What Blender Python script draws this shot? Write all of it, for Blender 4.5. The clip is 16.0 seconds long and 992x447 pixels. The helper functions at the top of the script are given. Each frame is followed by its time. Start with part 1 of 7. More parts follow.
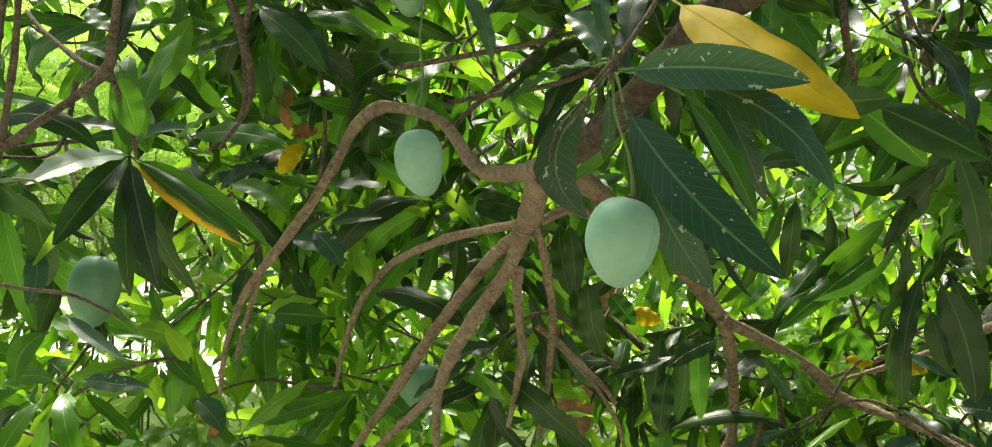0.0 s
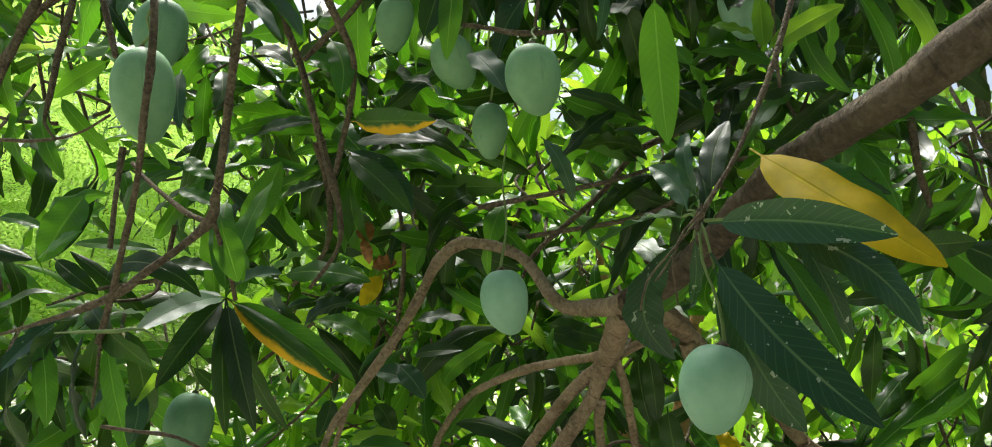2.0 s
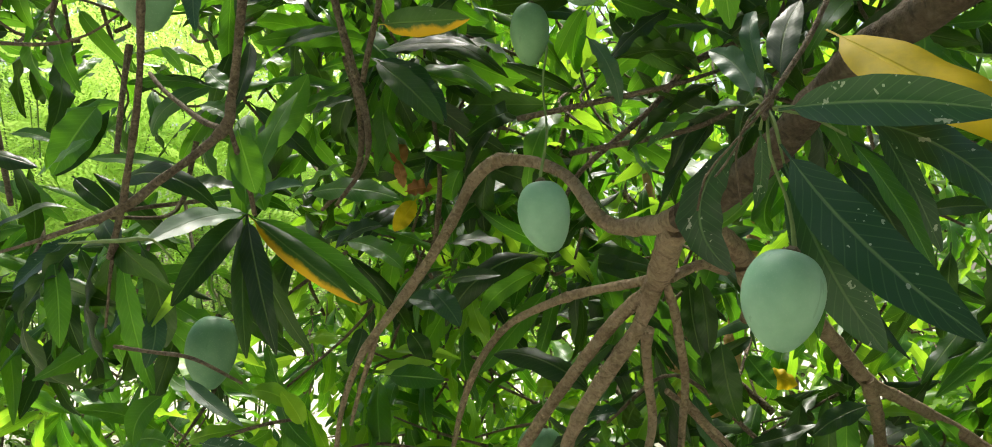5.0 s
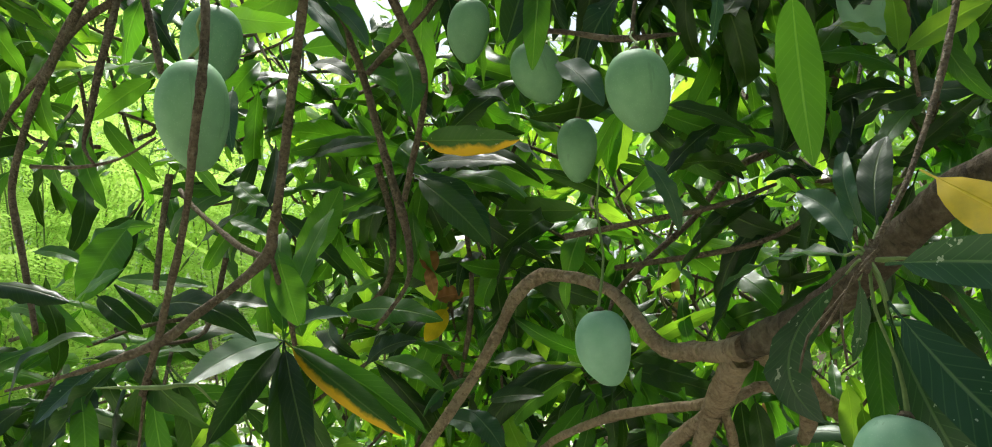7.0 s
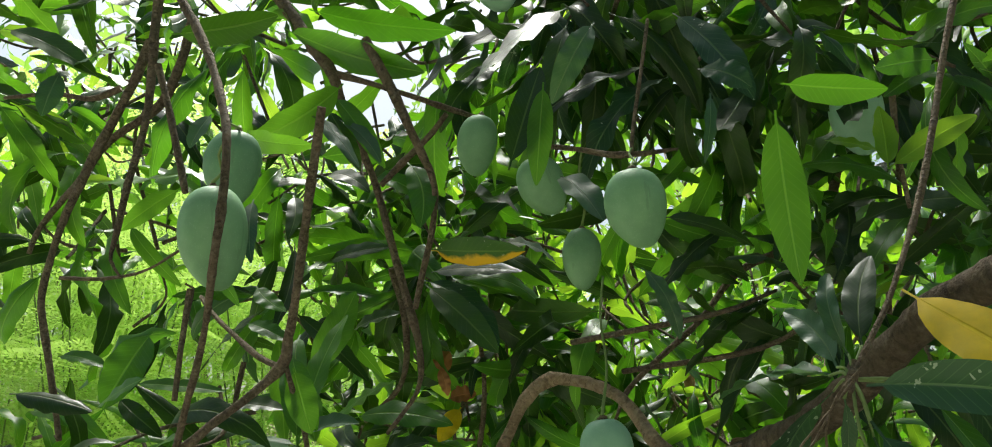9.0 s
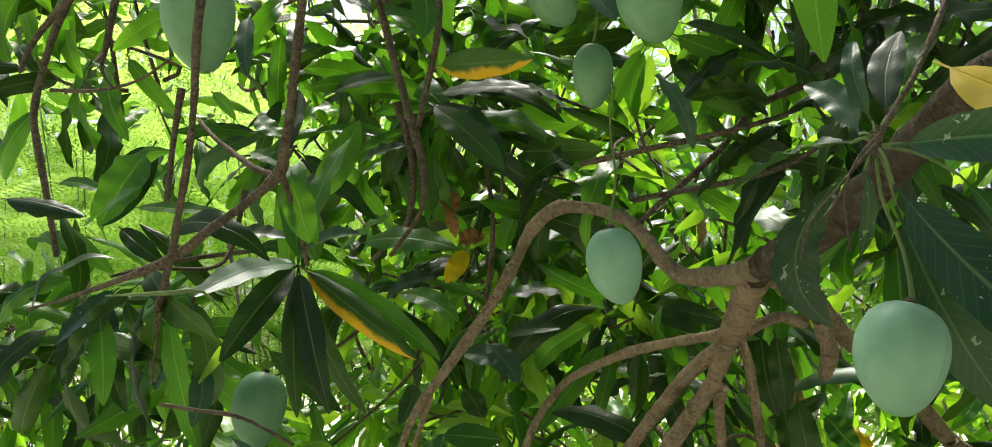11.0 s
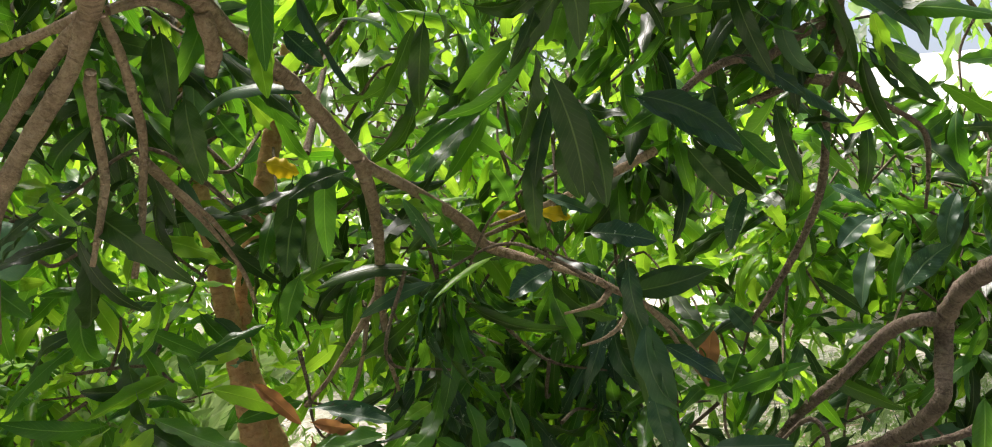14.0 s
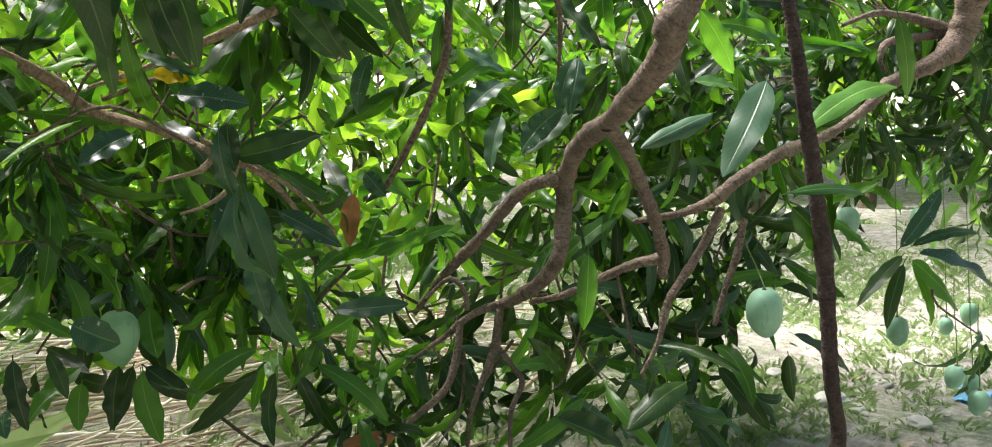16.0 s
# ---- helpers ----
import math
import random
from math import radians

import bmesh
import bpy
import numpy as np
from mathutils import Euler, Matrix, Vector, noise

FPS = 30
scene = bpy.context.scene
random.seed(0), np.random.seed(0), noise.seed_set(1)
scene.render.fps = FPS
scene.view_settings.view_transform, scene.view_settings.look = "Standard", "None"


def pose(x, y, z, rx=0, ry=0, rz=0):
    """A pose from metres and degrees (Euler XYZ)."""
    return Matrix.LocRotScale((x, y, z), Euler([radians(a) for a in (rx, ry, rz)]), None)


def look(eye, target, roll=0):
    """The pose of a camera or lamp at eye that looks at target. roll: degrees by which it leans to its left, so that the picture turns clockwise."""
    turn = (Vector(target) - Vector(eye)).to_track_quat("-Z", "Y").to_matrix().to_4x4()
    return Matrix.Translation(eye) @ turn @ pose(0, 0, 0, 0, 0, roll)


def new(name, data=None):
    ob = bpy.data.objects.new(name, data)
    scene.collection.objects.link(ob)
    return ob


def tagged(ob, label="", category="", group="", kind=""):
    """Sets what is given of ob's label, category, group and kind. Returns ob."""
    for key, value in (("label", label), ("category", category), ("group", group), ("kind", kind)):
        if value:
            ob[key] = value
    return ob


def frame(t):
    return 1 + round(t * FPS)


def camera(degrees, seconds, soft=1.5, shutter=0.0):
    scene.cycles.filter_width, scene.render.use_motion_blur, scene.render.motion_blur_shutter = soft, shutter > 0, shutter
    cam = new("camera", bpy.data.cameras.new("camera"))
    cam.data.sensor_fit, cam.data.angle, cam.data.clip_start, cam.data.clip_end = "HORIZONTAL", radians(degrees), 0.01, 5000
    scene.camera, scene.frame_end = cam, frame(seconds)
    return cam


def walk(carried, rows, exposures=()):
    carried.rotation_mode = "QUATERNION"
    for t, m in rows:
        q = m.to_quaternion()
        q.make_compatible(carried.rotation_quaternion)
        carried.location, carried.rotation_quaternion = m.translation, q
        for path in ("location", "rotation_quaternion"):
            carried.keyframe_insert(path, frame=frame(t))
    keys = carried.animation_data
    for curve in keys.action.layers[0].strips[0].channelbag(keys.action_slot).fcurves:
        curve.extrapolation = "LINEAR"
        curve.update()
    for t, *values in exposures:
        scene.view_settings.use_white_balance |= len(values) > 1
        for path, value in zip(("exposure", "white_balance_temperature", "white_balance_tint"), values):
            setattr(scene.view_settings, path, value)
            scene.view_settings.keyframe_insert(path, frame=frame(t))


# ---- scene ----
EXPOSURES = [(0, 1.5, 6800, 6), (0.7, 1.25, 6750, 6), (1.5, 0.9, 6450, 3), (2.5, 1.08, 6450, 3), (3.5, 1.21, 6600, 4), (4, 1.24, 6650, 5), (6.5, 1.19, 6450, 3), (7, 1.05, 6350, 2), (8.2, 0.81, 6350, 2), (10.5, 0.99, 6600, 4), (11, 1.11, 6600, 4), (12.5, 1.38, 6700, 7), (14.5, 1.25, 6400, 17), (16, 1.46, 6200, 15)]
cam = camera(56.0, 16.0, 1.0)
PATH = [
    (0, (0.006, 0.082, 1.569), (0.016, 2.081, 1.636), 0.8),
    (0.5, (-0.004, 0.072, 1.602), (-0.004, 2.068, 1.739), 0.1),
    (1, (-0.018, 0.043, 1.614), (-0.039, 2.03, 1.842), -0.2),
    (1.5, (-0.025, 0.033, 1.62), (-0.093, 2.012, 1.9), -0.2),
    (2, (-0.034, 0.034, 1.614), (-0.147, 2.009, 1.907), 0.0),
    (2.5, (-0.031, 0.041, 1.602), (-0.168, 2.014, 1.9), 0.4),
    (3, (-0.027, 0.071, 1.584), (-0.182, 2.046, 1.86), 0.6),
    (3.5, (-0.026, 0.084, 1.573), (-0.183, 2.064, 1.8), 0.3),
    (4, (-0.027, 0.094, 1.57), (-0.207, 2.078, 1.753), 0.4),
    (6.5, (-0.084, 0.264, 1.597), (-0.307, 2.236, 1.84), 0.6),
    (7, (-0.119, 0.209, 1.666), (-0.318, 2.172, 1.992), -0.1),
    (7.5, (-0.097, 0.157, 1.712), (-0.31, 2.087, 2.192), -0.2),
    (8, (-0.09, 0.143, 1.709), (-0.315, 2.064, 2.22), -0.3),
    (10.5, (-0.085, 0.207, 1.623), (-0.361, 2.152, 1.998), 0.5),
    (11, (-0.081, 0.237, 1.577), (-0.367, 2.195, 1.872), 0.6),
    (11.5, (-0.069, 0.261, 1.531), (-0.295, 2.234, 1.765), 0.5),
    (12, (-0.03, 0.274, 1.499), (-0.145, 2.259, 1.716), 0.3),
    (12.5, (0.004, 0.275, 1.482), (0.021, 2.265, 1.682), -0.2),
    (13, (0.057, 0.267, 1.44), (0.291, 2.246, 1.606), -1.0),
    (13.5, (0.133, 0.247, 1.381), (0.59, 2.193, 1.445), -1.5),
    (14, (0.221, 0.225, 1.321), (0.812, 2.135, 1.294), -1.2),
    (14.5, (0.292, 0.206, 1.318), (0.956, 2.091, 1.243), -0.6),
    (15, (0.36, 0.193, 1.307), (1.09, 2.048, 1.152), -0.3),
    (15.5, (0.465, 0.159, 1.3), (1.34, 1.938, 1.039), -0.6),
    (16, (0.587, 0.109, 1.31), (1.577, 1.817, 0.99), -0.6),
]
walk(cam, [(t, look(eye, target, roll)) for t, eye, target, roll in PATH], EXPOSURES)

# ---- world and sun: bright hazy daylight behind a thin overcast ----
SUN_HEIGHT, SUN_ROUND = 62.0, -18.0
world = bpy.data.worlds.new("sky")
scene.world = world
world.use_nodes = True
sky_nodes = world.node_tree.nodes
sky = sky_nodes.new("ShaderNodeTexSky")
sky.sky_type, sky.sun_disc = "NISHITA", False
sky.sun_elevation, sky.sun_rotation = radians(SUN_HEIGHT), radians(SUN_ROUND)
sky.air_density, sky.dust_density, sky.ozone_density = 1.0, 5.0, 1.0
sky_nodes["Background"].inputs["Strength"].default_value = 0.09
world.node_tree.links.new(sky.outputs["Color"], sky_nodes["Background"].inputs["Color"])
sun = new("sun", bpy.data.lights.new("sun", "SUN"))
sun.data.energy, sun.data.angle, sun.data.color = 5.0, radians(20), (1.0, 0.96, 0.9)
sun.matrix_world = look((0, 0, 30), (-30 * math.cos(radians(SUN_HEIGHT)) * math.sin(radians(SUN_ROUND)),
                                     -30 * math.cos(radians(SUN_HEIGHT)) * math.cos(radians(SUN_ROUND)),
                                     30 - 30 * math.sin(radians(SUN_HEIGHT))))


# ---- materials ----
def material(name):
    """A new node material: its nodes, links and principled shader."""
    m = bpy.data.materials.new(name)
    m.use_nodes = True
    nodes, links = m.node_tree.nodes, m.node_tree.links
    return m, nodes, links, nodes["Principled BSDF"]


def ramp(nodes, links, value, stops):
    """A colour ramp fed by value."""
    r = nodes.new("ShaderNodeValToRGB")
    while len(r.color_ramp.elements) < len(stops):
        r.color_ramp.elements.new(0.5)
    for e, (at, c) in zip(r.color_ramp.elements, stops):
        e.position, e.color = at, (*c, 1) if len(c) == 3 else c
    links.new(value, r.inputs["Fac"])
    return r.outputs["Color"]


def calc(nodes, links, op, a, b=0.5, clamp=False):
    """A math node on two values or sockets."""
    n = nodes.new("ShaderNodeMath")
    n.operation, n.use_clamp = op, clamp
    for slot, v in zip(n.inputs, (a, b)):
        if isinstance(v, (int, float)):
            slot.default_value = v
        else:
            links.new(v, slot)
    return n.outputs[0]


def noise_of(nodes, links, scale, detail=4, rough=0.6, coords=None):
    n = nodes.new("ShaderNodeTexNoise")
    n.inputs["Scale"].default_value, n.inputs["Detail"].default_value, n.inputs["Roughness"].default_value = scale, detail, rough
    if coords is None:
        coords = nodes.new("ShaderNodeTexCoord").outputs["Object"]
    links.new(coords, n.inputs["Vector"])
    return n.outputs["Fac"]


def blend(nodes, links, factor, a, b, mode="MIX"):
    n = nodes.new("ShaderNodeMix")
    n.data_type, n.blend_type = "RGBA", mode
    for slot, v in ((n.inputs[0], factor), (n.inputs[6], a), (n.inputs[7], b)):
        if isinstance(v, (int, float)):
            slot.default_value = v
        elif isinstance(v, tuple):
            slot.default_value = (*v, 1)
        else:
            links.new(v, slot)
    return n.outputs[2]


def bump_of(nodes, links, shader, height, strength, distance):
    b = nodes.new("ShaderNodeBump")
    b.inputs["Strength"].default_value, b.inputs["Distance"].default_value = strength, distance
    links.new(height, b.inputs["Height"])
    links.new(b.outputs["Normal"], shader.inputs["Normal"])
    return b.outputs["Normal"]


def leaf_material(name, low, high, through_low, through_high, rough=0.38, clear=0.42, edge=None, spots=0.0, veins=0.5, gloss=0.42, mottle=None, side=0.28):
    """A leaf blade: midrib and side veins along its own length, tint from leaf to leaf, light that shines through it.
    edge: a second colour that eats in from one margin; spots: share of pale scars."""
    m, nodes, links, shader = material(name)
    uv = nodes.new("ShaderNodeUVMap").outputs["UV"]
    split = nodes.new("ShaderNodeSeparateXYZ")
    links.new(uv, split.inputs[0])
    across = calc(nodes, links, "ABSOLUTE", calc(nodes, links, "SUBTRACT", split.outputs["X"], 0.5))
    along = split.outputs["Y"]
    pick = calc(nodes, links, "FRACT", calc(nodes, links, "ADD", nodes.new("ShaderNodeObjectInfo").outputs["Random"],
                                            nodes.new("ShaderNodeNewGeometry").outputs["Random Per Island"]))
    grain = noise_of(nodes, links, 35, 5)
    cloud = noise_of(nodes, links, 9, 2)
    tint = calc(nodes, links, "ADD", calc(nodes, links, "MULTIPLY", pick, 0.75), calc(nodes, links, "MULTIPLY", cloud, 0.25))
    colour = ramp(nodes, links, tint, [(0.1, low), (0.9, high)])
    inside = ramp(nodes, links, tint, [(0.1, through_low), (0.9, through_high)])
    colour = blend(nodes, links, calc(nodes, links, "MULTIPLY", grain, 0.45), colour, (low[0] * 0.45, low[1] * 0.5, low[2] * 0.5))
    # the veins: a pale midrib and slanting side veins
    rib = calc(nodes, links, "MULTIPLY", calc(nodes, links, "SUBTRACT", 1.0, calc(nodes, links, "MULTIPLY", across, 26.0), True), 1.7, True)
    slant = calc(nodes, links, "SUBTRACT", calc(nodes, links, "ADD", calc(nodes, links, "MULTIPLY", along, 15.0), calc(nodes, links, "MULTIPLY", cloud, 0.8)), calc(nodes, links, "MULTIPLY", across, 4.5))
    comb = calc(nodes, links, "ABSOLUTE", calc(nodes, links, "SUBTRACT", calc(nodes, links, "FRACT", slant), 0.5))
    vein = calc(nodes, links, "SUBTRACT", 1.0, calc(nodes, links, "MULTIPLY", comb, 11.0), True)
    line = calc(nodes, links, "MAXIMUM", calc(nodes, links, "MULTIPLY", rib, veins), calc(nodes, links, "MULTIPLY", vein, veins * side))
    pale = (min(1, high[0] * 2.2 + 0.08), min(1, high[1] * 1.7 + 0.08), high[2] * 1.6 + 0.04)
    colour = blend(nodes, links, line, colour, pale)
    if mottle:
        colour = blend(nodes, links, ramp(nodes, links, noise_of(nodes, links, 26, 5, 0.65), [(0.42, (0, 0, 0)), (0.64, (0.8, 0.8, 0.8))]), colour, mottle)
    if edge:
        ragged = calc(nodes, links, "ADD", calc(nodes, links, "SUBTRACT", 1.0, split.outputs["X"]), calc(nodes, links, "MULTIPLY", calc(nodes, links, "SUBTRACT", noise_of(nodes, links, 22, 4), 0.5), 0.8))
        eaten = calc(nodes, links, "MULTIPLY", calc(nodes, links, "SUBTRACT", ragged, 0.62), 6.0, True)
        colour = blend(nodes, links, eaten, colour, edge)
        inside = blend(nodes, links, eaten, inside, edge)
    if spots:
        scar = calc(nodes, links, "MULTIPLY", calc(nodes, links, "GREATER_THAN", noise_of(nodes, links, 105, 2), 0.97 - spots),
                    calc(nodes, links, "GREATER_THAN", noise_of(nodes, links, 15, 1), 0.53))
        colour = blend(nodes, links, calc(nodes, links, "MULTIPLY", scar, 0.75), colour, (0.42, 0.46, 0.36))
        blot = calc(nodes, links, "GREATER_THAN", noise_of(nodes, links, 30, 2), 1.04 - spots)
        colour = blend(nodes, links, calc(nodes, links, "MULTIPLY", blot, 0.8), colour, (0.07, 0.045, 0.03))
    links.new(colour, shader.inputs["Base Color"])
    links.new(calc(nodes, links, "ADD", rough - 0.12, calc(nodes, links, "MULTIPLY", calc(nodes, links, "ADD", cloud, grain), 0.16)), shader.inputs["Roughness"])
    shader.inputs["Specular IOR Level"].default_value = gloss
    shader.inputs["IOR"].default_value = 1.47
    height = calc(nodes, links, "SUBTRACT", calc(nodes, links, "ADD", calc(nodes, links, "MULTIPLY", grain, 0.35), calc(nodes, links, "MULTIPLY", cloud, 0.9)),
                  calc(nodes, links, "ADD", calc(nodes, links, "MULTIPLY", rib, 0.9), calc(nodes, links, "MULTIPLY", comb, -0.07)))
    normal = bump_of(nodes, links, shader, height, 0.45, 0.003)
    glow = nodes.new("ShaderNodeBsdfTranslucent")
    links.new(inside, glow.inputs["Color"])
    links.new(normal, glow.inputs["Normal"])
    mix = nodes.new("ShaderNodeMixShader")
    mix.inputs[0].default_value = clear
    links.new(shader.outputs[0], mix.inputs[1])
    links.new(glow.outputs[0], mix.inputs[2])
    links.new(mix.outputs[0], nodes["Material Output"].inputs["Surface"])
    return m


def bark_material(name, dark, light, moss, scale=1.0):
    m, nodes, links, shader = material(name)
    fine, broad = noise_of(nodes, links, 130 * scale, 6, 0.7), noise_of(nodes, links, 16 * scale, 4)
    patch = noise_of(nodes, links, 75 * scale, 5, 0.6)
    colour = ramp(nodes, links, calc(nodes, links, "ADD", calc(nodes, links, "MULTIPLY", fine, 0.55), calc(nodes, links, "MULTIPLY", broad, 0.45)),
                  [(0.34, dark), (0.66, light)])
    colour = blend(nodes, links, calc(nodes, links, "MULTIPLY", calc(nodes, links, "SUBTRACT", patch, 0.54), 2.4, True), colour, moss)
    # uneven rings round the branch and cracks along it
    spread = nodes.new("ShaderNodeMapping")
    spread.inputs["Scale"].default_value = (3.0, 95 * scale, 1)
    links.new(nodes.new("ShaderNodeUVMap").outputs["UV"], spread.inputs["Vector"])
    rings = noise_of(nodes, links, 1.0, 3, 0.6, spread.outputs[0])
    crack = calc(nodes, links, "GREATER_THAN", rings, 0.6)
    colour = blend(nodes, links, calc(nodes, links, "MULTIPLY", crack, 0.4), colour, (dark[0] * 0.6, dark[1] * 0.6, dark[2] * 0.6))
    links.new(colour, shader.inputs["Base Color"])
    shader.inputs["Roughness"].default_value = 0.85
    shader.inputs["Specular IOR Level"].default_value = 0.2
    bump_of(nodes, links, shader, calc(nodes, links, "ADD", calc(nodes, links, "ADD", fine, calc(nodes, links, "MULTIPLY", patch, 1.2)),
                                       calc(nodes, links, "MULTIPLY", rings, -1.6)), 0.85, 0.008)
    return m


def plain_material(name, dark, light, scale, rough=0.8, strength=0.3, distance=0.004, random_tint=False):
    m, nodes, links, shader = material(name)
    value = calc(nodes, links, "ADD", calc(nodes, links, "MULTIPLY", noise_of(nodes, links, scale, 6, 0.65), 0.6),
                 calc(nodes, links, "MULTIPLY", noise_of(nodes, links, scale * 0.14, 3), 0.4))
    if random_tint:
        value = calc(nodes, links, "ADD", calc(nodes, links, "MULTIPLY", value, 0.45),
                     calc(nodes, links, "MULTIPLY", nodes.new("ShaderNodeNewGeometry").outputs["Random Per Island"], 0.55))
    links.new(ramp(nodes, links, value, [(0.3, dark), (0.7, light)]), shader.inputs["Base Color"])
    shader.inputs["Roughness"].default_value = rough
    bump_of(nodes, links, shader, value, strength, distance)
    return m


# leaf tones differ by age, and also hold painted shade and light
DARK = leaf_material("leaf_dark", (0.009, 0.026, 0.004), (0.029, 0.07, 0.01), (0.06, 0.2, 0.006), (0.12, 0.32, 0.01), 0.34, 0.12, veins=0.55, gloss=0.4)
NEAR = leaf_material("leaf_near", (0.015, 0.052, 0.019), (0.036, 0.1, 0.038), (0.04, 0.15, 0.01), (0.07, 0.22, 0.015), 0.32, 0.1, spots=0.31, veins=0.55, gloss=0.46, side=0.45)
MID = leaf_material("leaf_green", (0.02, 0.07, 0.01), (0.07, 0.185, 0.024), (0.13, 0.42, 0.012), (0.28, 0.66, 0.024), 0.33, 0.29, veins=0.66, gloss=0.38)
YOUNG_LIT = leaf_material("leaf_young_lit", (0.075, 0.19, 0.016), (0.17, 0.33, 0.034), (0.32, 0.66, 0.02), (0.54, 0.84, 0.05), 0.33, 0.45, veins=0.5)
# pale undersides, and sky sheen on glossy blades put into the base colour
PALE = leaf_material("leaf_pale", (0.03, 0.08, 0.036), (0.07, 0.14, 0.07), (0.08, 0.22, 0.03), (0.15, 0.32, 0.05), 0.4, 0.12, veins=0.35, gloss=0.36)
YELLOW = leaf_material("leaf_yellow", (0.6, 0.4, 0.008), (0.78, 0.58, 0.015), (0.72, 0.5, 0.008), (0.85, 0.62, 0.012), 0.5, 0.32, veins=0.14, spots=0.22, gloss=0.2, mottle=(0.36, 0.28, 0.015))
TURNING = leaf_material("leaf_turning", (0.03, 0.08, 0.018), (0.05, 0.11, 0.022), (0.06, 0.18, 0.01), (0.1, 0.25, 0.012), 0.38, 0.3, edge=(0.68, 0.4, 0.012), gloss=0.35, spots=0.27)
BROWN = leaf_material("leaf_brown", (0.3, 0.12, 0.05), (0.48, 0.22, 0.1), (0.45, 0.18, 0.05), (0.55, 0.26, 0.08), 0.6, 0.3, veins=0.2, gloss=0.3)
BARK = bark_material("bark", (0.17, 0.115, 0.07), (0.48, 0.355, 0.235), (0.46, 0.39, 0.29))
LIMB_BARK = bark_material("limb_bark", (0.042, 0.031, 0.02), (0.175, 0.135, 0.09), (0.24, 0.2, 0.15), 0.8)
TWIG = bark_material("twig_bark", (0.07, 0.051, 0.034), (0.27, 0.205, 0.14), (0.36, 0.31, 0.24), 1.5)
RED_BARK = bark_material("red_bark", (0.42, 0.2, 0.1), (0.76, 0.46, 0.27), (0.64, 0.44, 0.3), 0.5)
POLE_BARK = bark_material("pole_bark", (0.03, 0.02, 0.018), (0.1, 0.07, 0.06), (0.13, 0.1, 0.085), 0.8)
SECOND_BARK = bark_material("second_bark", (0.075, 0.054, 0.04), (0.29, 0.22, 0.165), (0.32, 0.275, 0.22), 1.1)
STALK = plain_material("stalk", (0.09, 0.14, 0.035), (0.21, 0.29, 0.09), 60, 0.7)


def mango_material(name, low, high):
    m, nodes, links, shader = material(name)
    coords = nodes.new("ShaderNodeTexCoord").outputs["Object"]
    broad, fine = noise_of(nodes, links, 14, 4, 0.6, coords), noise_of(nodes, links, 170, 3, 0.6, coords)
    colour = ramp(nodes, links, broad, [(0.3, low), (0.7, high)])
    dots = nodes.new("ShaderNodeTexVoronoi")
    dots.inputs["Scale"].default_value = 330
    links.new(coords, dots.inputs["Vector"])
    dot = calc(nodes, links, "LESS_THAN", dots.outputs["Distance"], 0.22)
    colour = blend(nodes, links, calc(nodes, links, "MULTIPLY", dot, 0.2), colour, (0.38, 0.52, 0.36))
    streak = nodes.new("ShaderNodeMapping")
    streak.inputs["Scale"].default_value = (80, 80, 5)
    links.new(coords, streak.inputs["Vector"])
    run = calc(nodes, links, "GREATER_THAN", noise_of(nodes, links, 1, 2, 0.5, streak.outputs[0]), 0.66)
    colour = blend(nodes, links, calc(nodes, links, "MULTIPLY", run, 0.2), colour, (0.07, 0.13, 0.07))
    links.new(colour, shader.inputs["Base Color"])
    links.new(calc(nodes, links, "ADD", 0.42, calc(nodes, links, "MULTIPLY", fine, 0.25)), shader.inputs["Roughness"])
    shader.inputs["Specular IOR Level"].default_value = 0.32
    bump_of(nodes, links, shader, fine, 0.12, 0.001)
    return m


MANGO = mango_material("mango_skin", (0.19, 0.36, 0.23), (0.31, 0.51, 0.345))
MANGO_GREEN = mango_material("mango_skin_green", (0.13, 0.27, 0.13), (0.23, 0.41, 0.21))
# darker copy of the skin: the shade among leaves is put into its colour
MANGO_SHADED = mango_material("mango_skin_shaded", (0.09, 0.21, 0.11), (0.17, 0.32, 0.175))
STRAW = plain_material("straw", (0.46, 0.33, 0.25), (0.86, 0.78, 0.69), 20, 0.85, random_tint=True)
STONE = plain_material("stone", (0.4, 0.38, 0.34), (0.68, 0.65, 0.6), 14, 0.9, 0.5, 0.01)
PLASTER = plain_material("whitewash", (0.72, 0.71, 0.68), (0.84, 0.83, 0.8), 3, 0.9)
ROOFING = plain_material("tin_roof", (0.62, 0.62, 0.6), (0.78, 0.78, 0.76), 8, 0.55)
WRAPPER = plain_material("blue_wrapper", (0.06, 0.3, 0.62), (0.3, 0.6, 0.85), 45, 0.3)
GRASS = leaf_material("grass", (0.17, 0.25, 0.09), (0.34, 0.42, 0.21), (0.31, 0.47, 0.13), (0.5, 0.64, 0.28), 0.6, 0.4, veins=0.1)
FEATHER = leaf_material("feather_leaf", (0.27, 0.4, 0.08), (0.44, 0.58, 0.16), (0.52, 0.78, 0.13), (0.7, 0.92, 0.26), 0.5, 0.55, veins=0.0, gloss=0.25)
FAR_LEAF = leaf_material("far_leaf", (0.09, 0.2, 0.04), (0.2, 0.34, 0.08), (0.28, 0.55, 0.06), (0.45, 0.72, 0.12), 0.5, 0.45, veins=0.1)


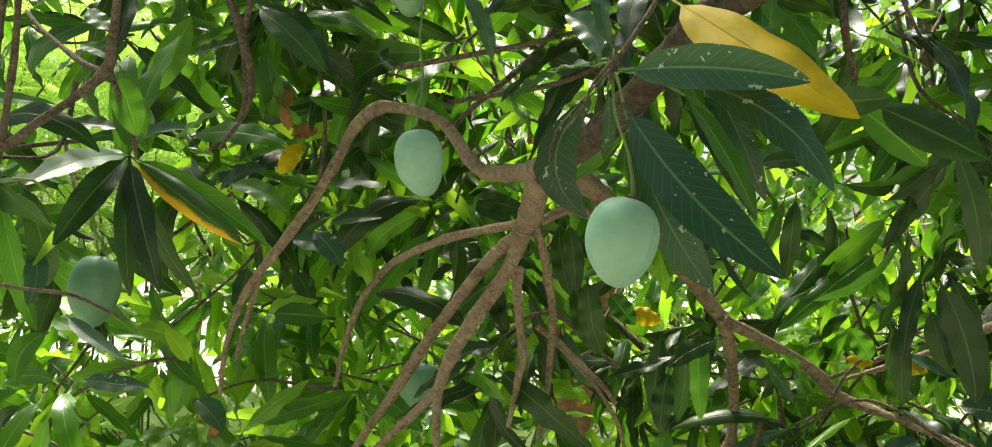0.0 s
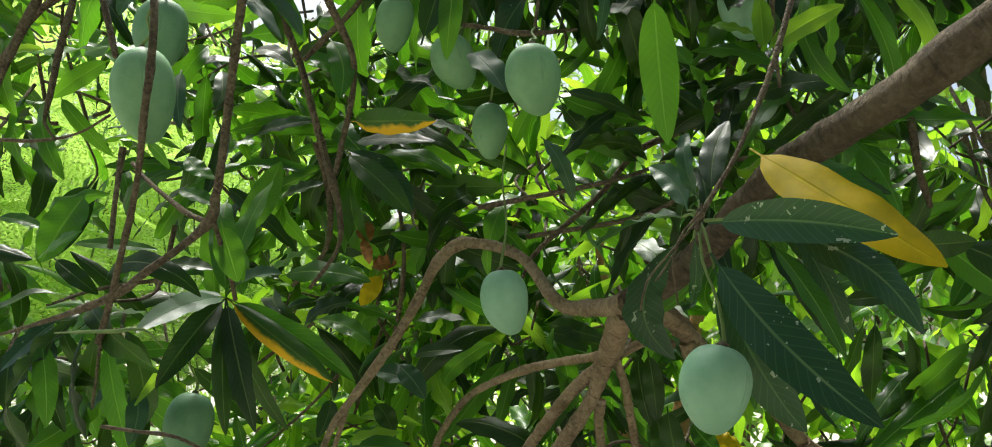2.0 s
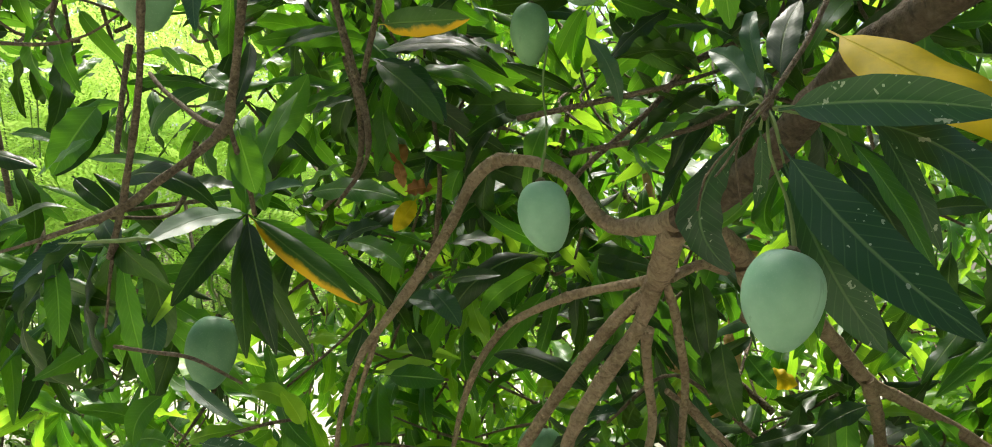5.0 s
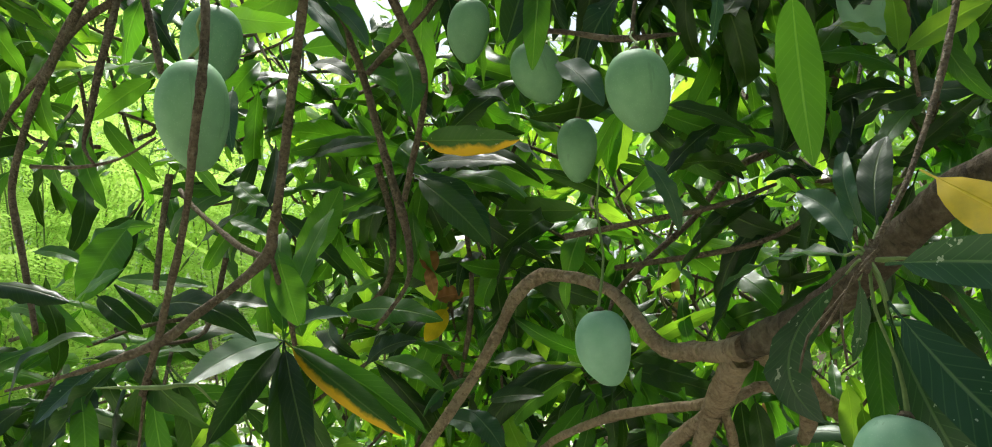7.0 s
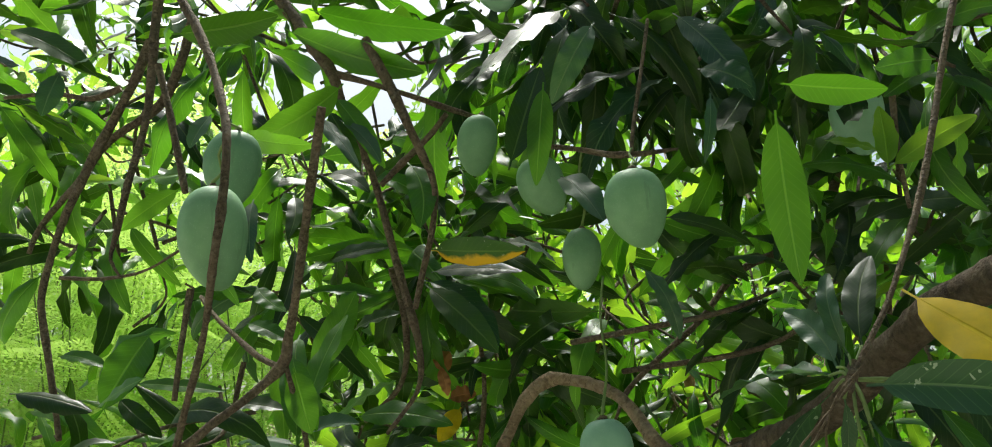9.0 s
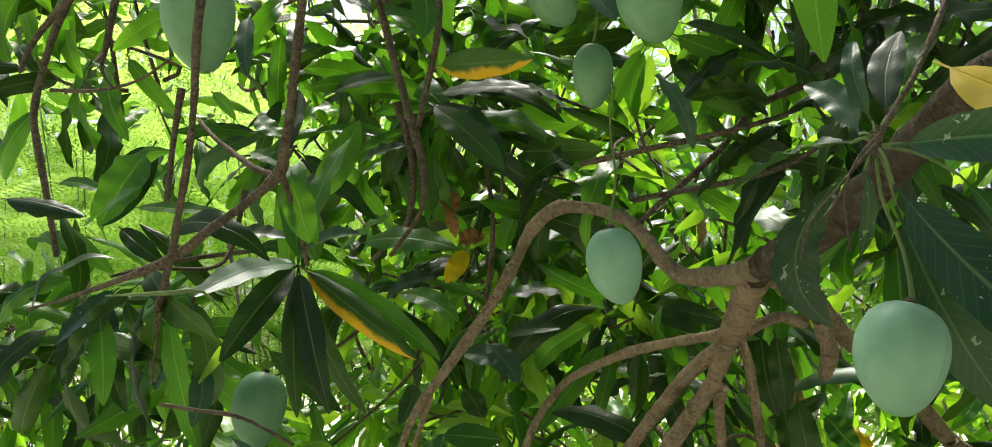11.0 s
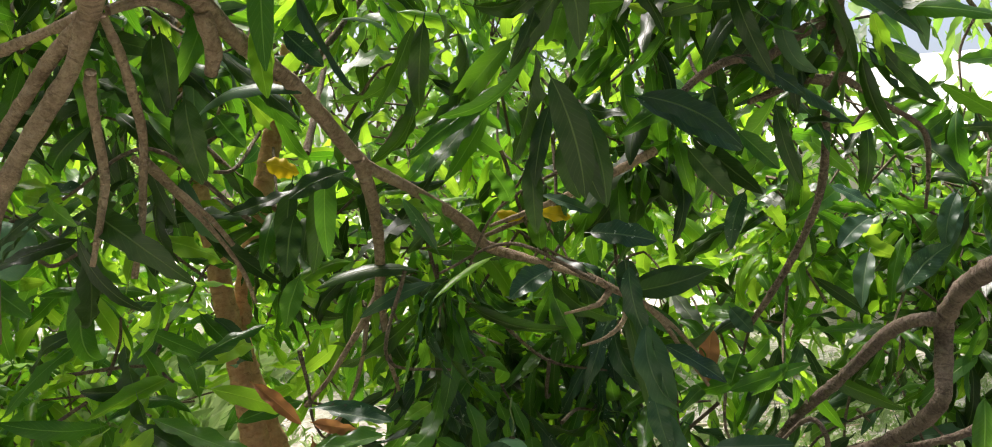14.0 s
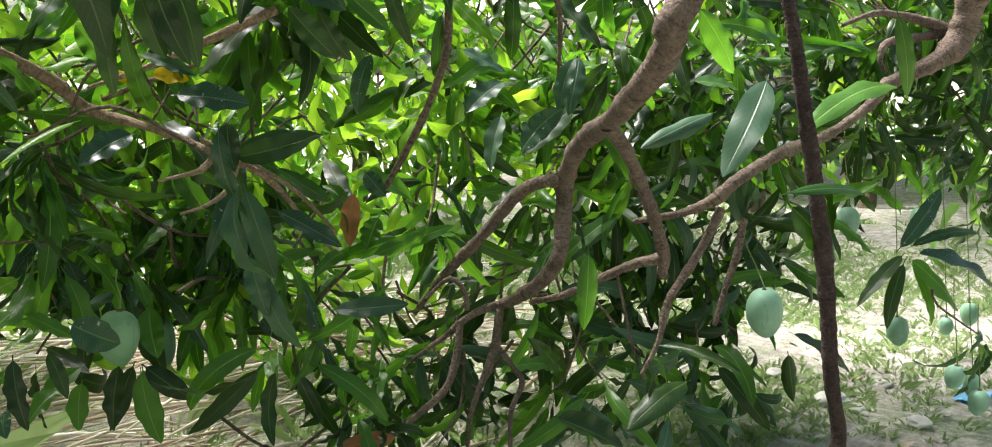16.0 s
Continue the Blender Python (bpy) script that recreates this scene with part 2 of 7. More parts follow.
# ---- mesh helpers ----
def mesh_of(name, verts, quads, mat, uv=None, smooth=True):
    """A mesh from arrays of vertices and quads (a triangle repeats no corner: quads only), uv for each vertex."""
    verts, quads = np.asarray(verts, np.float32), np.asarray(quads, np.int32)
    me = bpy.data.meshes.new(name)
    me.vertices.add(len(verts))
    me.vertices.foreach_set("co", verts.ravel())
    me.loops.add(quads.size)
    me.loops.foreach_set("vertex_index", quads.ravel())
    me.polygons.add(len(quads))
    me.polygons.foreach_set("loop_start", np.arange(0, quads.size, 4, dtype=np.int32))
    me.polygons.foreach_set("use_smooth", np.full(len(quads), smooth))
    if uv is not None:
        layer = me.uv_layers.new(name="UVMap")
        layer.data.foreach_set("uv", np.asarray(uv, np.float32)[quads.ravel()].ravel())
    me.materials.append(mat)
    me.update(calc_edges=True)
    me.validate()
    return me


def part(name, me, parent=None, label="", at=None):
    ob = new(name, me)
    if parent is not None:
        ob.parent = parent
    if at is not None:
        ob.matrix_basis = at
    return tagged(ob, label)


def thing(name, label, category, group="", at=(0, 0, 0), kind=""):
    ob = new(name)
    ob.empty_display_size = 0.1
    ob.location = at
    return tagged(ob, label, category, group, kind)


def smooth_line(points, step):
    """A Catmull-Rom line through rows of numbers, with steps of about that many metres."""
    p = np.array(points, float)
    p = np.vstack([2 * p[0] - p[1], p, 2 * p[-1] - p[-2]])
    out = []
    for a, b, c, d in zip(p[:-3], p[1:-2], p[2:-1], p[3:]):
        n = max(2, int(np.linalg.norm((c - b)[:3]) / step))
        for t in np.arange(n) / n:
            out.append(0.5 * (2 * b + (c - a) * t + (2 * a - 5 * b + 4 * c - d) * t * t + (3 * b - a - 3 * c + d) * t ** 3))
    out.append(p[-2])
    return np.array(out)


def tube(points, sides=10, step=0.025, rough=0.08, seed=0):
    """Vertices and quads of a bark-rough tube along rows of x, y, z, radius."""
    rng = np.random.default_rng(seed)
    line = smooth_line(points, step)
    centre, radius = line[:, :3], np.maximum(line[:, 3], 0.0012)
    way = np.gradient(centre, axis=0)
    way /= np.linalg.norm(way, axis=1)[:, None] + 1e-9
    side = np.cross(way[0], (0.3, 0.2, 1.0))
    verts = []
    swell = 1 + rough * np.convolve(rng.normal(0, 1.3, len(line) + 8), np.ones(5) / 5, "same")[4:-4]
    along = np.concatenate([[0], np.cumsum(np.linalg.norm(np.diff(centre, axis=0), axis=1))])
    for node in np.arange(0.03, along[-1], 0.085):
        swell += 2.0 * rough * rng.uniform(0.3, 1.2) * np.exp(-((along - node - rng.uniform(-0.02, 0.02)) / 0.009) ** 2)
    for c, w, r, s in zip(centre, way, radius, swell):
        side = side - w * side.dot(w)
        side /= np.linalg.norm(side) + 1e-9
        other = np.cross(w, side)
        for k in range(sides):
            a = 2 * math.pi * k / sides
            bumpy = r * s * (1 + rough * rng.normal(0, 0.6))
            verts.append(c + bumpy * (side * math.cos(a) + other * math.sin(a)))
    n = len(line)
    i, k = np.meshgrid(np.arange(n - 1), np.arange(sides), indexing="ij")
    i, k = i.ravel(), k.ravel()
    k2 = (k + 1) % sides
    quads = np.stack([i * sides + k, i * sides + k2, (i + 1) * sides + k2, (i + 1) * sides + k], 1)
    # close the ends with fans folded into quads
    caps = []
    for base in (0, (n - 1) * sides):
        for k in range(1, sides - 2, 2):
            caps.append((base, base + k, base + k + 1, base + k + 2))
    return np.array(verts), np.vstack([quads, np.array(caps, int)]), np.stack([np.tile(np.arange(sides) / sides, n), np.repeat(along, sides)], 1)


def tube_mesh(name, made, mat):
    return mesh_of(name, made[0], made[1], mat, made[2])


def branch(name, parent, points, mat, label="", sides=10, rough=0.07, seed=1):
    v, q, uv = tube(points, sides, 0.012, rough, seed)
    return part(name, mesh_of(name, v, q, mat, uv), parent, label)


def leaf_shape(length, width, bend=0.25, fold=0.25, wave=0.06, twist=0.0, sections=10, cross=4, stem=0.12, seed=0, bow=None):
    """One lance-shaped leaf with its stem: x runs along it, z is its upper side. Rows of vertices, and uv."""
    rng = np.random.default_rng(seed)
    v = np.concatenate([[-stem, -0.02], np.linspace(0.0, 1.0, sections)])
    u = np.linspace(-1, 1, cross + 1)
    vv, uu = np.meshgrid(v, u, indexing="ij")
    t = np.clip(vv, 0, 1)
    half = width / 2 * t ** 0.58 * (1 - t) ** 0.72 / 0.427
    half = np.maximum(half, 0.0016)
    phase, beat = rng.uniform(0, 6.3), rng.uniform(2.2, 4.2)
    ripple = wave * width * np.sin(beat * 2 * math.pi * t + phase + (uu > 0) * rng.uniform(0, 2.5)) * np.abs(uu) ** 1.5 * np.sin(math.pi * t)
    angle = bend * (np.clip(vv, 0, 1.0)) * 1.6
    steps = np.gradient(v) * length
    run = np.cumsum(np.cos(bend * 1.6 * np.clip(v, 0, 1)) * steps)
    fall = -np.cumsum(np.sin(bend * 1.6 * np.clip(v, 0, 1)) * steps)
    sway = (rng.normal(0, 0.05) if bow is None else bow) * length
    cup = rng.uniform(-0.8, 0.3) * (1.0 if bow is None else 0.35)
    across = uu * half * math.cos(fold) * (1 - 0.12 * abs(cup) * uu ** 2)
    lift = half * (np.abs(uu) * math.sin(fold) * 0.75 + cup * uu ** 2) + ripple
    roll = twist * t
    y = across * np.cos(roll) - lift * np.sin(roll) + sway * t ** 2
    z = across * np.sin(roll) + lift * np.cos(roll)
    x = run[:, None] + z * np.sin(angle)
    z = fall[:, None] + z * np.cos(angle)
    uv = np.stack([uu * 0.5 + 0.5, np.clip(vv, 0, 1)], -1)
    return np.stack([x, y, z], -1).reshape(-1, 3), uv.reshape(-1, 2)


def leaf_quads(sections, cross):
    rows = sections + 2
    i, k = np.meshgrid(np.arange(rows - 1), np.arange(cross), indexing="ij")
    i, k, w = i.ravel(), k.ravel(), cross + 1
    return np.stack([i * w + k, (i + 1) * w + k, (i + 1) * w + k + 1, i * w + k + 1], 1)


def leaf_kinds(count, length, width, sections, cross, seed):
    rng = np.random.default_rng(seed)
    return [leaf_shape(length * rng.uniform(0.9, 1.1), width * rng.uniform(0.85, 1.15), rng.uniform(0.1, 1.6), rng.uniform(0.1, 0.6),
                       rng.uniform(0.05, 0.26), rng.uniform(-0.9, 0.9), sections, cross, seed=seed + k) for k in range(count)]


FINE, FINE_QUADS = leaf_kinds(24, 0.205, 0.047, 13, 4, 100), leaf_quads(13, 4)
MEDIUM, MEDIUM_QUADS = leaf_kinds(40, 0.21, 0.046, 13, 4, 200), leaf_quads(13, 4)
COARSE, COARSE_QUADS = leaf_kinds(24, 0.205, 0.049, 7, 2, 300), leaf_quads(7, 2)


def turn_to(way, up):
    """Rotation whose x is way and whose z is as near to up as it can be."""
    x = np.array(way, float)
    x /= np.linalg.norm(x)
    z = np.array(up, float) - x * np.dot(up, x)
    if np.linalg.norm(z) < 1e-3:
        z = np.cross(x, (0.7, 0.7, 0.1))
    z /= np.linalg.norm(z)
    return np.stack([x, np.cross(z, x), z], 1)


class Heap:
    """Gathers many leaves or twigs of one look into one mesh."""

    def __init__(self):
        self.v, self.q, self.uv, self.n = [], [], [], 0

    def add(self, v, q, uv=None):
        self.v.append(v), self.q.append(q + self.n), self.uv.append(np.zeros((len(v), 2)) if uv is None else uv)
        self.n += len(v)

    def mesh(self, name, mat):
        return mesh_of(name, np.vstack(self.v), np.vstack(self.q), mat, np.vstack(self.uv))


heaps = {}
picked = []
PICK_LIMIT = 285
fine_meshes = {}


def put_leaf(place, turn, size, mat, rng, near=False, tree=None):
    """One leaf: an object of its own where it hangs near the path, else gathered into the crown."""
    if near and len(picked) < PICK_LIMIT:
        k = int(rng.integers(len(FINE)))
        key = (k, mat.name)
        if key not in fine_meshes:
            fine_meshes[key] = mesh_of("leaf", FINE[k][0], FINE_QUADS, mat, FINE[k][1])
        m = Matrix([[*(turn[r] * size), place[r]] for r in range(3)] + [[0, 0, 0, 1]])
        picked.append(part("leaf", fine_meshes[key], tree, at=m))
        return
    kinds, quads = (MEDIUM, MEDIUM_QUADS) if place[1] < 3.4 and place[2] < 2.7 else (COARSE, COARSE_QUADS)
    v, uv = kinds[int(rng.integers(len(kinds)))]
    heaps.setdefault(mat.name, (Heap(), mat))[0].add(v @ (turn * size).T + np.array(place), quads, uv)


twigs = Heap()
# openings in the crown through which the sky shows: eye, a point beyond, half-angle
STAND = Vector((-0.04, 0.1, 1.68))
OPENINGS = (((-1.798, 6.0, 4.067), 0.05), ((-2.035, 6.0, 4.347), 0.035), ((-4.145, 6.0, 4.928), 0.02), ((2.838, 6.0, 3.53), 0.025))


def opens(p, grow):
    """Does p lie in one of the openings, widened by so many metres?"""
    away = Vector(p) - STAND
    return p[1] > 1.6 and any(away.angle(Vector(at) - STAND) < half + grow / away.length for at, half in OPENINGS)


def lane(p):
    """The thin place in the foliage in front of the slim trees."""
    return 2.2 < p[1] < 4.0 and p[2] < 1.8 and -0.05 < (p[0] - 0.294) / (p[1] - 0.237) < 0.075


def whorl(hub, axis=(0, -0.3, -1), count=9, size=1.0, mats=(DARK, MID), seed=0, near=False, tree=None, droop=0.3, spread=1.3, twig=0.3):
    """A tuft of mango leaves round the end of a twig."""
    rng = np.random.default_rng(seed)
    if opens(hub, 0.1) or (lane(hub) and seed % 5 > 1):
        return
    hub, axis = np.array(hub, float), np.array(axis, float)
    axis /= np.linalg.norm(axis)
    a = np.cross(axis, (0.31, 0.87, 0.4))
    a /= np.linalg.norm(a)
    b = np.cross(axis, a)
    if twig:
        back = hub - axis * twig + rng.normal(0, 0.06, 3) + (0, 0, 0.1 * twig)
        mid = hub - axis * twig * 0.5 + rng.normal(0, 0.03, 3)
        twigs.add(*tube([(*back, 0.005), (*mid, 0.0042), (*hub, 0.003)], 6, 0.03, 0.05, seed))
    for k in range(count):
        turn = k * 2.4 + rng.uniform(-0.4, 0.4)
        lean = spread * rng.uniform(0.55, 1.2)
        out = a * math.cos(turn) + b * math.sin(turn)
        way = axis * math.cos(lean) + out * math.sin(lean) + (0, 0, -droop * rng.uniform(0.3, 1.5))
        way /= np.linalg.norm(way)
        up = axis * 0.7 + np.array((0, -0.2, 0.7)) + rng.normal(0, 0.45, 3)
        mat = mats[int(rng.integers(len(mats)))]
        s = size * rng.uniform(0.7, 1.15)
        place = hub - axis * rng.uniform(0, 0.05) + way * 0.012 * s
        put_leaf(place + way * 0.022 * s, turn_to(way, up), s, mat, rng, near, tree)


def hero_leaf(tree, base, tip, width, facing, mat, bend=0.2, fold=0.2, wave=0.05, twist=0.0, seed=0, label="", sway=None):
    """One large leaf of its own from base to tip, its upper side turned to facing."""
    base, tip = np.array(base), np.array(tip)
    length = float(np.linalg.norm(tip - base))
    mood = np.random.default_rng(seed + 4000)
    v, uv = leaf_shape(length, width, bend * mood.uniform(0.9, 1.9), fold + mood.uniform(0, 0.2), wave * mood.uniform(0.8, 1.7), twist + mood.normal(0, 0.3) * (seed > 8), 18, 6, 0.1, seed, sway)
    start, end = v[3].copy(), v[-4] - v[3]
    v = (v - start) * (length / math.hypot(end[0], end[2]), 1, length / math.hypot(end[0], end[2]))
    v[:, 1] -= end[1] * v[:, 0] / v[-4][0]
    end = v[-4].copy()
    pitch = math.atan2(-end[2], end[0])
    c, s = math.cos(pitch), math.sin(pitch)
    v = v @ np.array([[c, 0, -s], [0, 1, 0], [s, 0, c]]).T
    m = turn_to(tip - base, facing)
    v = v @ m.T
    me = mesh_of("leaf", v, leaf_quads(18, 6), mat, uv)
    ob = part("leaf", me, tree, label, Matrix.Translation(Vector(base)))
    picked.append(ob)
    return ob


# ---- ground ----
def ground_height(x, y):
    return 0.05 * np.sin(x * 1.3 + 0.7) * np.cos(y * 0.9) + 0.02 * np.sin(x * 4.1 + y * 3.3)


def build_ground():
    axis = np.concatenate([-np.geomspace(600, 9, 14), np.linspace(-8, 12, 101), np.geomspace(13, 600, 14)])
    xs, ys = np.meshgrid(axis, axis, indexing="ij")
    near = np.exp(-((xs - 2) ** 2 + (ys - 3) ** 2) / 300)
    zs = ground_height(xs, ys) * near
    n = len(axis)
    i, k = np.meshgrid(np.arange(n - 1), np.arange(n - 1), indexing="ij")
    i, k = i.ravel(), k.ravel()
    quads = np.stack([i * n + k, (i + 1) * n + k, (i + 1) * n + k + 1, i * n + k + 1], 1)
    m, nodes, links, shader = material("weedy_ground")
    coords = nodes.new("ShaderNodeTexCoord").outputs["Object"]
    broad, fine = noise_of(nodes, links, 1.3, 6, 0.7, coords), noise_of(nodes, links, 16, 8, 0.8, coords)
    soil = ramp(nodes, links, fine, [(0.34, (0.21, 0.18, 0.14)), (0.5, (0.42, 0.38, 0.33)), (0.66, (0.64, 0.605, 0.55))])
    weed = ramp(nodes, links, fine, [(0.36, (0.1, 0.145, 0.05)), (0.5, (0.28, 0.325, 0.17)), (0.64, (0.6, 0.59, 0.45))])
    links.new(blend(nodes, links, ramp(nodes, links, broad, [(0.46, (0, 0, 0)), (0.64, (0.8, 0.8, 0.8))]), soil, weed), shader.inputs["Base Color"])
    shader.inputs["Roughness"].default_value = 0.95
    bump_of(nodes, links, shader, fine, 0.8, 0.03)
    part("ground", mesh_of("ground", np.stack([xs, ys, zs], -1).reshape(-1, 3), quads, m))
    tagged(bpy.data.objects["ground"], "sunlit bare soil with patches of pale green weeds", "ground", kind="structure")


build_ground()

# ---- the mango tree overhead ----
TREE_LABEL = "spreading mango tree with drooping branches, long leaves and green fruit"
tree = thing("mango_tree", TREE_LABEL, "tree", at=(0, 0, 0))
branch("trunk", tree, [(2.75, -0.5, -0.05, 0.17), (2.7, -0.48, 0.6, 0.14), (2.6, -0.42, 1.3, 0.13), (2.35, -0.28, 1.95, 0.12)], LIMB_BARK, "rough grey-brown trunk", 16, 0.06, 3)
branch("limb", tree, [(2.35, -0.28, 1.95, 0.11), (1.5, 0.1, 2.5, 0.06), (0.85, 0.5, 2.25, 0.036), (0.409, 0.95, 1.945, 0.023), (0.36, 1.02, 1.909, 0.022), (0.31, 1.12, 1.883, 0.021), (0.262, 1.2, 1.857, 0.021), (0.228, 1.27, 1.821, 0.02), (0.189, 1.34, 1.774, 0.021), (0.145, 1.42, 1.735, 0.021), (0.101, 1.5, 1.713, 0.022), (0.076, 1.56, 1.699, 0.018)], LIMB_BARK, "thick rough brown limb", 18, 0.05, 4)
branch("arched_branch", tree, [(0.088, 1.5, 1.706, 0.018), (0.064, 1.56, 1.701, 0.016), (0.03, 1.62, 1.704, 0.014), (-0.007, 1.64, 1.707, 0.014), (-0.032, 1.65, 1.729, 0.012), (-0.053, 1.68, 1.762, 0.011), (-0.081, 1.71, 1.798, 0.01), (-0.123, 1.75, 1.823, 0.011), (-0.165, 1.77, 1.834, 0.011), (-0.199, 1.79, 1.837, 0.013), (-0.228, 1.79, 1.821, 0.012), (-0.253, 1.79, 1.79, 0.011), (-0.27, 1.79, 1.754, 0.01), (-0.291, 1.79, 1.713, 0.01), (-0.321, 1.79, 1.663, 0.009), (-0.355, 1.79, 1.613, 0.009), (-0.392, 1.78, 1.559, 0.008), (-0.431, 1.78, 1.506, 0.007), (-0.456, 1.78, 1.451, 0.006), (-0.474, 1.78, 1.382, 0.005), (-0.48, 1.78, 1.308, 0.004)], BARK, "grey-brown branch bent into an arch", 14, 0.08, 5)
branch("twig", tree, [(-0.412, 1.78, 1.529, 0.005), (-0.429, 1.8, 1.484, 0.005), (-0.451, 1.82, 1.425, 0.004), (-0.47, 1.84, 1.364, 0.003)], BARK, "", 10, 0.07, 6)
branch("fork", tree, [(0.085, 1.52, 1.693, 0.018), (0.078, 1.57, 1.674, 0.02), (0.075, 1.62, 1.653, 0.021), (0.068, 1.68, 1.625, 0.02), (0.058, 1.7, 1.604, 0.017)], BARK, "knobbly fork", 14, 0.10, 7)
branch("hanging_branch", tree, [(0.065, 1.69, 1.618, 0.012), (0.044, 1.71, 1.598, 0.012), (0.001, 1.75, 1.556, 0.011), (-0.05, 1.8, 1.491, 0.011), (-0.103, 1.84, 1.417, 0.011), (-0.138, 1.87, 1.363, 0.011), (-0.181, 1.9, 1.295, 0.01), (-0.226, 1.92, 1.23, 0.008), (-0.283, 1.94, 1.15, 0.005)], BARK, "", 10, 0.07, 8)
branch("hanging_branch", tree, [(0.062, 1.69, 1.61, 0.015), (0.044, 1.71, 1.561, 0.013), (0.025, 1.73, 1.525, 0.013), (-0.009, 1.75, 1.474, 0.013), (-0.047, 1.77, 1.414, 0.013), (-0.075, 1.79, 1.357, 0.012), (-0.088, 1.8, 1.321, 0.011), (-0.133, 1.83, 1.271, 0.009), (-0.21, 1.88, 1.195, 0.006)], BARK, "", 10, 0.07, 9)
branch("hanging_branch", tree, [(-0.085, 1.8, 1.331, 0.009), (-0.09, 1.8, 1.271, 0.008), (-0.088, 1.8, 1.212, 0.007), (-0.085, 1.8, 1.134, 0.004)], BARK, "", 10, 0.07, 10)
branch("hanging_branch", tree, [(0.058, 1.75, 1.543, 0.009), (0.054, 1.78, 1.514, 0.009), (0.06, 1.81, 1.453, 0.008), (0.067, 1.83, 1.385, 0.008), (0.059, 1.84, 1.328, 0.007), (0.043, 1.85, 1.245, 0.005)], BARK, "", 10, 0.07, 11)
branch("hanging_branch", tree, [(0.082, 1.7, 1.619, 0.007), (0.1, 1.75, 1.573, 0.008), (0.112, 1.8, 1.524, 0.008), (0.125, 1.84, 1.452, 0.007), (0.122, 1.86, 1.389, 0.007), (0.117, 1.88, 1.304, 0.006), (0.103, 1.88, 1.221, 0.005)], BARK, "", 10, 0.07, 12)
branch("twig", tree, [(0.127, 1.86, 1.418, 0.005), (0.178, 1.92, 1.364, 0.005), (0.228, 1.97, 1.316, 0.005), (0.265, 2, 1.269, 0.004)], BARK, "", 10, 0.07, 13)
branch("side_branch", tree, [(0.072, 1.69, 1.63, 0.009), (0.036, 1.75, 1.621, 0.008), (-0.018, 1.83, 1.613, 0.008), (-0.084, 1.9, 1.598, 0.009), (-0.148, 1.95, 1.573, 0.008), (-0.201, 1.99, 1.544, 0.007), (-0.239, 2, 1.501, 0.007), (-0.269, 2.01, 1.45, 0.007), (-0.294, 2.02, 1.38, 0.006), (-0.312, 2.02, 1.293, 0.005)], BARK, "", 10, 0.07, 14)
branch("limb", tree, [(0.091, 1.62, 1.717, 0.017), (0.14, 1.7, 1.709, 0.018), (0.199, 1.78, 1.685, 0.019), (0.248, 1.84, 1.641, 0.017), (0.304, 1.92, 1.609, 0.016), (0.374, 2.02, 1.576, 0.015), (0.45, 2.12, 1.513, 0.016), (0.51, 2.2, 1.458, 0.016), (0.548, 2.22, 1.424, 0.015), (0.625, 2.25, 1.389, 0.013), (0.712, 2.28, 1.343, 0.012), (0.784, 2.3, 1.297, 0.013), (0.828, 2.32, 1.254, 0.014), (0.873, 2.34, 1.229, 0.012), (0.944, 2.28, 1.205, 0.009), (1.009, 2.2, 1.179, 0.007), (1.044, 2.1, 1.157, 0.007)], BARK, "long brown branch that forks downwards", 14, 0.07, 15)
branch("stub", tree, [(0.22, 1.8, 1.65, 0.013), (0.233, 1.82, 1.616, 0.015), (0.238, 1.84, 1.587, 0.015), (0.232, 1.86, 1.559, 0.011)], BARK, "short broken stub", 12, 0.10, 16)
branch("branch", tree, [(0.089, 1.7, 1.626, 0.009), (0.118, 1.72, 1.642, 0.009), (0.149, 1.74, 1.652, 0.009), (0.189, 1.78, 1.644, 0.01)], BARK, "", 10, 0.07, 17)
branch("hanging_branch", tree, [(0.53, 2.2, 1.437, 0.014), (0.559, 2.25, 1.377, 0.014), (0.583, 2.3, 1.299, 0.013), (0.594, 2.33, 1.212, 0.012), (0.593, 2.35, 1.139, 0.011), (0.564, 2.36, 1.082, 0.009), (0.525, 2.37, 1.017, 0.007), (0.475, 2.38, 0.939, 0.006), (0.426, 2.4, 0.881, 0.005)], BARK, "", 10, 0.07, 18)
branch("twig", tree, [(0.593, 2.34, 1.176, 0.009), (0.606, 2.36, 1.072, 0.008), (0.62, 2.38, 0.981, 0.006), (0.646, 2.4, 0.901, 0.005)], BARK, "", 10, 0.07, 19)
branch("twig", tree, [(0.567, 2.36, 1.081, 0.006), (0.555, 2.37, 0.986, 0.005), (0.523, 2.38, 0.884, 0.005), (0.467, 2.4, 0.797, 0.004)], BARK, "", 10, 0.07, 61)
branch("twig", tree, [(0.101, 1.95, 1.426, 0.006), (0.142, 2, 1.391, 0.006), (0.189, 2.06, 1.341, 0.006), (0.241, 2.12, 1.281, 0.005), (0.287, 2.16, 1.21, 0.005), (0.313, 2.2, 1.143, 0.004)], BARK, "", 10, 0.07, 20)
branch("twig", tree, [(1.041, 2.1, 1.157, 0.008), (1.079, 2.1, 1.137, 0.007), (1.139, 2.1, 1.109, 0.007), (1.198, 2.12, 1.061, 0.006), (1.259, 2.14, 0.987, 0.005), (1.332, 2.16, 0.903, 0.004)], BARK, "", 10, 0.07, 62)
branch("twig", tree, [(1.06, 2.1, 1.144, 0.007), (1.025, 2.08, 1.117, 0.006), (0.979, 2.06, 1.109, 0.004), (0.933, 2.05, 1.103, 0.003)], BARK, "", 10, 0.07, 63)
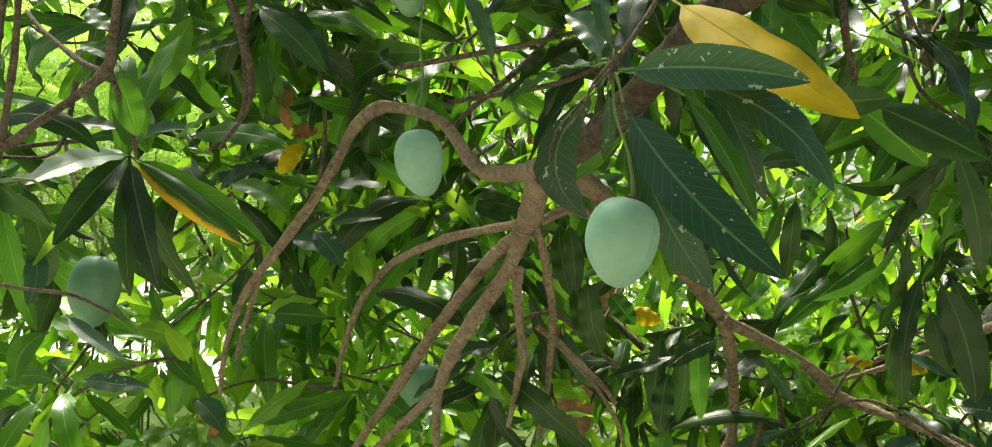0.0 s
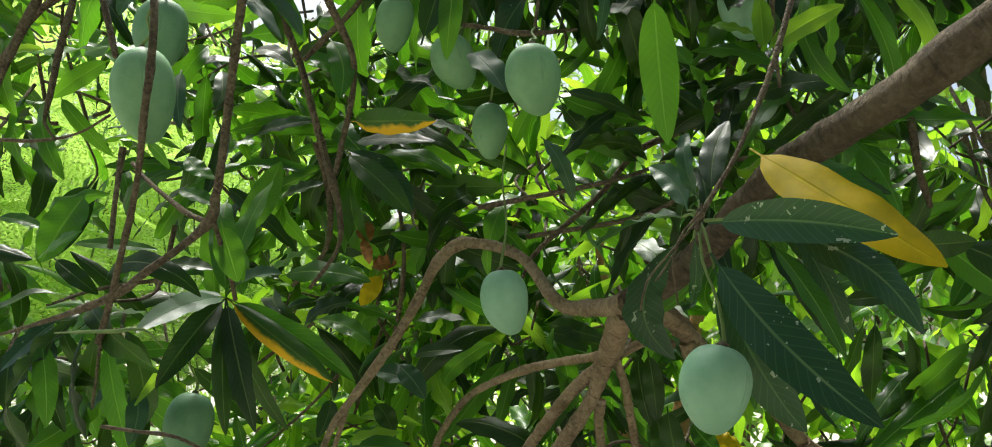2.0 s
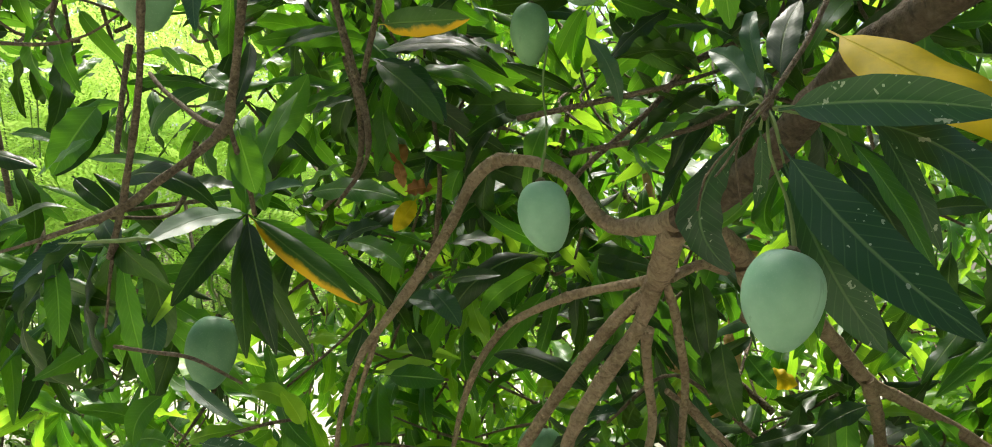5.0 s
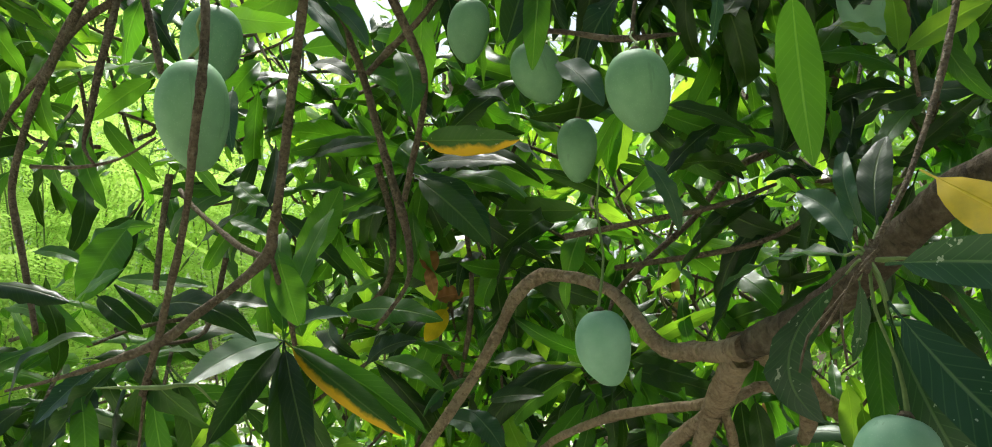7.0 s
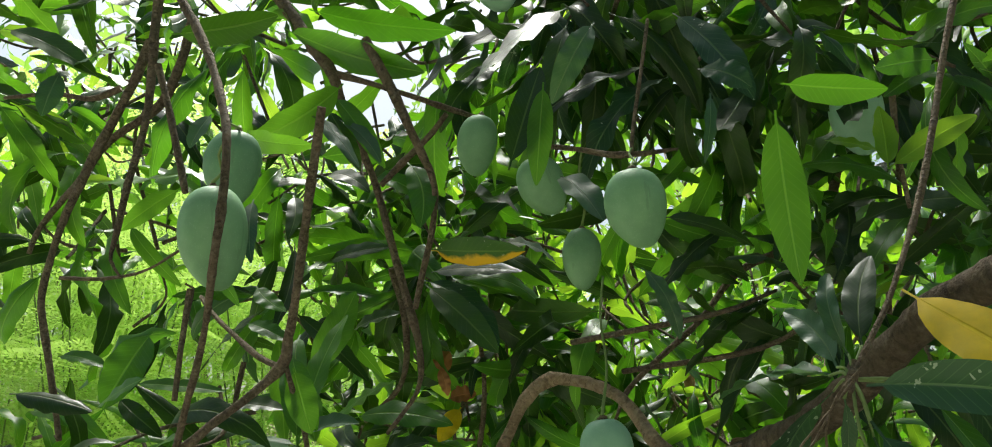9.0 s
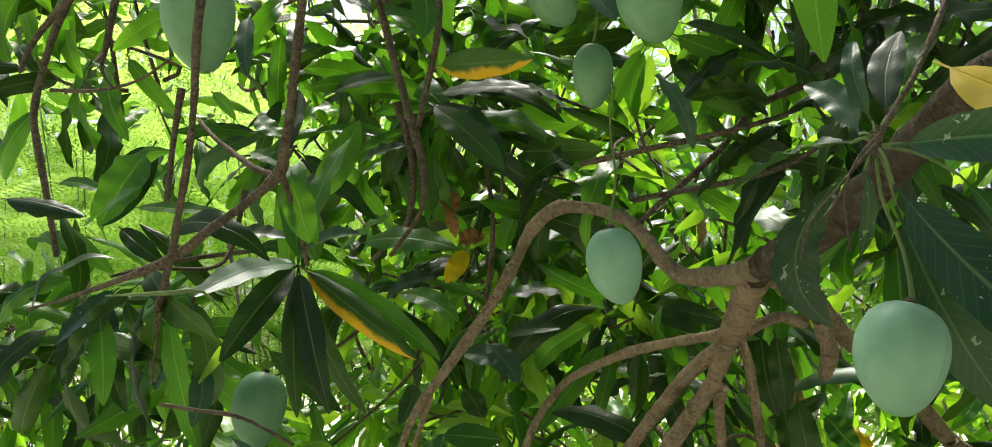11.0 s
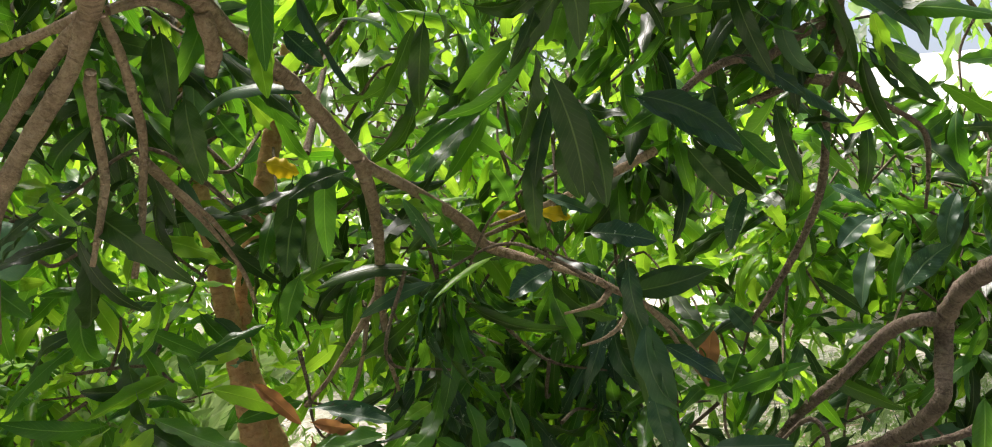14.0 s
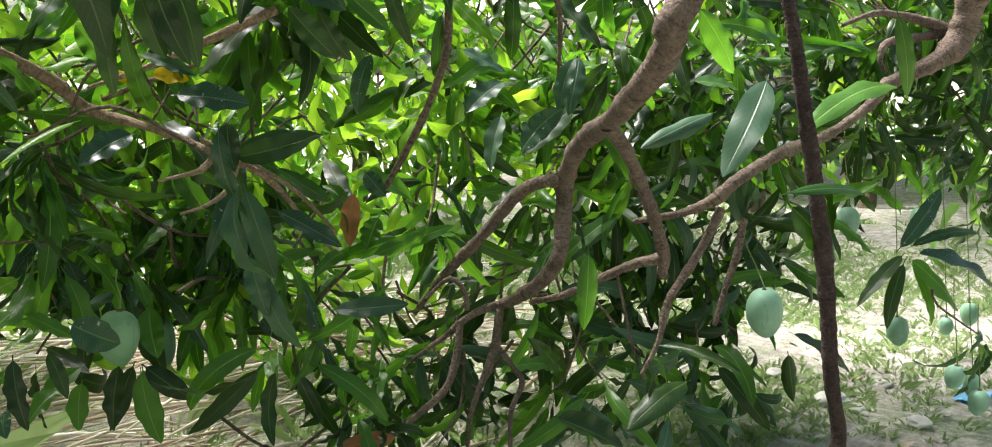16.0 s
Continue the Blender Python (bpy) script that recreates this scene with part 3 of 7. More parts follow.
branch("twig", tree, [(1.105, 2.1, 1.119, 0.006), (1.077, 2.08, 1.071, 0.006), (1.025, 2.06, 1.044, 0.004), (0.972, 2.05, 1.033, 0.003)], BARK, "", 10, 0.07, 64)

# hanging twigs of the near crown
branch("twig", tree, [(-0.69, 1.25, 2.367, 0.007), (-0.644, 1.22, 2.292, 0.006), (-0.61, 1.2, 2.24, 0.006), (-0.57, 1.17, 2.169, 0.005), (-0.534, 1.13, 2.095, 0.005), (-0.516, 1.105, 2.04, 0.005), (-0.515, 1.1, 1.966, 0.005), (-0.529, 1.12, 1.907, 0.005), (-0.568, 1.2, 1.863, 0.004), (-0.612, 1.28, 1.819, 0.005), (-0.66, 1.36, 1.773, 0.005), (-0.7, 1.42, 1.712, 0.005), (-0.736, 1.46, 1.643, 0.005)], TWIG, "thin brown hanging twig", 10, 0.09, 21)
branch("twig", tree, [(-0.726, 1.46, 1.664, 0.005), (-0.738, 1.47, 1.634, 0.003), (-0.746, 1.48, 1.586, 0.002), (-0.759, 1.5, 1.541, 0.002)], TWIG, "", 10, 0.07, 65)
branch("twig", tree, [(-0.472, 1.3, 2.165, 0.006), (-0.484, 1.32, 2.114, 0.006), (-0.498, 1.34, 2.044, 0.006), (-0.514, 1.37, 1.981, 0.007), (-0.531, 1.4, 1.916, 0.006), (-0.549, 1.43, 1.862, 0.007), (-0.56, 1.44, 1.83, 0.008), (-0.602, 1.43, 1.787, 0.006), (-0.645, 1.42, 1.752, 0.006), (-0.688, 1.42, 1.718, 0.006), (-0.769, 1.44, 1.69, 0.005), (-0.884, 1.48, 1.663, 0.003), (-0.976, 1.52, 1.648, 0.002)], TWIG, "thin brown hanging twig", 10, 0.09, 22)
branch("twig", tree, [(-0.554, 1.44, 1.831, 0.004), (-0.544, 1.46, 1.785, 0.004), (-0.541, 1.49, 1.751, 0.004), (-0.542, 1.52, 1.713, 0.004)], TWIG, "", 10, 0.07, 23)
branch("twig", tree, [(-0.561, 1.44, 1.828, 0.004), (-0.621, 1.5, 1.853, 0.005), (-0.7, 1.58, 1.902, 0.004), (-0.759, 1.64, 1.942, 0.004), (-0.809, 1.7, 1.981, 0.004)], TWIG, "", 10, 0.07, 24)
branch("twig", tree, [(-0.688, 1.6, 2.539, 0.012), (-0.64, 1.58, 2.471, 0.011), (-0.587, 1.56, 2.393, 0.011), (-0.543, 1.55, 2.33, 0.011), (-0.519, 1.57, 2.258, 0.007), (-0.497, 1.6, 2.201, 0.007), (-0.477, 1.62, 2.146, 0.006), (-0.453, 1.62, 2.064, 0.006), (-0.431, 1.62, 1.989, 0.006), (-0.412, 1.62, 1.927, 0.007), (-0.399, 1.63, 1.867, 0.006), (-0.405, 1.64, 1.808, 0.004), (-0.457, 1.66, 1.742, 0.003)], TWIG, "thin brown hanging twig", 10, 0.09, 25)
branch("twig", tree, [(-0.472, 1.5, 2.359, 0.008), (-0.431, 1.5, 2.281, 0.008), (-0.403, 1.52, 2.218, 0.008), (-0.382, 1.54, 2.172, 0.007), (-0.366, 1.56, 2.125, 0.005), (-0.372, 1.58, 2.063, 0.005), (-0.393, 1.6, 1.985, 0.005), (-0.404, 1.61, 1.936, 0.004)], TWIG, "", 10, 0.07, 26)
branch("twig", tree, [(-0.543, 1.55, 2.327, 0.007), (-0.475, 1.56, 2.308, 0.005), (-0.405, 1.58, 2.288, 0.005), (-0.344, 1.6, 2.27, 0.005), (-0.288, 1.63, 2.259, 0.004)], TWIG, "", 10, 0.07, 27)
branch("twig", tree, [(-0.355, 1.6, 2.264, 0.005), (-0.39, 1.62, 2.231, 0.005), (-0.44, 1.65, 2.198, 0.006), (-0.48, 1.66, 2.161, 0.005)], TWIG, "", 10, 0.07, 66)
branch("twig", tree, [(-0.831, 1.5, 2.482, 0.008), (-0.834, 1.5, 2.396, 0.008), (-0.832, 1.5, 2.301, 0.007), (-0.831, 1.49, 2.216, 0.006), (-0.843, 1.48, 2.124, 0.006), (-0.854, 1.48, 2.043, 0.005), (-0.859, 1.48, 2.002, 0.003), (-0.838, 1.48, 1.973, 0.002)], TWIG, "", 10, 0.07, 28)
branch("twig", tree, [(-0.868, 1.55, 2.404, 0.008), (-0.885, 1.55, 2.345, 0.009), (-0.909, 1.55, 2.286, 0.008), (-0.942, 1.55, 2.214, 0.008), (-0.968, 1.55, 2.149, 0.007), (-0.991, 1.55, 2.085, 0.006), (-1.007, 1.55, 2.012, 0.006), (-1.012, 1.55, 1.949, 0.006), (-0.992, 1.55, 1.873, 0.006), (-0.973, 1.55, 1.804, 0.005), (-0.954, 1.55, 1.731, 0.004)], TWIG, "", 10, 0.07, 29)
branch("twig", tree, [(-0.817, 1.6, 2.473, 0.009), (-0.836, 1.6, 2.378, 0.008), (-0.869, 1.6, 2.303, 0.008), (-0.953, 1.6, 2.243, 0.007), (-1.003, 1.6, 2.171, 0.006), (-1.062, 1.6, 2.094, 0.005), (-1.079, 1.6, 2.045, 0.004)], TWIG, "", 10, 0.07, 30)
branch("twig", tree, [(-0.913, 1.55, 2.32, 0.006), (-0.965, 1.55, 2.303, 0.005), (-1.035, 1.55, 2.316, 0.004), (-1.127, 1.55, 2.313, 0.003)], TWIG, "", 10, 0.07, 67)
branch("twig", tree, [(-0.741, 1.35, 2.264, 0.005), (-0.713, 1.34, 2.191, 0.005), (-0.686, 1.33, 2.111, 0.005), (-0.667, 1.32, 2.057, 0.004)], TWIG, "", 10, 0.07, 68)
branch("twig", tree, [(-0.953, 1.5, 1.98, 0.003), (-0.88, 1.5, 1.977, 0.003), (-0.803, 1.48, 1.983, 0.002), (-0.739, 1.46, 2.008, 0.002)], TWIG, "", 10, 0.07, 69)
branch("twig", tree, [(-0.174, 1.52, 2.17, 0.004), (-0.128, 1.5, 2.156, 0.004), (-0.081, 1.48, 2.139, 0.005), (-0.031, 1.48, 2.14, 0.004), (0.015, 1.5, 2.151, 0.002)], TWIG, "", 10, 0.07, 70)
branch("twig", tree, [(-0.053, 1.48, 2.144, 0.003), (-0.053, 1.48, 2.159, 0.003), (-0.046, 1.5, 2.211, 0.003), (-0.033, 1.52, 2.29, 0.003), (-0.018, 1.55, 2.39, 0.003)], TWIG, "", 10, 0.07, 71)
branch("twig", tree, [(0.378, 1.3, 2.333, 0.004), (0.346, 1.27, 2.257, 0.004), (0.312, 1.24, 2.165, 0.004), (0.274, 1.2, 2.054, 0.004), (0.241, 1.17, 1.966, 0.004), (0.209, 1.14, 1.899, 0.0032), (0.184, 1.12, 1.85, 0.003), (0.155, 1.1, 1.805, 0.003), (0.135, 1.09, 1.773, 0.0026)], TWIG, "thin brown hanging twig", 12, 0.08, 31)
branch("twig", tree, [(-0.73, 1.318, 1.654, 0.001), (-0.671, 1.299, 1.655, 0.002), (-0.622, 1.279, 1.655, 0.003), (-0.593, 1.299, 1.658, 0.002), (-0.58, 1.336, 1.633, 0.001)], STALK, "green twig", 8, 0.08, 59)
branch("twig", tree, [(0.335, 1.516, 2.228, 0.005), (0.333, 1.512, 2.133, 0.004), (0.339, 1.509, 2.05, 0.003)], TWIG, seed=32)
branch("twig", tree, [(0.379, 2.055, 2.28, 0.01), (0.322, 2.02, 2.143, 0.009), (0.16, 1.979, 2.058, 0.007), (0.072, 1.936, 1.955, 0.006), (-0.056, 1.925, 1.839, 0.005), (-0.091, 1.887, 1.772, 0.003)], TWIG, seed=33)
branch("twig", tree, [(-0.385, 2.149, 2.005, 0.005), (-0.367, 2.145, 1.876, 0.005), (-0.377, 2.186, 1.767, 0.006), (-0.401, 2.226, 1.667, 0.004)], TWIG, seed=34)
branch("twig", tree, [(-0.527, 1.944, 2.075, 0.007), (-0.505, 1.986, 1.968, 0.007), (-0.519, 2.026, 1.856, 0.006), (-0.602, 2.066, 1.779, 0.004)], TWIG, seed=35)
branch("twig", tree, [(-0.661, 1.347, 1.927, 0.005), (-0.665, 1.342, 1.855, 0.004), (-0.666, 1.336, 1.776, 0.004)], TWIG, seed=36)
branch("twig", tree, [(-0.728, 1.469, 1.515, 0.003), (-0.672, 1.468, 1.508, 0.003), (-0.607, 1.468, 1.499, 0.003), (-0.532, 1.468, 1.465, 0.002)], TWIG, seed=37)
branch("twig", tree, [(-0.861, 2.043, 1.263, 0.004), (-0.784, 2.045, 1.309, 0.004), (-0.701, 2.033, 1.337, 0.004), (-0.659, 2.147, 1.338, 0.003)], TWIG, seed=38)
branch("twig", tree, [(0.608, 1.681, 2.042, 0.007), (0.616, 1.684, 1.954, 0.007), (0.65, 1.727, 1.889, 0.005)], TWIG, seed=39)
branch("twig", tree, [(0.908, 2.559, 1.255, 0.006), (1.069, 2.577, 1.314, 0.008), (1.21, 2.585, 1.358, 0.008), (1.383, 2.595, 1.397, 0.008), (1.562, 2.613, 1.44, 0.008)], BARK, seed=40)

# ---- the second crown: dark slender stem and bent pale branches ----
second = thing("mango_tree", "young mango tree with a dark slender leaning stem and bent branches", "tree")
branch("stem", second, [(2.285, 1.72, 1.6, 0.014), (2.306, 1.7, 1.47, 0.015), (2.334, 1.69, 1.339, 0.017), (2.363, 1.69, 1.219, 0.018), (2.394, 1.69, 1.11, 0.02), (2.424, 1.69, 0.983, 0.02), (2.456, 1.69, 0.852, 0.022), (2.483, 1.69, 0.684, 0.021), (2.507, 1.69, 0.511, 0.02), (2.545, 1.69, 0.318, 0.02), (2.44, 1.69, 0.12, 0.02), (2.46, 1.69, -0.06, 0.024)], POLE_BARK, "dark slender stem", 12, 0.06, 41)
branch("bent_branch", second, [(2.5, 1.2, 2.3, 0.03), (2.1, 1.35, 1.85, 0.032), (1.774, 1.45, 1.438, 0.03), (1.784, 1.5, 1.371, 0.031), (1.802, 1.57, 1.31, 0.03), (1.819, 1.66, 1.258, 0.026), (1.839, 1.76, 1.204, 0.024), (1.868, 1.88, 1.163, 0.024), (1.892, 1.98, 1.109, 0.023), (1.931, 2.07, 1.027, 0.022), (1.915, 2.06, 0.932, 0.021), (1.892, 2.04, 0.852, 0.021), (1.898, 2.12, 0.774, 0.019), (1.88, 2.2, 0.717, 0.018), (1.866, 2.28, 0.676, 0.015), (1.806, 2.3, 0.661, 0.011), (1.751, 2.32, 0.629, 0.01), (1.716, 2.35, 0.587, 0.008), (1.637, 2.4, 0.518, 0.006)], SECOND_BARK, "bent grey-brown branch", 14, 0.08, 42)
branch("bent_branch", second, [(1.837, 1.77, 1.192, 0.018), (1.905, 1.8, 1.142, 0.016), (1.966, 1.83, 1.078, 0.015), (2.03, 1.86, 0.995, 0.016), (2.089, 1.89, 0.907, 0.016), (2.132, 1.92, 0.841, 0.017), (2.142, 1.94, 0.781, 0.011)], SECOND_BARK, "bent grey-brown branch", 12, 0.08, 43)
branch("bent_branch", second, [(1.923, 2.07, 1.036, 0.016), (1.879, 2.12, 1.028, 0.017), (1.848, 2.18, 0.989, 0.017), (1.825, 2.24, 0.924, 0.016), (1.799, 2.3, 0.858, 0.015), (1.771, 2.36, 0.798, 0.015), (1.747, 2.42, 0.736, 0.011), (1.697, 2.5, 0.624, 0.007)], SECOND_BARK, "bent grey-brown branch", 12, 0.08, 44)
branch("branch", second, [(2.124, 1.92, 0.837, 0.014), (2.08, 1.98, 0.815, 0.013), (2.038, 2.06, 0.768, 0.012), (1.992, 2.14, 0.718, 0.011), (1.93, 2.24, 0.679, 0.008)], SECOND_BARK, "", 10, 0.07, 45)
branch("branch", second, [(1.855, 2.28, 0.673, 0.011), (1.83, 2.26, 0.577, 0.013), (1.796, 2.25, 0.51, 0.01), (1.739, 2.24, 0.401, 0.007), (1.724, 2.24, 0.302, 0.006)], SECOND_BARK, "", 10, 0.07, 46)
branch("branch", second, [(1.832, 2.26, 0.568, 0.008), (1.871, 2.24, 0.503, 0.008), (1.889, 2.22, 0.46, 0.008), (1.841, 2.2, 0.393, 0.007), (1.836, 2.2, 0.266, 0.006)], SECOND_BARK, "", 10, 0.07, 72)
branch("branch", second, [(1.751, 2.32, 0.632, 0.011), (1.729, 2.3, 0.547, 0.011), (1.686, 2.28, 0.47, 0.01), (1.601, 2.26, 0.422, 0.009), (1.487, 2.24, 0.382, 0.007), (1.391, 2.22, 0.359, 0.005)], SECOND_BARK, "", 10, 0.07, 47)
branch("twig", second, [(1.762, 2.3, 0.668, 0.007), (1.757, 2.3, 0.713, 0.007), (1.739, 2.32, 0.752, 0.007), (1.711, 2.34, 0.746, 0.006), (1.675, 2.38, 0.689, 0.004)], SECOND_BARK, "", 10, 0.07, 48)
branch("limb", second, [(3.298, 1.85, 1.62, 0.041), (3.28, 1.88, 1.511, 0.04), (3.267, 1.9, 1.399, 0.039), (3.195, 1.92, 1.333, 0.028), (3.086, 1.95, 1.287, 0.021), (3.014, 1.96, 1.258, 0.018), (2.96, 1.97, 1.204, 0.015), (2.799, 1.98, 1.122, 0.015), (2.641, 2, 1.077, 0.019), (2.55, 2, 1.046, 0.017), (2.448, 2, 1.002, 0.018), (2.393, 2.02, 0.955, 0.017), (2.319, 2.06, 0.921, 0.011), (2.19, 2.12, 0.899, 0.008)], SECOND_BARK, "grey-brown branch", 12, 0.09, 49)
branch("branch", second, [(2.422, 2.02, 0.928, 0.014), (2.36, 2.02, 0.835, 0.013), (2.307, 2.02, 0.77, 0.013), (2.249, 2.02, 0.706, 0.012), (2.224, 2.02, 0.656, 0.011), (2.203, 2.02, 0.578, 0.007), (2.143, 2.02, 0.49, 0.006)], SECOND_BARK, "", 10, 0.07, 50)
branch("branch", second, [(2.538, 2.05, 0.887, 0.012), (2.518, 2.05, 0.787, 0.012), (2.479, 2.05, 0.698, 0.01), (2.435, 2.05, 0.582, 0.007)], SECOND_BARK, "", 10, 0.07, 51)
branch("branch", second, [(3.292, 1.93, 1.381, 0.019), (3.262, 1.96, 1.428, 0.022), (3.208, 1.98, 1.449, 0.016), (3.113, 2, 1.468, 0.012), (2.991, 2, 1.471, 0.009), (2.879, 2.02, 1.436, 0.006)], SECOND_BARK, "", 10, 0.07, 52)
branch("branch", second, [(3.263, 1.96, 1.417, 0.016), (3.176, 1.98, 1.401, 0.014), (3.061, 2, 1.386, 0.012), (3.031, 2, 1.335, 0.008), (3.063, 2, 1.297, 0.006)], SECOND_BARK, "", 10, 0.07, 73)
branch("hanging_branch", tree, [(1.551, 1.98, 1.814, 0.018), (1.597, 2.02, 1.741, 0.019), (1.64, 2.06, 1.663, 0.019), (1.638, 2.08, 1.611, 0.017), (1.612, 2.08, 1.583, 0.012), (1.619, 2.1, 1.458, 0.01), (1.622, 2.12, 1.366, 0.01), (1.601, 2.14, 1.277, 0.009), (1.574, 2.18, 1.184, 0.009), (1.545, 2.22, 1.104, 0.009), (1.508, 2.28, 1.004, 0.006)], TWIG, "brown drooping branch", 12, 0.09, 53)
branch("twig", tree, [(1.626, 2.08, 1.609, 0.014), (1.539, 2.06, 1.608, 0.011), (1.463, 2.06, 1.581, 0.01), (1.389, 2.06, 1.553, 0.007)], TWIG, "", 10, 0.07, 54)
branch("twig", tree, [(1.652, 2.08, 1.619, 0.009), (1.807, 2.12, 1.563, 0.007), (1.956, 2.16, 1.502, 0.007), (1.988, 2.18, 1.402, 0.006), (1.995, 2.2, 1.304, 0.004)], TWIG, "", 10, 0.07, 55)
branch("twig", tree, [(1.816, 2.12, 1.559, 0.005), (1.739, 2.1, 1.548, 0.005), (1.681, 2.08, 1.506, 0.004)], TWIG, "", 10, 0.07, 74)
branch("twig", tree, [(1.557, 2, 1.735, 0.013), (1.474, 2, 1.695, 0.014), (1.394, 2, 1.643, 0.012), (1.315, 2, 1.637, 0.009), (1.238, 2, 1.603, 0.009), (1.178, 2, 1.554, 0.007)], TWIG, "", 10, 0.07, 56)
branch("twig", tree, [(1.252, 2.254, 1.457, 0.012), (1.086, 2.236, 1.383, 0.01), (0.961, 2.275, 1.327, 0.007), (0.846, 2.298, 1.286, 0.004)], BARK, seed=57)
branch("twig", tree, [(1.062, 2.243, 1.171, 0.006), (1.179, 2.203, 1.103, 0.006), (1.279, 2.21, 1.03, 0.005), (1.36, 2.204, 0.934, 0.004)], BARK, seed=58)

# ---- red-barked trees behind ----
def red_tree(points, seed):
    t = thing("slim_tree", "slim reddish-brown tree trunk rising out of the weeds", "tree", "slim trees behind the mango tree")
    branch("trunk", t, points, RED_BARK, "", 12, 0.06, seed)
    top = np.array(points[-1][:3])
    for k in range(3):
        low = top - (0, 0, 0.3 + 0.25 * k)
        out = np.array((math.cos(seed + 2.1 * k), 0.5 + 0.5 * math.sin(seed + 2.1 * k), 0.9))
        branch("limb", t, [(*low, 0.012), (*(low + out * 0.3), 0.01), (*(low + out * 0.75 + (0, 0, 0.1)), 0.005)], TWIG, "", 8, 0.07, seed + k)
    return t


red_tree([(0.52, 3.12, -0.06, 0.055), (0.37, 3.12, 0.371, 0.046), (0.353, 3.12, 0.554, 0.044), (0.342, 3.12, 0.652, 0.042), (0.323, 3.12, 0.759, 0.038), (0.296, 3.12, 0.893, 0.032), (0.269, 3.12, 1.045, 0.034), (0.246, 3.12, 1.177, 0.032), (0.218, 3.12, 1.325, 0.026), (0.197, 3.12, 1.454, 0.022), (0.172, 3.12, 1.655, 0.02), (0.13, 3.12, 2.014, 0.016)], 61)
red_tree([(0.62, 3.3, -0.06, 0.05), (0.32, 3.2, 0.899, 0.029), (0.315, 3.2, 1.016, 0.031), (0.337, 3.2, 1.141, 0.033), (0.36, 3.2, 1.266, 0.035), (0.392, 3.2, 1.42, 0.031), (0.449, 3.2, 1.711, 0.025), (0.522, 3.2, 2.062, 0.018)], 62)


# ---- fruit ----
def mango_mesh(name, height, width, mat, seed):
    rng = np.random.default_rng(seed)
    rows, cols = 22, 28
    th = np.linspace(0.02, math.pi - 0.02, rows)
    ph = np.linspace(0, 2 * math.pi, cols, endpoint=False)
    T, F = np.meshgrid(th, ph, indexing="ij")
    prof = np.sin(T) ** 0.92 * (1 + 0.13 * np.cos(T)) * (1 - 0.05 * np.exp(-((T - 2.5) / 0.3) ** 2))
    x = width / 2 * prof * np.cos(F) * (1 + 0.03 * np.cos(2 * F + seed))
    y = width / 2 * 0.9 * prof * np.sin(F)
    z = height / 2 * np.cos(T) - 0.02 * height * np.exp(-(T / 0.3) ** 2)
    x = x + 0.09 * width * np.clip(-np.cos(T), 0, 1) ** 2
    i, k = np.meshgrid(np.arange(rows - 1), np.arange(cols), indexing="ij")
    i, k = i.ravel(), k.ravel()
    k2 = (k + 1) % cols
    quads = np.stack([i * cols + k, (i + 1) * cols + k, (i + 1) * cols + k2, i * cols + k2], 1)
    caps = [(b, b + k, b + k + 1, b + k + 2) for b in (0, (rows - 1) * cols) for k in range(1, cols - 2, 2)]
    return mesh_of(name, np.stack([x, y, z], -1).reshape(-1, 3), np.vstack([quads, np.array(caps)]), mat)


def mango(at, height, width, hang, tilt=(0, 0, 0), mat=None, label="", seed=0):
    """A mango round the point at, its stalk bending up to the point hang."""
    label = label or "unripe pale green mango hanging from a thin stalk"
    m = thing("mango", label, "mango", "mangoes on the tree", at)
    spin = pose(0, 0, 0, *tilt)
    part("fruit", mango_mesh("fruit", height, width, mat or MANGO, seed), m, at=spin)
    top = np.array(spin @ Vector((0, 0, height * 0.475)))
    end = np.array(hang) - np.array(at)
    up = np.array(spin @ Vector((0, 0, 1)))
    line = [(*(top - up * 0.006), 0.0034), (*(top + up * 0.008), 0.0024), (*(top * 0.65 + end * 0.35 + np.array((0.005, 0.002, 0.0))), 0.0018), (*(top * 0.3 + end * 0.7 + np.array((-0.004, 0.0, 0.0))), 0.0017), (*end, 0.0018)]
    v, q, uv = tube(line, 7, 0.015, 0.08, seed)
    stalk = part("stalk", mesh_of("stalk", v, q, STALK, uv), m, "thin green stalk")
    v, q, uv = tube([(*(top - up * 0.004), 0.0075), (*(top + up * 0.002), 0.0068), (*(top + up * 0.006), 0.0035)], 9, 0.002, 0.15, seed)
    part("calyx", mesh_of("calyx", v, q, TWIG, uv), stalk, "dry brown collar")
    return m


mango((-0.103, 1.473, 1.705), 0.103, 0.072, (-0.102, 1.52, 1.964), (2, -6, 10), seed=1)
mango((0.145, 1.081, 1.585), 0.098, 0.080, (0.136, 1.09, 1.767), (4, 14, 30), seed=2)
mango((-0.695, 1.738, 1.496), 0.128, 0.092, (-0.673, 1.68, 1.627), (3, 10, 60), MANGO_SHADED, "shaded dull green mango below a tuft of leaves", seed=3)
mango((-0.557, 1.176, 1.955), 0.129, 0.082, (-0.529, 1.13, 2.06), (0, -4, 0), MANGO_GREEN, seed=4)
mango((-0.594, 1.3, 2.083), 0.106, 0.076, (-0.539, 1.16, 2.098), (3, 8, 0), MANGO_SHADED, "shaded green mango behind a hanging twig", seed=5)
mango((-0.055, 1.347, 2.02), 0.108, 0.079, (-0.053, 1.48, 2.149), (2, -3, 0), MANGO_GREEN, seed=6)
mango((-0.136, 1.623, 2.014), 0.101, 0.068, (-0.128, 1.5, 2.156), (0, 5, 70), MANGO_GREEN, seed=7)
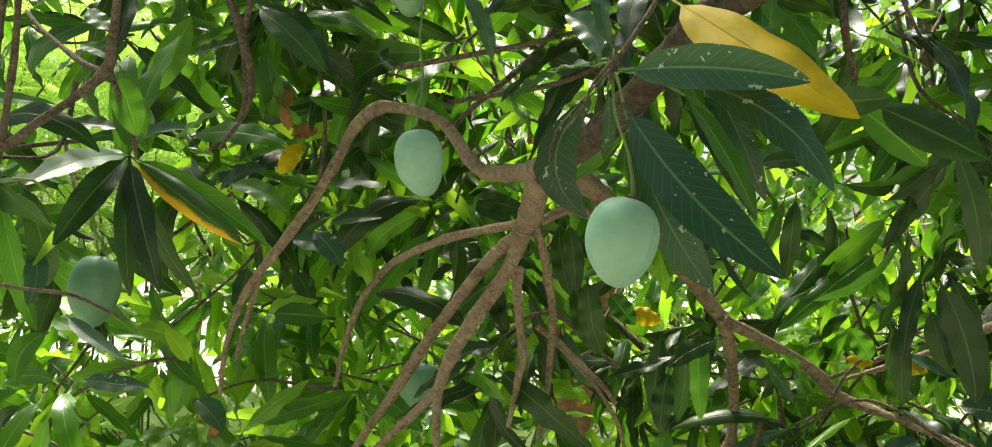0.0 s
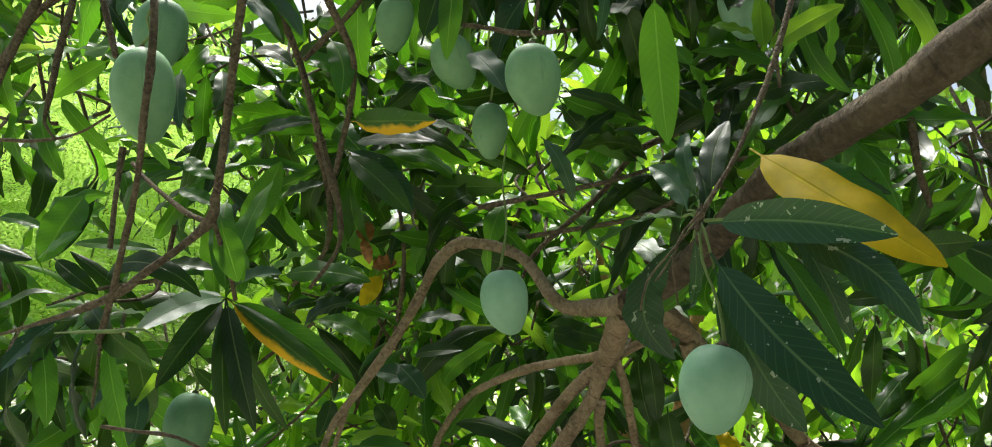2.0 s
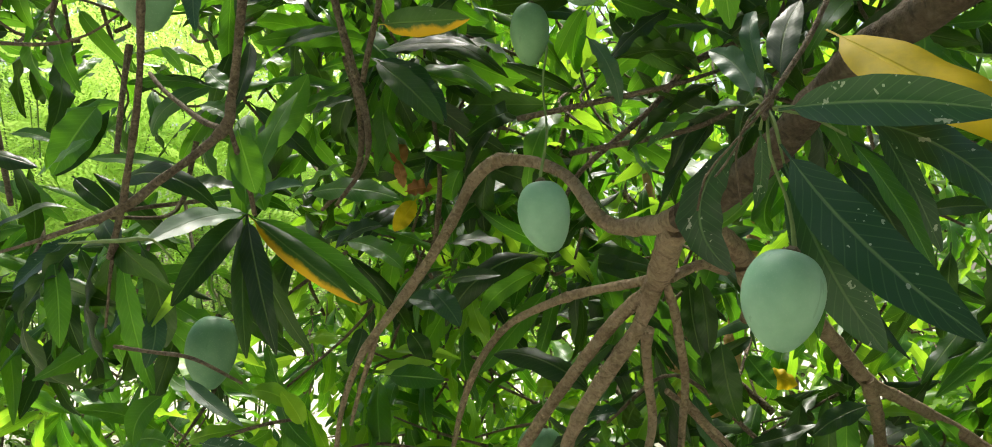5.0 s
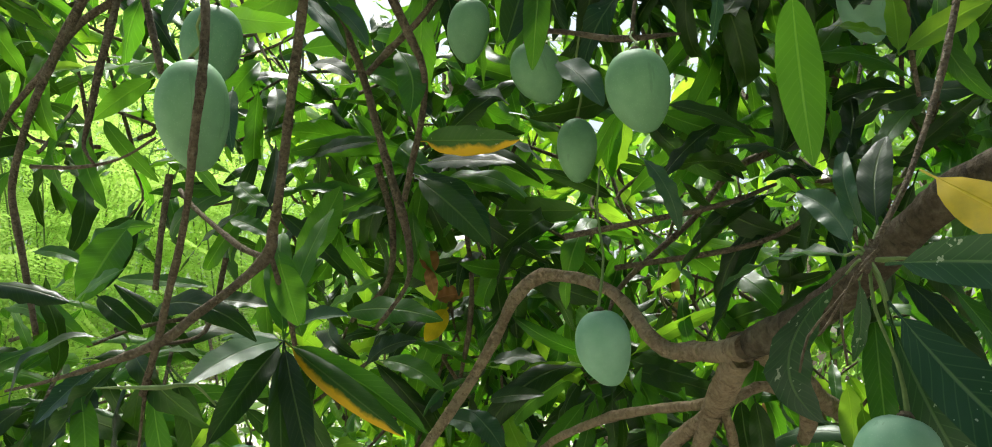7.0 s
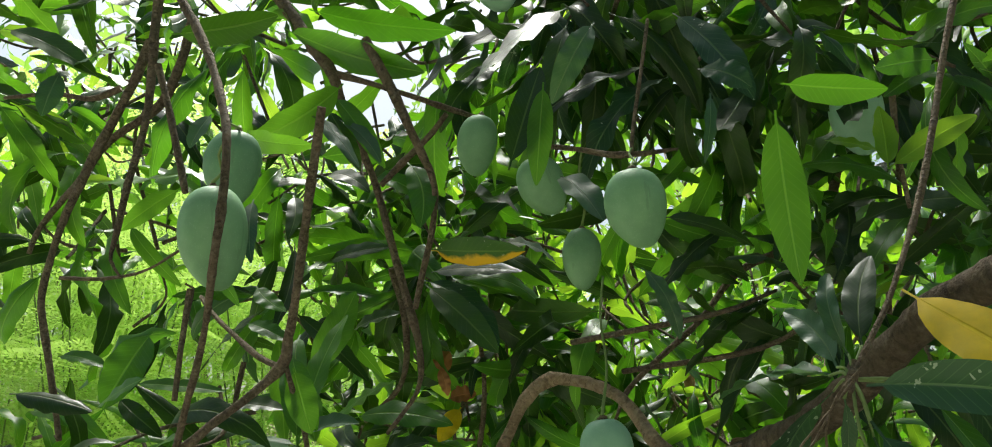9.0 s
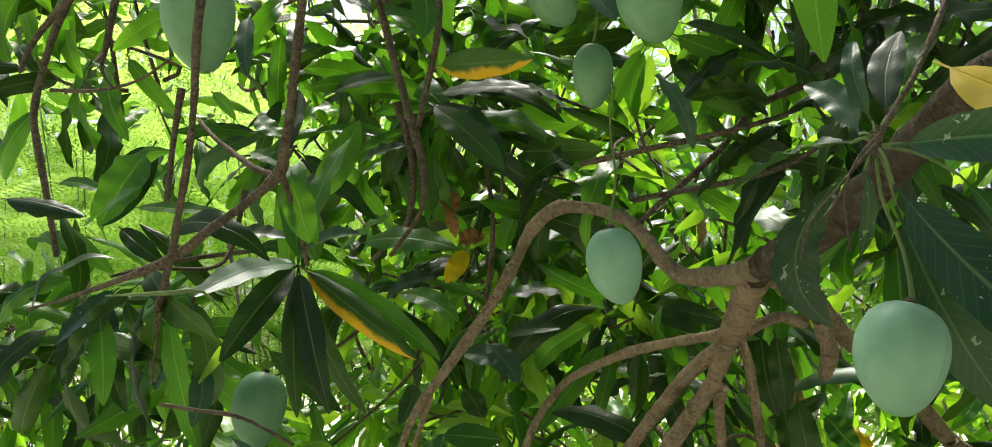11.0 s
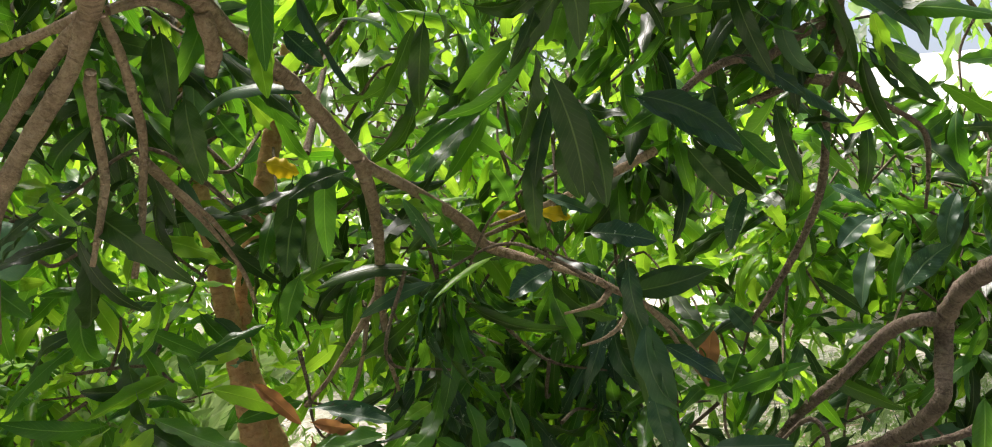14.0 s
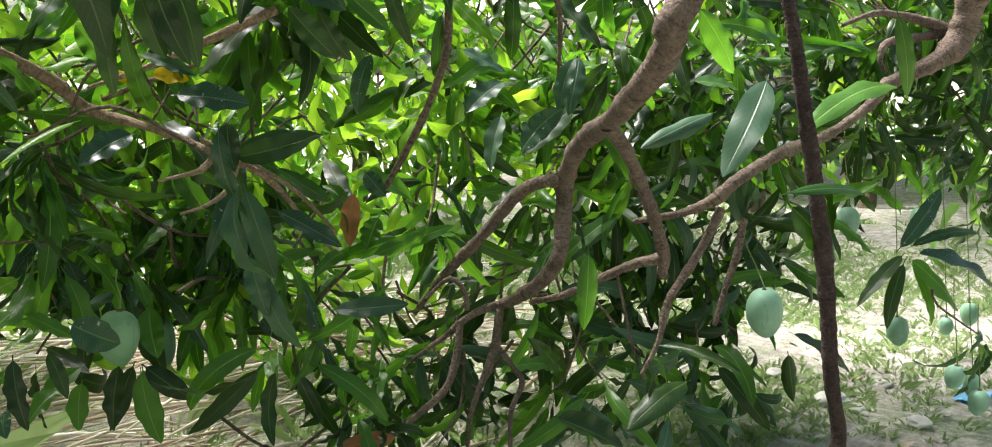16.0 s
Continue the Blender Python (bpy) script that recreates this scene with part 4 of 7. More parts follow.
mango((-0.304, 1.6, 2.206), 0.106, 0.067, (-0.301, 1.63, 2.259), (0, 8, 0), MANGO_GREEN, seed=8)
mango((-0.194, 1.567, 2.121), 0.100, 0.077, (-0.163, 1.52, 2.17), (5, -18, 0), MANGO_GREEN, seed=9)
mango((0.304, 1.6, 2.227), 0.130, 0.085, (0.321, 1.6, 2.361), (0, 0, 0), seed=11)
mango((2.53, 1.95, 0.628), 0.151, 0.109, (2.54, 2.05, 0.84), (5, -8, 0), seed=17)
mango((0.857, 2.22, 0.749), 0.124, 0.092, (0.867, 2.22, 0.9), (0, 8, 0), MANGO_GREEN, seed=15)
mango((0.985, 2.5, 0.657), 0.149, 0.092, (0.975, 2.5, 0.827), (0, -8, 0), MANGO_SHADED, "shaded green mango beside another among leaves", seed=16)
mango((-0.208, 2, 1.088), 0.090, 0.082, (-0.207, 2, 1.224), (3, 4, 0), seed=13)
mango((-0.152, 2.25, 1.263), 0.117, 0.102, (-0.14, 2.2, 1.399), (4, 10, 0), MANGO_SHADED, "shaded green mango behind forked branches", seed=14)
mango((-0.271, 1.608, 2.497), 0.091, 0.079, (-0.254, 1.609, 2.588), seed=10)
mango((0.894, 2.259, 1.978), 0.082, 0.063, (0.903, 2.284, 2.091), seed=12)
mango((0.702, 1.243, 1.702), 0.103, 0.085, (0.667, 1.198, 1.808), (3, -6, 20), MANGO_GREEN, "unripe green mango half behind a drooping leaf", seed=18)
for k, (at, tall, wide, hang) in enumerate((
        ((3.63, 2.32, 0.321), 0.12, 0.088, (3.527, 2.312, 1.198)), ((4.399, 2.632, 0.152), 0.09, 0.07, (4.244, 2.623, 1.204)), ((4.575, 2.635, 0.183), 0.11, 0.085, (4.41, 2.626, 1.146)),
        ((3.436, 1.95, 0.279), 0.085, 0.065, (3.39, 1.947, 0.63)), ((3.51, 1.905, 0.189), 0.09, 0.07, (3.463, 1.902, 0.538)), ((3.639, 2.013, 0.195), 0.085, 0.066, (3.585, 2.01, 0.521)),
        ((3.435, 2.413, 0.748), 0.115, 0.09, (3.141, 2.207, 1.104)), ((4.015, 2.522, 0.688), 0.11, 0.085, (3.947, 2.518, 1.21)))):
    mango(at, tall, wide, hang, (0, 6 * (k % 3) - 6, 40 * k), seed=30 + k)

# ---- large leaves near the path ----
UPFRONT, FRONT = (0, -0.6, 0.8), (-0.1, -0.95, 0.3)
hero_leaf(tree, (0.142, 1.065, 1.765), (0.3, 0.94, 1.734), 0.050, (0.02, -0.98, -0.06), NEAR, 0.12, 0.12, 0.03, 0, 1, "dark glossy leaf with pale scars", -0.12)
hero_leaf(tree, (0.211, 1.16, 1.871), (0.369, 1, 1.709), 0.079, (0.1, -1, 0.2), YELLOW, 0.12, 0.08, 0.05, 0, 2, "bright yellow dying leaf", 0.1)
hero_leaf(tree, (0.144, 1.07, 1.733), (0.291, 0.985, 1.55), 0.064, (-0.3, -0.75, 0.6), NEAR, 0.15, 0.12, 0.04, 0, 3, "dark glossy leaf with pale scars", 0.22)
hero_leaf(tree, (0.153, 1.1, 1.719), (0.26, 1.15, 1.534), 0.061, (-0.1, -0.95, 0.15), NEAR, 0.2, 0.25, 0.03, 0, 4, "", 0.2)
hero_leaf(tree, (0.219, 1.1, 1.762), (0.381, 1.1, 1.644), 0.058, (-0.1, -0.85, 0.45), NEAR, 0.25, 0.15, 0.04, 0, 5, "", -0.25)
hero_leaf(tree, (0.228, 1.16, 1.758), (0.316, 1.17, 1.616), 0.038, (0.3, -0.9, 0.4), MID, 0.2, 0.3, 0.05, 0, 6, "", 0.0)
hero_leaf(tree, (0.131, 1.15, 1.766), (0.127, 1.26, 1.617), 0.064, (0.35, -0.93, 0.1), NEAR, -0.25, 0.12, 0.03, 0, 7, "", 0.8)
hero_leaf(tree, (0.121, 1.1, 1.778), (0.03, 1.27, 1.766), 0.038, (0, -0.75, 0.6), NEAR, 0.2, 0.2, 0.08, 0.5, 8, "", 0.15)
hero_leaf(tree, (0.125, 1.1, 1.785), (0.09, 1.16, 1.85), 0.036, (-0.3, -0.9, 0.3), PALE, 0.2, 0.3, 0.06, 0, 201, "", 0.3)
hero_leaf(tree, (0.139, 1.11, 1.799), (0.134, 1.14, 1.886), 0.023, (-0.6, -0.7, 0.2), PALE, 0.5, 0.4, 0.1, 0.6, 202, "", 0.0)
hero_leaf(tree, (0.117, 1.1, 1.777), (0.073, 1.2, 1.792), 0.015, (0, -0.6, 0.8), MID, 0.1, 0.2, 0.05, 0, 203, "", 0.0)
hero_leaf(tree, (0.158, 1.13, 1.809), (0.194, 1.2, 1.916), 0.038, (-0.2, -0.97, 0.1), DARK, 0.15, 0.15, 0.03, 0, 204, "", -0.2)
hero_leaf(tree, (0.134, 1.12, 1.757), (0.135, 1.16, 1.681), 0.024, (0.5, -0.85, 0.1), NEAR, 0.2, 0.35, 0.05, 0.3, 205, "", 0.0)
hero_leaf(tree, (0.269, 1.2, 1.784), (0.341, 1.22, 1.64), 0.034, (-0.2, -0.9, 0.3), NEAR, 0.2, 0.25, 0.05, 0, 206, "", 0.0)
hero_leaf(tree, (0.354, 1.3, 1.693), (0.417, 1.28, 1.696), 0.027, (0, -0.9, 0.4), DARK, 0.2, 0.15, 0.05, 0, 207, "", 0.0)
hero_leaf(tree, (0.379, 1.15, 1.749), (0.445, 1.1, 1.748), 0.037, (0, -0.9, -0.35), DARK, 0.2, 0.15, 0.05, 0, 208, "", 0.0)
hero_leaf(tree, (0.485, 1.25, 1.765), (0.603, 1.2, 1.692), 0.06, (-0.2, -0.95, 0.2), DARK, 0.15, 0.1, 0.03, 0, 209, "", 0.0)
hero_leaf(tree, (0.482, 1.3, 1.772), (0.577, 1.3, 1.694), 0.054, (-0.2, -0.95, 0.2), MID, 0.15, 0.15, 0.03, 0, 210, "", 0.0)
hero_leaf(tree, (0.105, 1.2, 2.092), (0.118, 1.2, 1.886), 0.053, (0.05, -1, 0.08), MID, 0.05, 0.08, 0.03, 0, 17, "sunlit bright green leaf", 0.05)
hero_leaf(tree, (-0.505, 1.5, 2.285), (-0.634, 1.42, 2.158), 0.060, (0.3, -0.6, -0.7), MID, 0.5, 0.12, 0.05, 0, 160, "", 0.0)
hero_leaf(tree, (-0.629, 1.55, 2.414), (-0.373, 1.5, 2.297), 0.072, (0, -0.45, -0.85), MID, 0.15, 0.12, 0.04, 0, 161, "", 0.0)
hero_leaf(tree, (-0.604, 1.6, 2.473), (-0.332, 1.55, 2.391), 0.071, (0, -0.45, -0.85), MID, 0.15, 0.12, 0.04, 0, 162, "", 0.0)
hero_leaf(tree, (-0.526, 1.52, 2.272), (-0.433, 1.5, 2.14), 0.040, (0.2, -0.9, 0.2), MID, 0.3, 0.3, 0.05, 0, 163, "", 0.0)
hero_leaf(tree, (-0.542, 1.54, 2.259), (-0.486, 1.55, 2.153), 0.037, (0.2, -0.9, 0.2), DARK, 0.3, 0.3, 0.05, 0, 164, "", 0.0)
hero_leaf(tree, (-0.777, 1.45, 2.364), (-0.621, 1.5, 2.412), 0.061, (0, -0.5, -0.85), DARK, 0.2, 0.12, 0.04, 0, 165, "", 0.0)
hero_leaf(tree, (-0.979, 1.5, 2.336), (-0.848, 1.45, 2.34), 0.045, (0, -0.7, 0.6), PALE, 0.2, 0.2, 0.05, 0, 166, "", 0.0)
hero_leaf(tree, (-0.995, 1.5, 2.332), (-1.005, 1.48, 2.247), 0.045, (0.3, -0.9, 0.1), PALE, 0.2, 0.2, 0.05, 0, 167, "", 0.0)
hero_leaf(tree, (-0.652, 1.35, 2.182), (-0.671, 1.33, 2.125), 0.032, (0, -0.9, 0.4), PALE, 0.2, 0.2, 0.05, 0, 168, "", 0.0)
hero_leaf(tree, (-1.107, 1.5, 2.418), (-0.928, 1.5, 2.322), 0.053, (0, -0.7, 0.6), DARK, 0.2, 0.2, 0.05, 0, 169, "", 0.0)
hero_leaf(tree, (-0.234, 1.45, 2.112), (-0.189, 1.5, 2.295), 0.053, (0.1, -0.95, 0.1), DARK, 0.15, 0.2, 0.05, 0, 170, "", 0.0)
hero_leaf(tree, (-0.181, 1.45, 2.248), (-0.194, 1.45, 2.087), 0.043, (0.1, -0.97, 0.1), MID, 0.1, 0.2, 0.05, 0, 171, "", 0.0)
hero_leaf(tree, (-0.103, 1.42, 2.326), (-0.166, 1.4, 2.193), 0.047, (0.3, -0.7, 0.6), PALE, 0.4, 0.3, 0.12, 0.3, 172, "", 0.0)
hero_leaf(tree, (0.018, 1.5, 2.374), (0.124, 1.45, 2.204), 0.066, (0, -0.75, 0.55), NEAR, 0.3, 0.15, 0.05, 0, 173, "", 0.0)
hero_leaf(tree, (0.046, 1.45, 2.256), (0.116, 1.42, 2.211), 0.051, (0, -0.8, 0.5), PALE, 0.3, 0.2, 0.1, 0.2, 174, "", 0.0)
hero_leaf(tree, (0.056, 1.4, 2.197), (0.04, 1.38, 2.088), 0.026, (0.4, -0.9, 0.1), NEAR, 0.2, 0.35, 0.05, 0, 175, "", 0.0)
hero_leaf(tree, (0.143, 1.35, 2.186), (0.279, 1.35, 2.171), 0.052, (0, -0.6, -0.75), MID, 0.15, 0.12, 0.04, 0, 176, "", 0.0)
hero_leaf(tree, (-0.015, 1.5, 2.047), (0.132, 1.6, 2.02), 0.044, (0, -0.75, 0.5), DARK, 0.2, 0.15, 0.05, 0, 177, "", 0.0)
hero_leaf(tree, (-0.162, 1.5, 2.115), (-0.098, 1.42, 2.023), 0.051, (0.1, -0.85, 0.4), PALE, 0.3, 0.2, 0.08, 0.2, 178, "", 0.0)
hero_leaf(tree, (-0.046, 1.5, 1.972), (0.004, 1.5, 1.866), 0.031, (0.2, -0.8, 0.4), PALE, 0.6, 0.3, 0.15, 0.5, 179, "", 0.0)
hero_leaf(tree, (0.228, 1.5, 2.154), (0.311, 1.5, 2.131), 0.041, (0, -0.7, 0.6), YOUNG_LIT, 0.2, 0.2, 0.05, 0, 180, "", 0.0)
hero_leaf(tree, (0.313, 1.5, 2.107), (0.309, 1.5, 2.204), 0.041, (0, -0.9, 0.3), YOUNG_LIT, 0.2, 0.2, 0.05, 0, 181, "", 0.0)
hero_leaf(tree, (0.313, 1.5, 2.107), (0.444, 1.5, 2.183), 0.046, (0, -0.9, 0.3), YOUNG_LIT, 0.2, 0.2, 0.05, 0, 182, "", 0.0)
hero_leaf(tree, (-0.382, 1.62, 2.035), (-0.216, 1.5, 2.002), 0.053, (0, -0.85, -0.3), TURNING, 0.2, 0.1, 0.05, 0, 23, "green leaf turning yellow", 0.0)
hero_leaf(tree, (-0.397, 1.7, 2.014), (-0.23, 1.6, 1.991), 0.046, (0, -0.8, 0.5), DARK, 0.2, 0.15, 0.05, 0, 183, "", 0.0)
hero_leaf(tree, (-0.391, 1.62, 1.978), (-0.266, 1.58, 1.86), 0.052, (0.2, -0.8, 0.5), DARK, 0.2, 0.15, 0.05, 0, 184, "", 0.0)
hero_leaf(tree, (-0.768, 1.45, 1.818), (-0.869, 1.5, 1.776), 0.037, (0, -0.8, 0.5), MID, 0.2, 0.2, 0.05, 0, 185, "", 0.0)
hero_leaf(tree, (-0.842, 1.6, 1.907), (-0.887, 1.55, 1.779), 0.074, (0.2, -0.9, 0.3), MID, 0.15, 0.12, 0.03, 0, 186, "", 0.0)
hero_leaf(tree, (-0.55, 1.46, 1.83), (-0.515, 1.45, 1.736), 0.050, (0.1, -0.95, 0.1), MID, 0.15, 0.15, 0.04, 0, 187, "", 0.0)
hero_leaf(tree, (0.723, 1.571, 1.539), (0.794, 1.595, 1.338), 0.062, (-0.2, -0.9, 0.2), DARK, 0.15, 0.25, 0.05, 0, 14)
hero_leaf(tree, (0.682, 1.441, 1.737), (0.74, 1.476, 1.551), 0.056, (0.2, -0.9, 0.2), DARK, 0.15, 0.25, 0.05, 0, 15)
hero_leaf(tree, (0.314, 1.447, 1.931), (0.463, 1.394, 1.829), 0.057, (0.2, -0.9, 0.5), MID, 0.25, 0.2, 0.05, 0, 16)
hero_leaf(tree, (0.189, 1.628, 2.3), (0.341, 1.564, 2.253), 0.075, (0, -0.7, -0.6), DARK, 0.2, 0.15, 0.05, 0, 18)
hero_leaf(tree, (0.096, 1.664, 2.065), (-0.015, 1.601, 1.954), 0.039, (0, -0.7, 0.6), DARK, 0.3, 0.2, 0.1, 0, 20)
hero_leaf(tree, (-0.021, 1.618, 2.076), (0.145, 1.704, 2.048), 0.045, (0, -0.7, -0.6), MID, 0.1, 0.15, 0.05, 0, 21)
hero_leaf(tree, (-0.877, 1.686, 1.944), (-0.931, 1.63, 1.79), 0.07, (0.3, -0.8, 0.3), DARK, 0.1, 0.15, 0.03, 0, 27)
hero_leaf(tree, (-0.934, 1.384, 1.792), (-0.808, 1.384, 1.766), 0.046, UPFRONT, DARK, 0.2, 0.2, 0.05, 0, 28)
hero_leaf(tree, (-0.619, 1.679, 1.845), (-0.564, 1.623, 1.73), 0.057, FRONT, MID, 0.1, 0.2, 0.03, 0, 29)
# broad leaves beside the hanging twigs at the shrub side
hero_leaf(tree, (-0.86, 1.65, 1.928), (-0.943, 1.644, 1.805), 0.054, (-0.31, -0.67, 0.53), MID, 0.14, 0.18, 0.05, -0.0, 400, "", -0.17)
hero_leaf(tree, (-0.877, 1.75, 1.912), (-0.925, 1.742, 1.87), 0.045, (0.03, -0.72, 0.57), MID, 0.25, 0.23, 0.08, 0.1, 401, "", -0.05)
hero_leaf(tree, (-1.025, 1.7, 2.2), (-0.842, 1.651, 2.192), 0.033, (-0.02, -0.7, 0.79), MID, 0.19, 0.16, 0.07, 0.1, 402, "", 0.39)
hero_leaf(tree, (-1.082, 1.7, 2.185), (-0.967, 1.646, 2.186), 0.035, (-0.03, -0.64, 0.49), YOUNG_LIT, 0.27, 0.27, 0.04, 0.0, 403, "", 0.13)
hero_leaf(tree, (-0.865, 1.7, 2.183), (-0.946, 1.648, 2.093), 0.042, (0.22, -1.01, -0.05), MID, 0.27, 0.22, 0.07, -0.2, 404, "", 0.01)
hero_leaf(tree, (-0.683, 1.6, 2.127), (-0.655, 1.539, 2.004), 0.033, (0.27, -0.91, 0.17), NEAR, 0.23, 0.13, 0.06, 0.1, 405, "", 0.12)
hero_leaf(tree, (-0.718, 1.55, 1.985), (-0.667, 1.531, 1.934), 0.021, (0.01, -0.94, -0.15), MID, 0.17, 0.13, 0.07, 0.0, 406, "", -0.19)
hero_leaf(tree, (-0.623, 1.4, 2.168), (-0.492, 1.336, 2.123), 0.040, (-0.24, -0.65, -0.66), MID, 0.34, 0.21, 0.06, -0.4, 407, "", -0.10)
hero_leaf(tree, (-0.536, 1.45, 2.212), (-0.444, 1.395, 2.108), 0.028, (-0.07, -0.6, 0.46), PALE, 0.16, 0.14, 0.07, -0.0, 408, "", -0.07)
hero_leaf(tree, (-0.509, 1.5, 2.223), (-0.431, 1.466, 2.137), 0.029, (0.2, -0.65, 0.69), PALE, 0.17, 0.20, 0.07, -0.2, 409, "", -0.16)
hero_leaf(tree, (-0.585, 1.55, 1.86), (-0.531, 1.524, 1.743), 0.046, (-0.08, -0.99, 0.11), MID, 0.24, 0.20, 0.04, -0.3, 410, "", -0.00)
hero_leaf(tree, (-0.875, 1.6, 1.687), (-0.954, 1.566, 1.598), 0.045, (0.09, -0.69, 0.56), NEAR, 0.12, 0.19, 0.04, -0.2, 411, "", 0.03)
hero_leaf(tree, (-0.879, 1.55, 1.654), (-0.844, 1.523, 1.509), 0.047, (0.17, -0.94, 0.46), MID, 0.20, 0.19, 0.03, -0.1, 412, "", -0.12)
hero_leaf(tree, (-1.087, 1.75, 1.808), (-0.953, 1.711, 1.72), 0.042, (-0.27, -0.63, 0.73), MID, 0.29, 0.25, 0.07, 0.0, 413, "", 0.13)
hero_leaf(tree, (-1.099, 1.75, 1.886), (-0.985, 1.726, 1.861), 0.036, (-0.02, -0.65, 0.62), MID, 0.26, 0.20, 0.04, -0.2, 414, "", -0.04)
hero_leaf(tree, (-0.92, 1.7, 1.831), (-0.732, 1.651, 1.812), 0.033, (0.18, -0.66, 0.56), MID, 0.21, 0.22, 0.05, -0.2, 415, "", 0.10)
hero_leaf(tree, (-1.003, 1.8, 1.815), (-0.901, 1.783, 1.742), 0.041, (-0.03, -0.73, 0.46), DARK, 0.17, 0.20, 0.08, 0.0, 416, "", 0.07)
hero_leaf(tree, (-0.537, 1.75, 1.772), (-0.357, 1.703, 1.757), 0.056, (0.02, -0.79, 0.55), MID, 0.32, 0.11, 0.06, -0.2, 417, "", -0.07)
hero_leaf(tree, (-0.676, 1.9, 2.068), (-0.504, 1.834, 2.092), 0.047, (-0.05, -0.71, 0.7), DARK, 0.22, 0.25, 0.04, 0.2, 418, "", -0.10)
hero_leaf(tree, (-0.654, 1.85, 1.86), (-0.566, 1.831, 2.009), 0.067, (0.2, -0.89, 0.27), MID, 0.30, 0.19, 0.07, -0.0, 419, "", 0.16)
hero_leaf(tree, (-0.609, 1.85, 1.768), (-0.482, 1.819, 1.841), 0.046, (0.26, -0.64, 0.86), MID, 0.12, 0.16, 0.07, 0.1, 420, "", -0.12)
hero_leaf(tree, (-0.409, 1.7, 2.001), (-0.274, 1.654, 1.879), 0.056, (-0, -0.6, 0.52), NEAR, 0.25, 0.22, 0.05, -0.1, 421, "", -0.24)
hero_leaf(tree, (-0.42, 1.6, 2.181), (-0.385, 1.545, 2.054), 0.053, (0.22, -0.94, 0.22), MID, 0.32, 0.22, 0.06, -0.1, 422, "", -0.32)
hero_leaf(tree, (-0.607, 1.75, 2.211), (-0.51, 1.7, 2.161), 0.040, (-0.21, -0.66, 0.6), DARK, 0.34, 0.12, 0.04, 0.1, 423, "", -0.11)
hero_leaf(tree, (-0.388, 1.9, 1.593), (-0.286, 1.881, 1.56), 0.056, (0.01, -0.71, 0.58), PALE, 0.23, 0.22, 0.07, -0.0, 424, "", -0.24)
hero_leaf(tree, (-0.737, 1.6, 1.573), (-0.728, 1.57, 1.478), 0.041, (0.25, -1.07, 0.17), NEAR, 0.32, 0.14, 0.06, -0.1, 425, "", -0.35)
hero_leaf(tree, (-0.866, 1.65, 1.572), (-0.807, 1.587, 1.493), 0.045, (0.08, -0.94, 0), MID, 0.22, 0.23, 0.07, -0.1, 426, "", -0.02)
hero_leaf(tree, (-0.762, 1.8, 1.948), (-0.665, 1.753, 1.907), 0.039, (0.21, -0.69, 0.48), MID, 0.28, 0.19, 0.05, -0.0, 427, "", 0.03)
hero_leaf(tree, (-0.749, 1.8, 2.017), (-0.684, 1.787, 1.966), 0.047, (-0, -0.56, 0.54), MID, 0.17, 0.15, 0.04, -0.2, 428, "", 0.35)
hero_leaf(tree, (-0.452, 2, 1.45), (-0.337, 1.943, 1.472), 0.045, (0.11, -0.7, 0.49), YOUNG_LIT, 0.31, 0.24, 0.08, 0.2, 429, "", 0.24)
hero_leaf(tree, (-0.786, 1.8, 1.801), (-0.679, 1.787, 1.789), 0.047, (0, -0.65, 0.67), DARK, 0.12, 0.22, 0.05, 0.0, 430, "", -0.07)
hero_leaf(tree, (-0.601, 1.95, 1.953), (-0.495, 1.894, 1.976), 0.049, (0.23, -0.71, 0.59), DARK, 0.24, 0.25, 0.07, 0.1, 431, "", 0.24)
hero_leaf(tree, (-0.559, 2, 1.682), (-0.443, 1.939, 1.735), 0.050, (0.18, -0.67, 0.53), DARK, 0.27, 0.23, 0.06, 0.4, 432, "", -0.18)
hero_leaf(tree, (-0.686, 1.8, 2.191), (-0.667, 1.73, 2.088), 0.037, (0.09, -0.89, 0.16), DARK, 0.17, 0.11, 0.05, -0.2, 433, "", -0.27)
hero_leaf(tree, (-0.857, 1.75, 1.594), (-0.869, 1.72, 1.526), 0.044, (0.02, -1.05, 0.07), NEAR, 0.13, 0.27, 0.05, 0.3, 434, "", 0.01)
hero_leaf(tree, (-1.048, 1.75, 1.644), (-1.03, 1.719, 1.526), 0.050, (-0.06, -0.95, 0.26), DARK, 0.16, 0.17, 0.06, 0.1, 435, "", -0.09)
hero_leaf(tree, (-0.707, 1.6, 1.436), (-0.744, 1.571, 1.358), 0.044, (-0.06, -1.04, 0.09), MID, 0.13, 0.14, 0.05, -0.0, 436, "", 0.58)
hero_leaf(tree, (-0.681, 1.6, 1.463), (-0.564, 1.559, 1.393), 0.031, (-0.08, -0.65, 0.64), PALE, 0.19, 0.12, 0.04, -0.6, 437, "", 0.16)
hero_leaf(tree, (-0.421, 1.9, 1.449), (-0.306, 1.879, 1.444), 0.050, (0.18, -0.74, 0.46), MID, 0.14, 0.11, 0.07, 0.3, 438, "", 0.02)
hero_leaf(tree, (-0.495, 1.85, 1.696), (-0.371, 1.806, 1.643), 0.048, (0.01, -0.65, 0.5), MID, 0.34, 0.17, 0.05, -0.1, 439, "", -0.18)
hero_leaf(tree, (-0.298, 1.85, 1.692), (-0.196, 1.836, 1.692), 0.044, (-0.05, -0.68, 0.62), DARK, 0.31, 0.13, 0.07, -0.5, 440, "", -0.18)
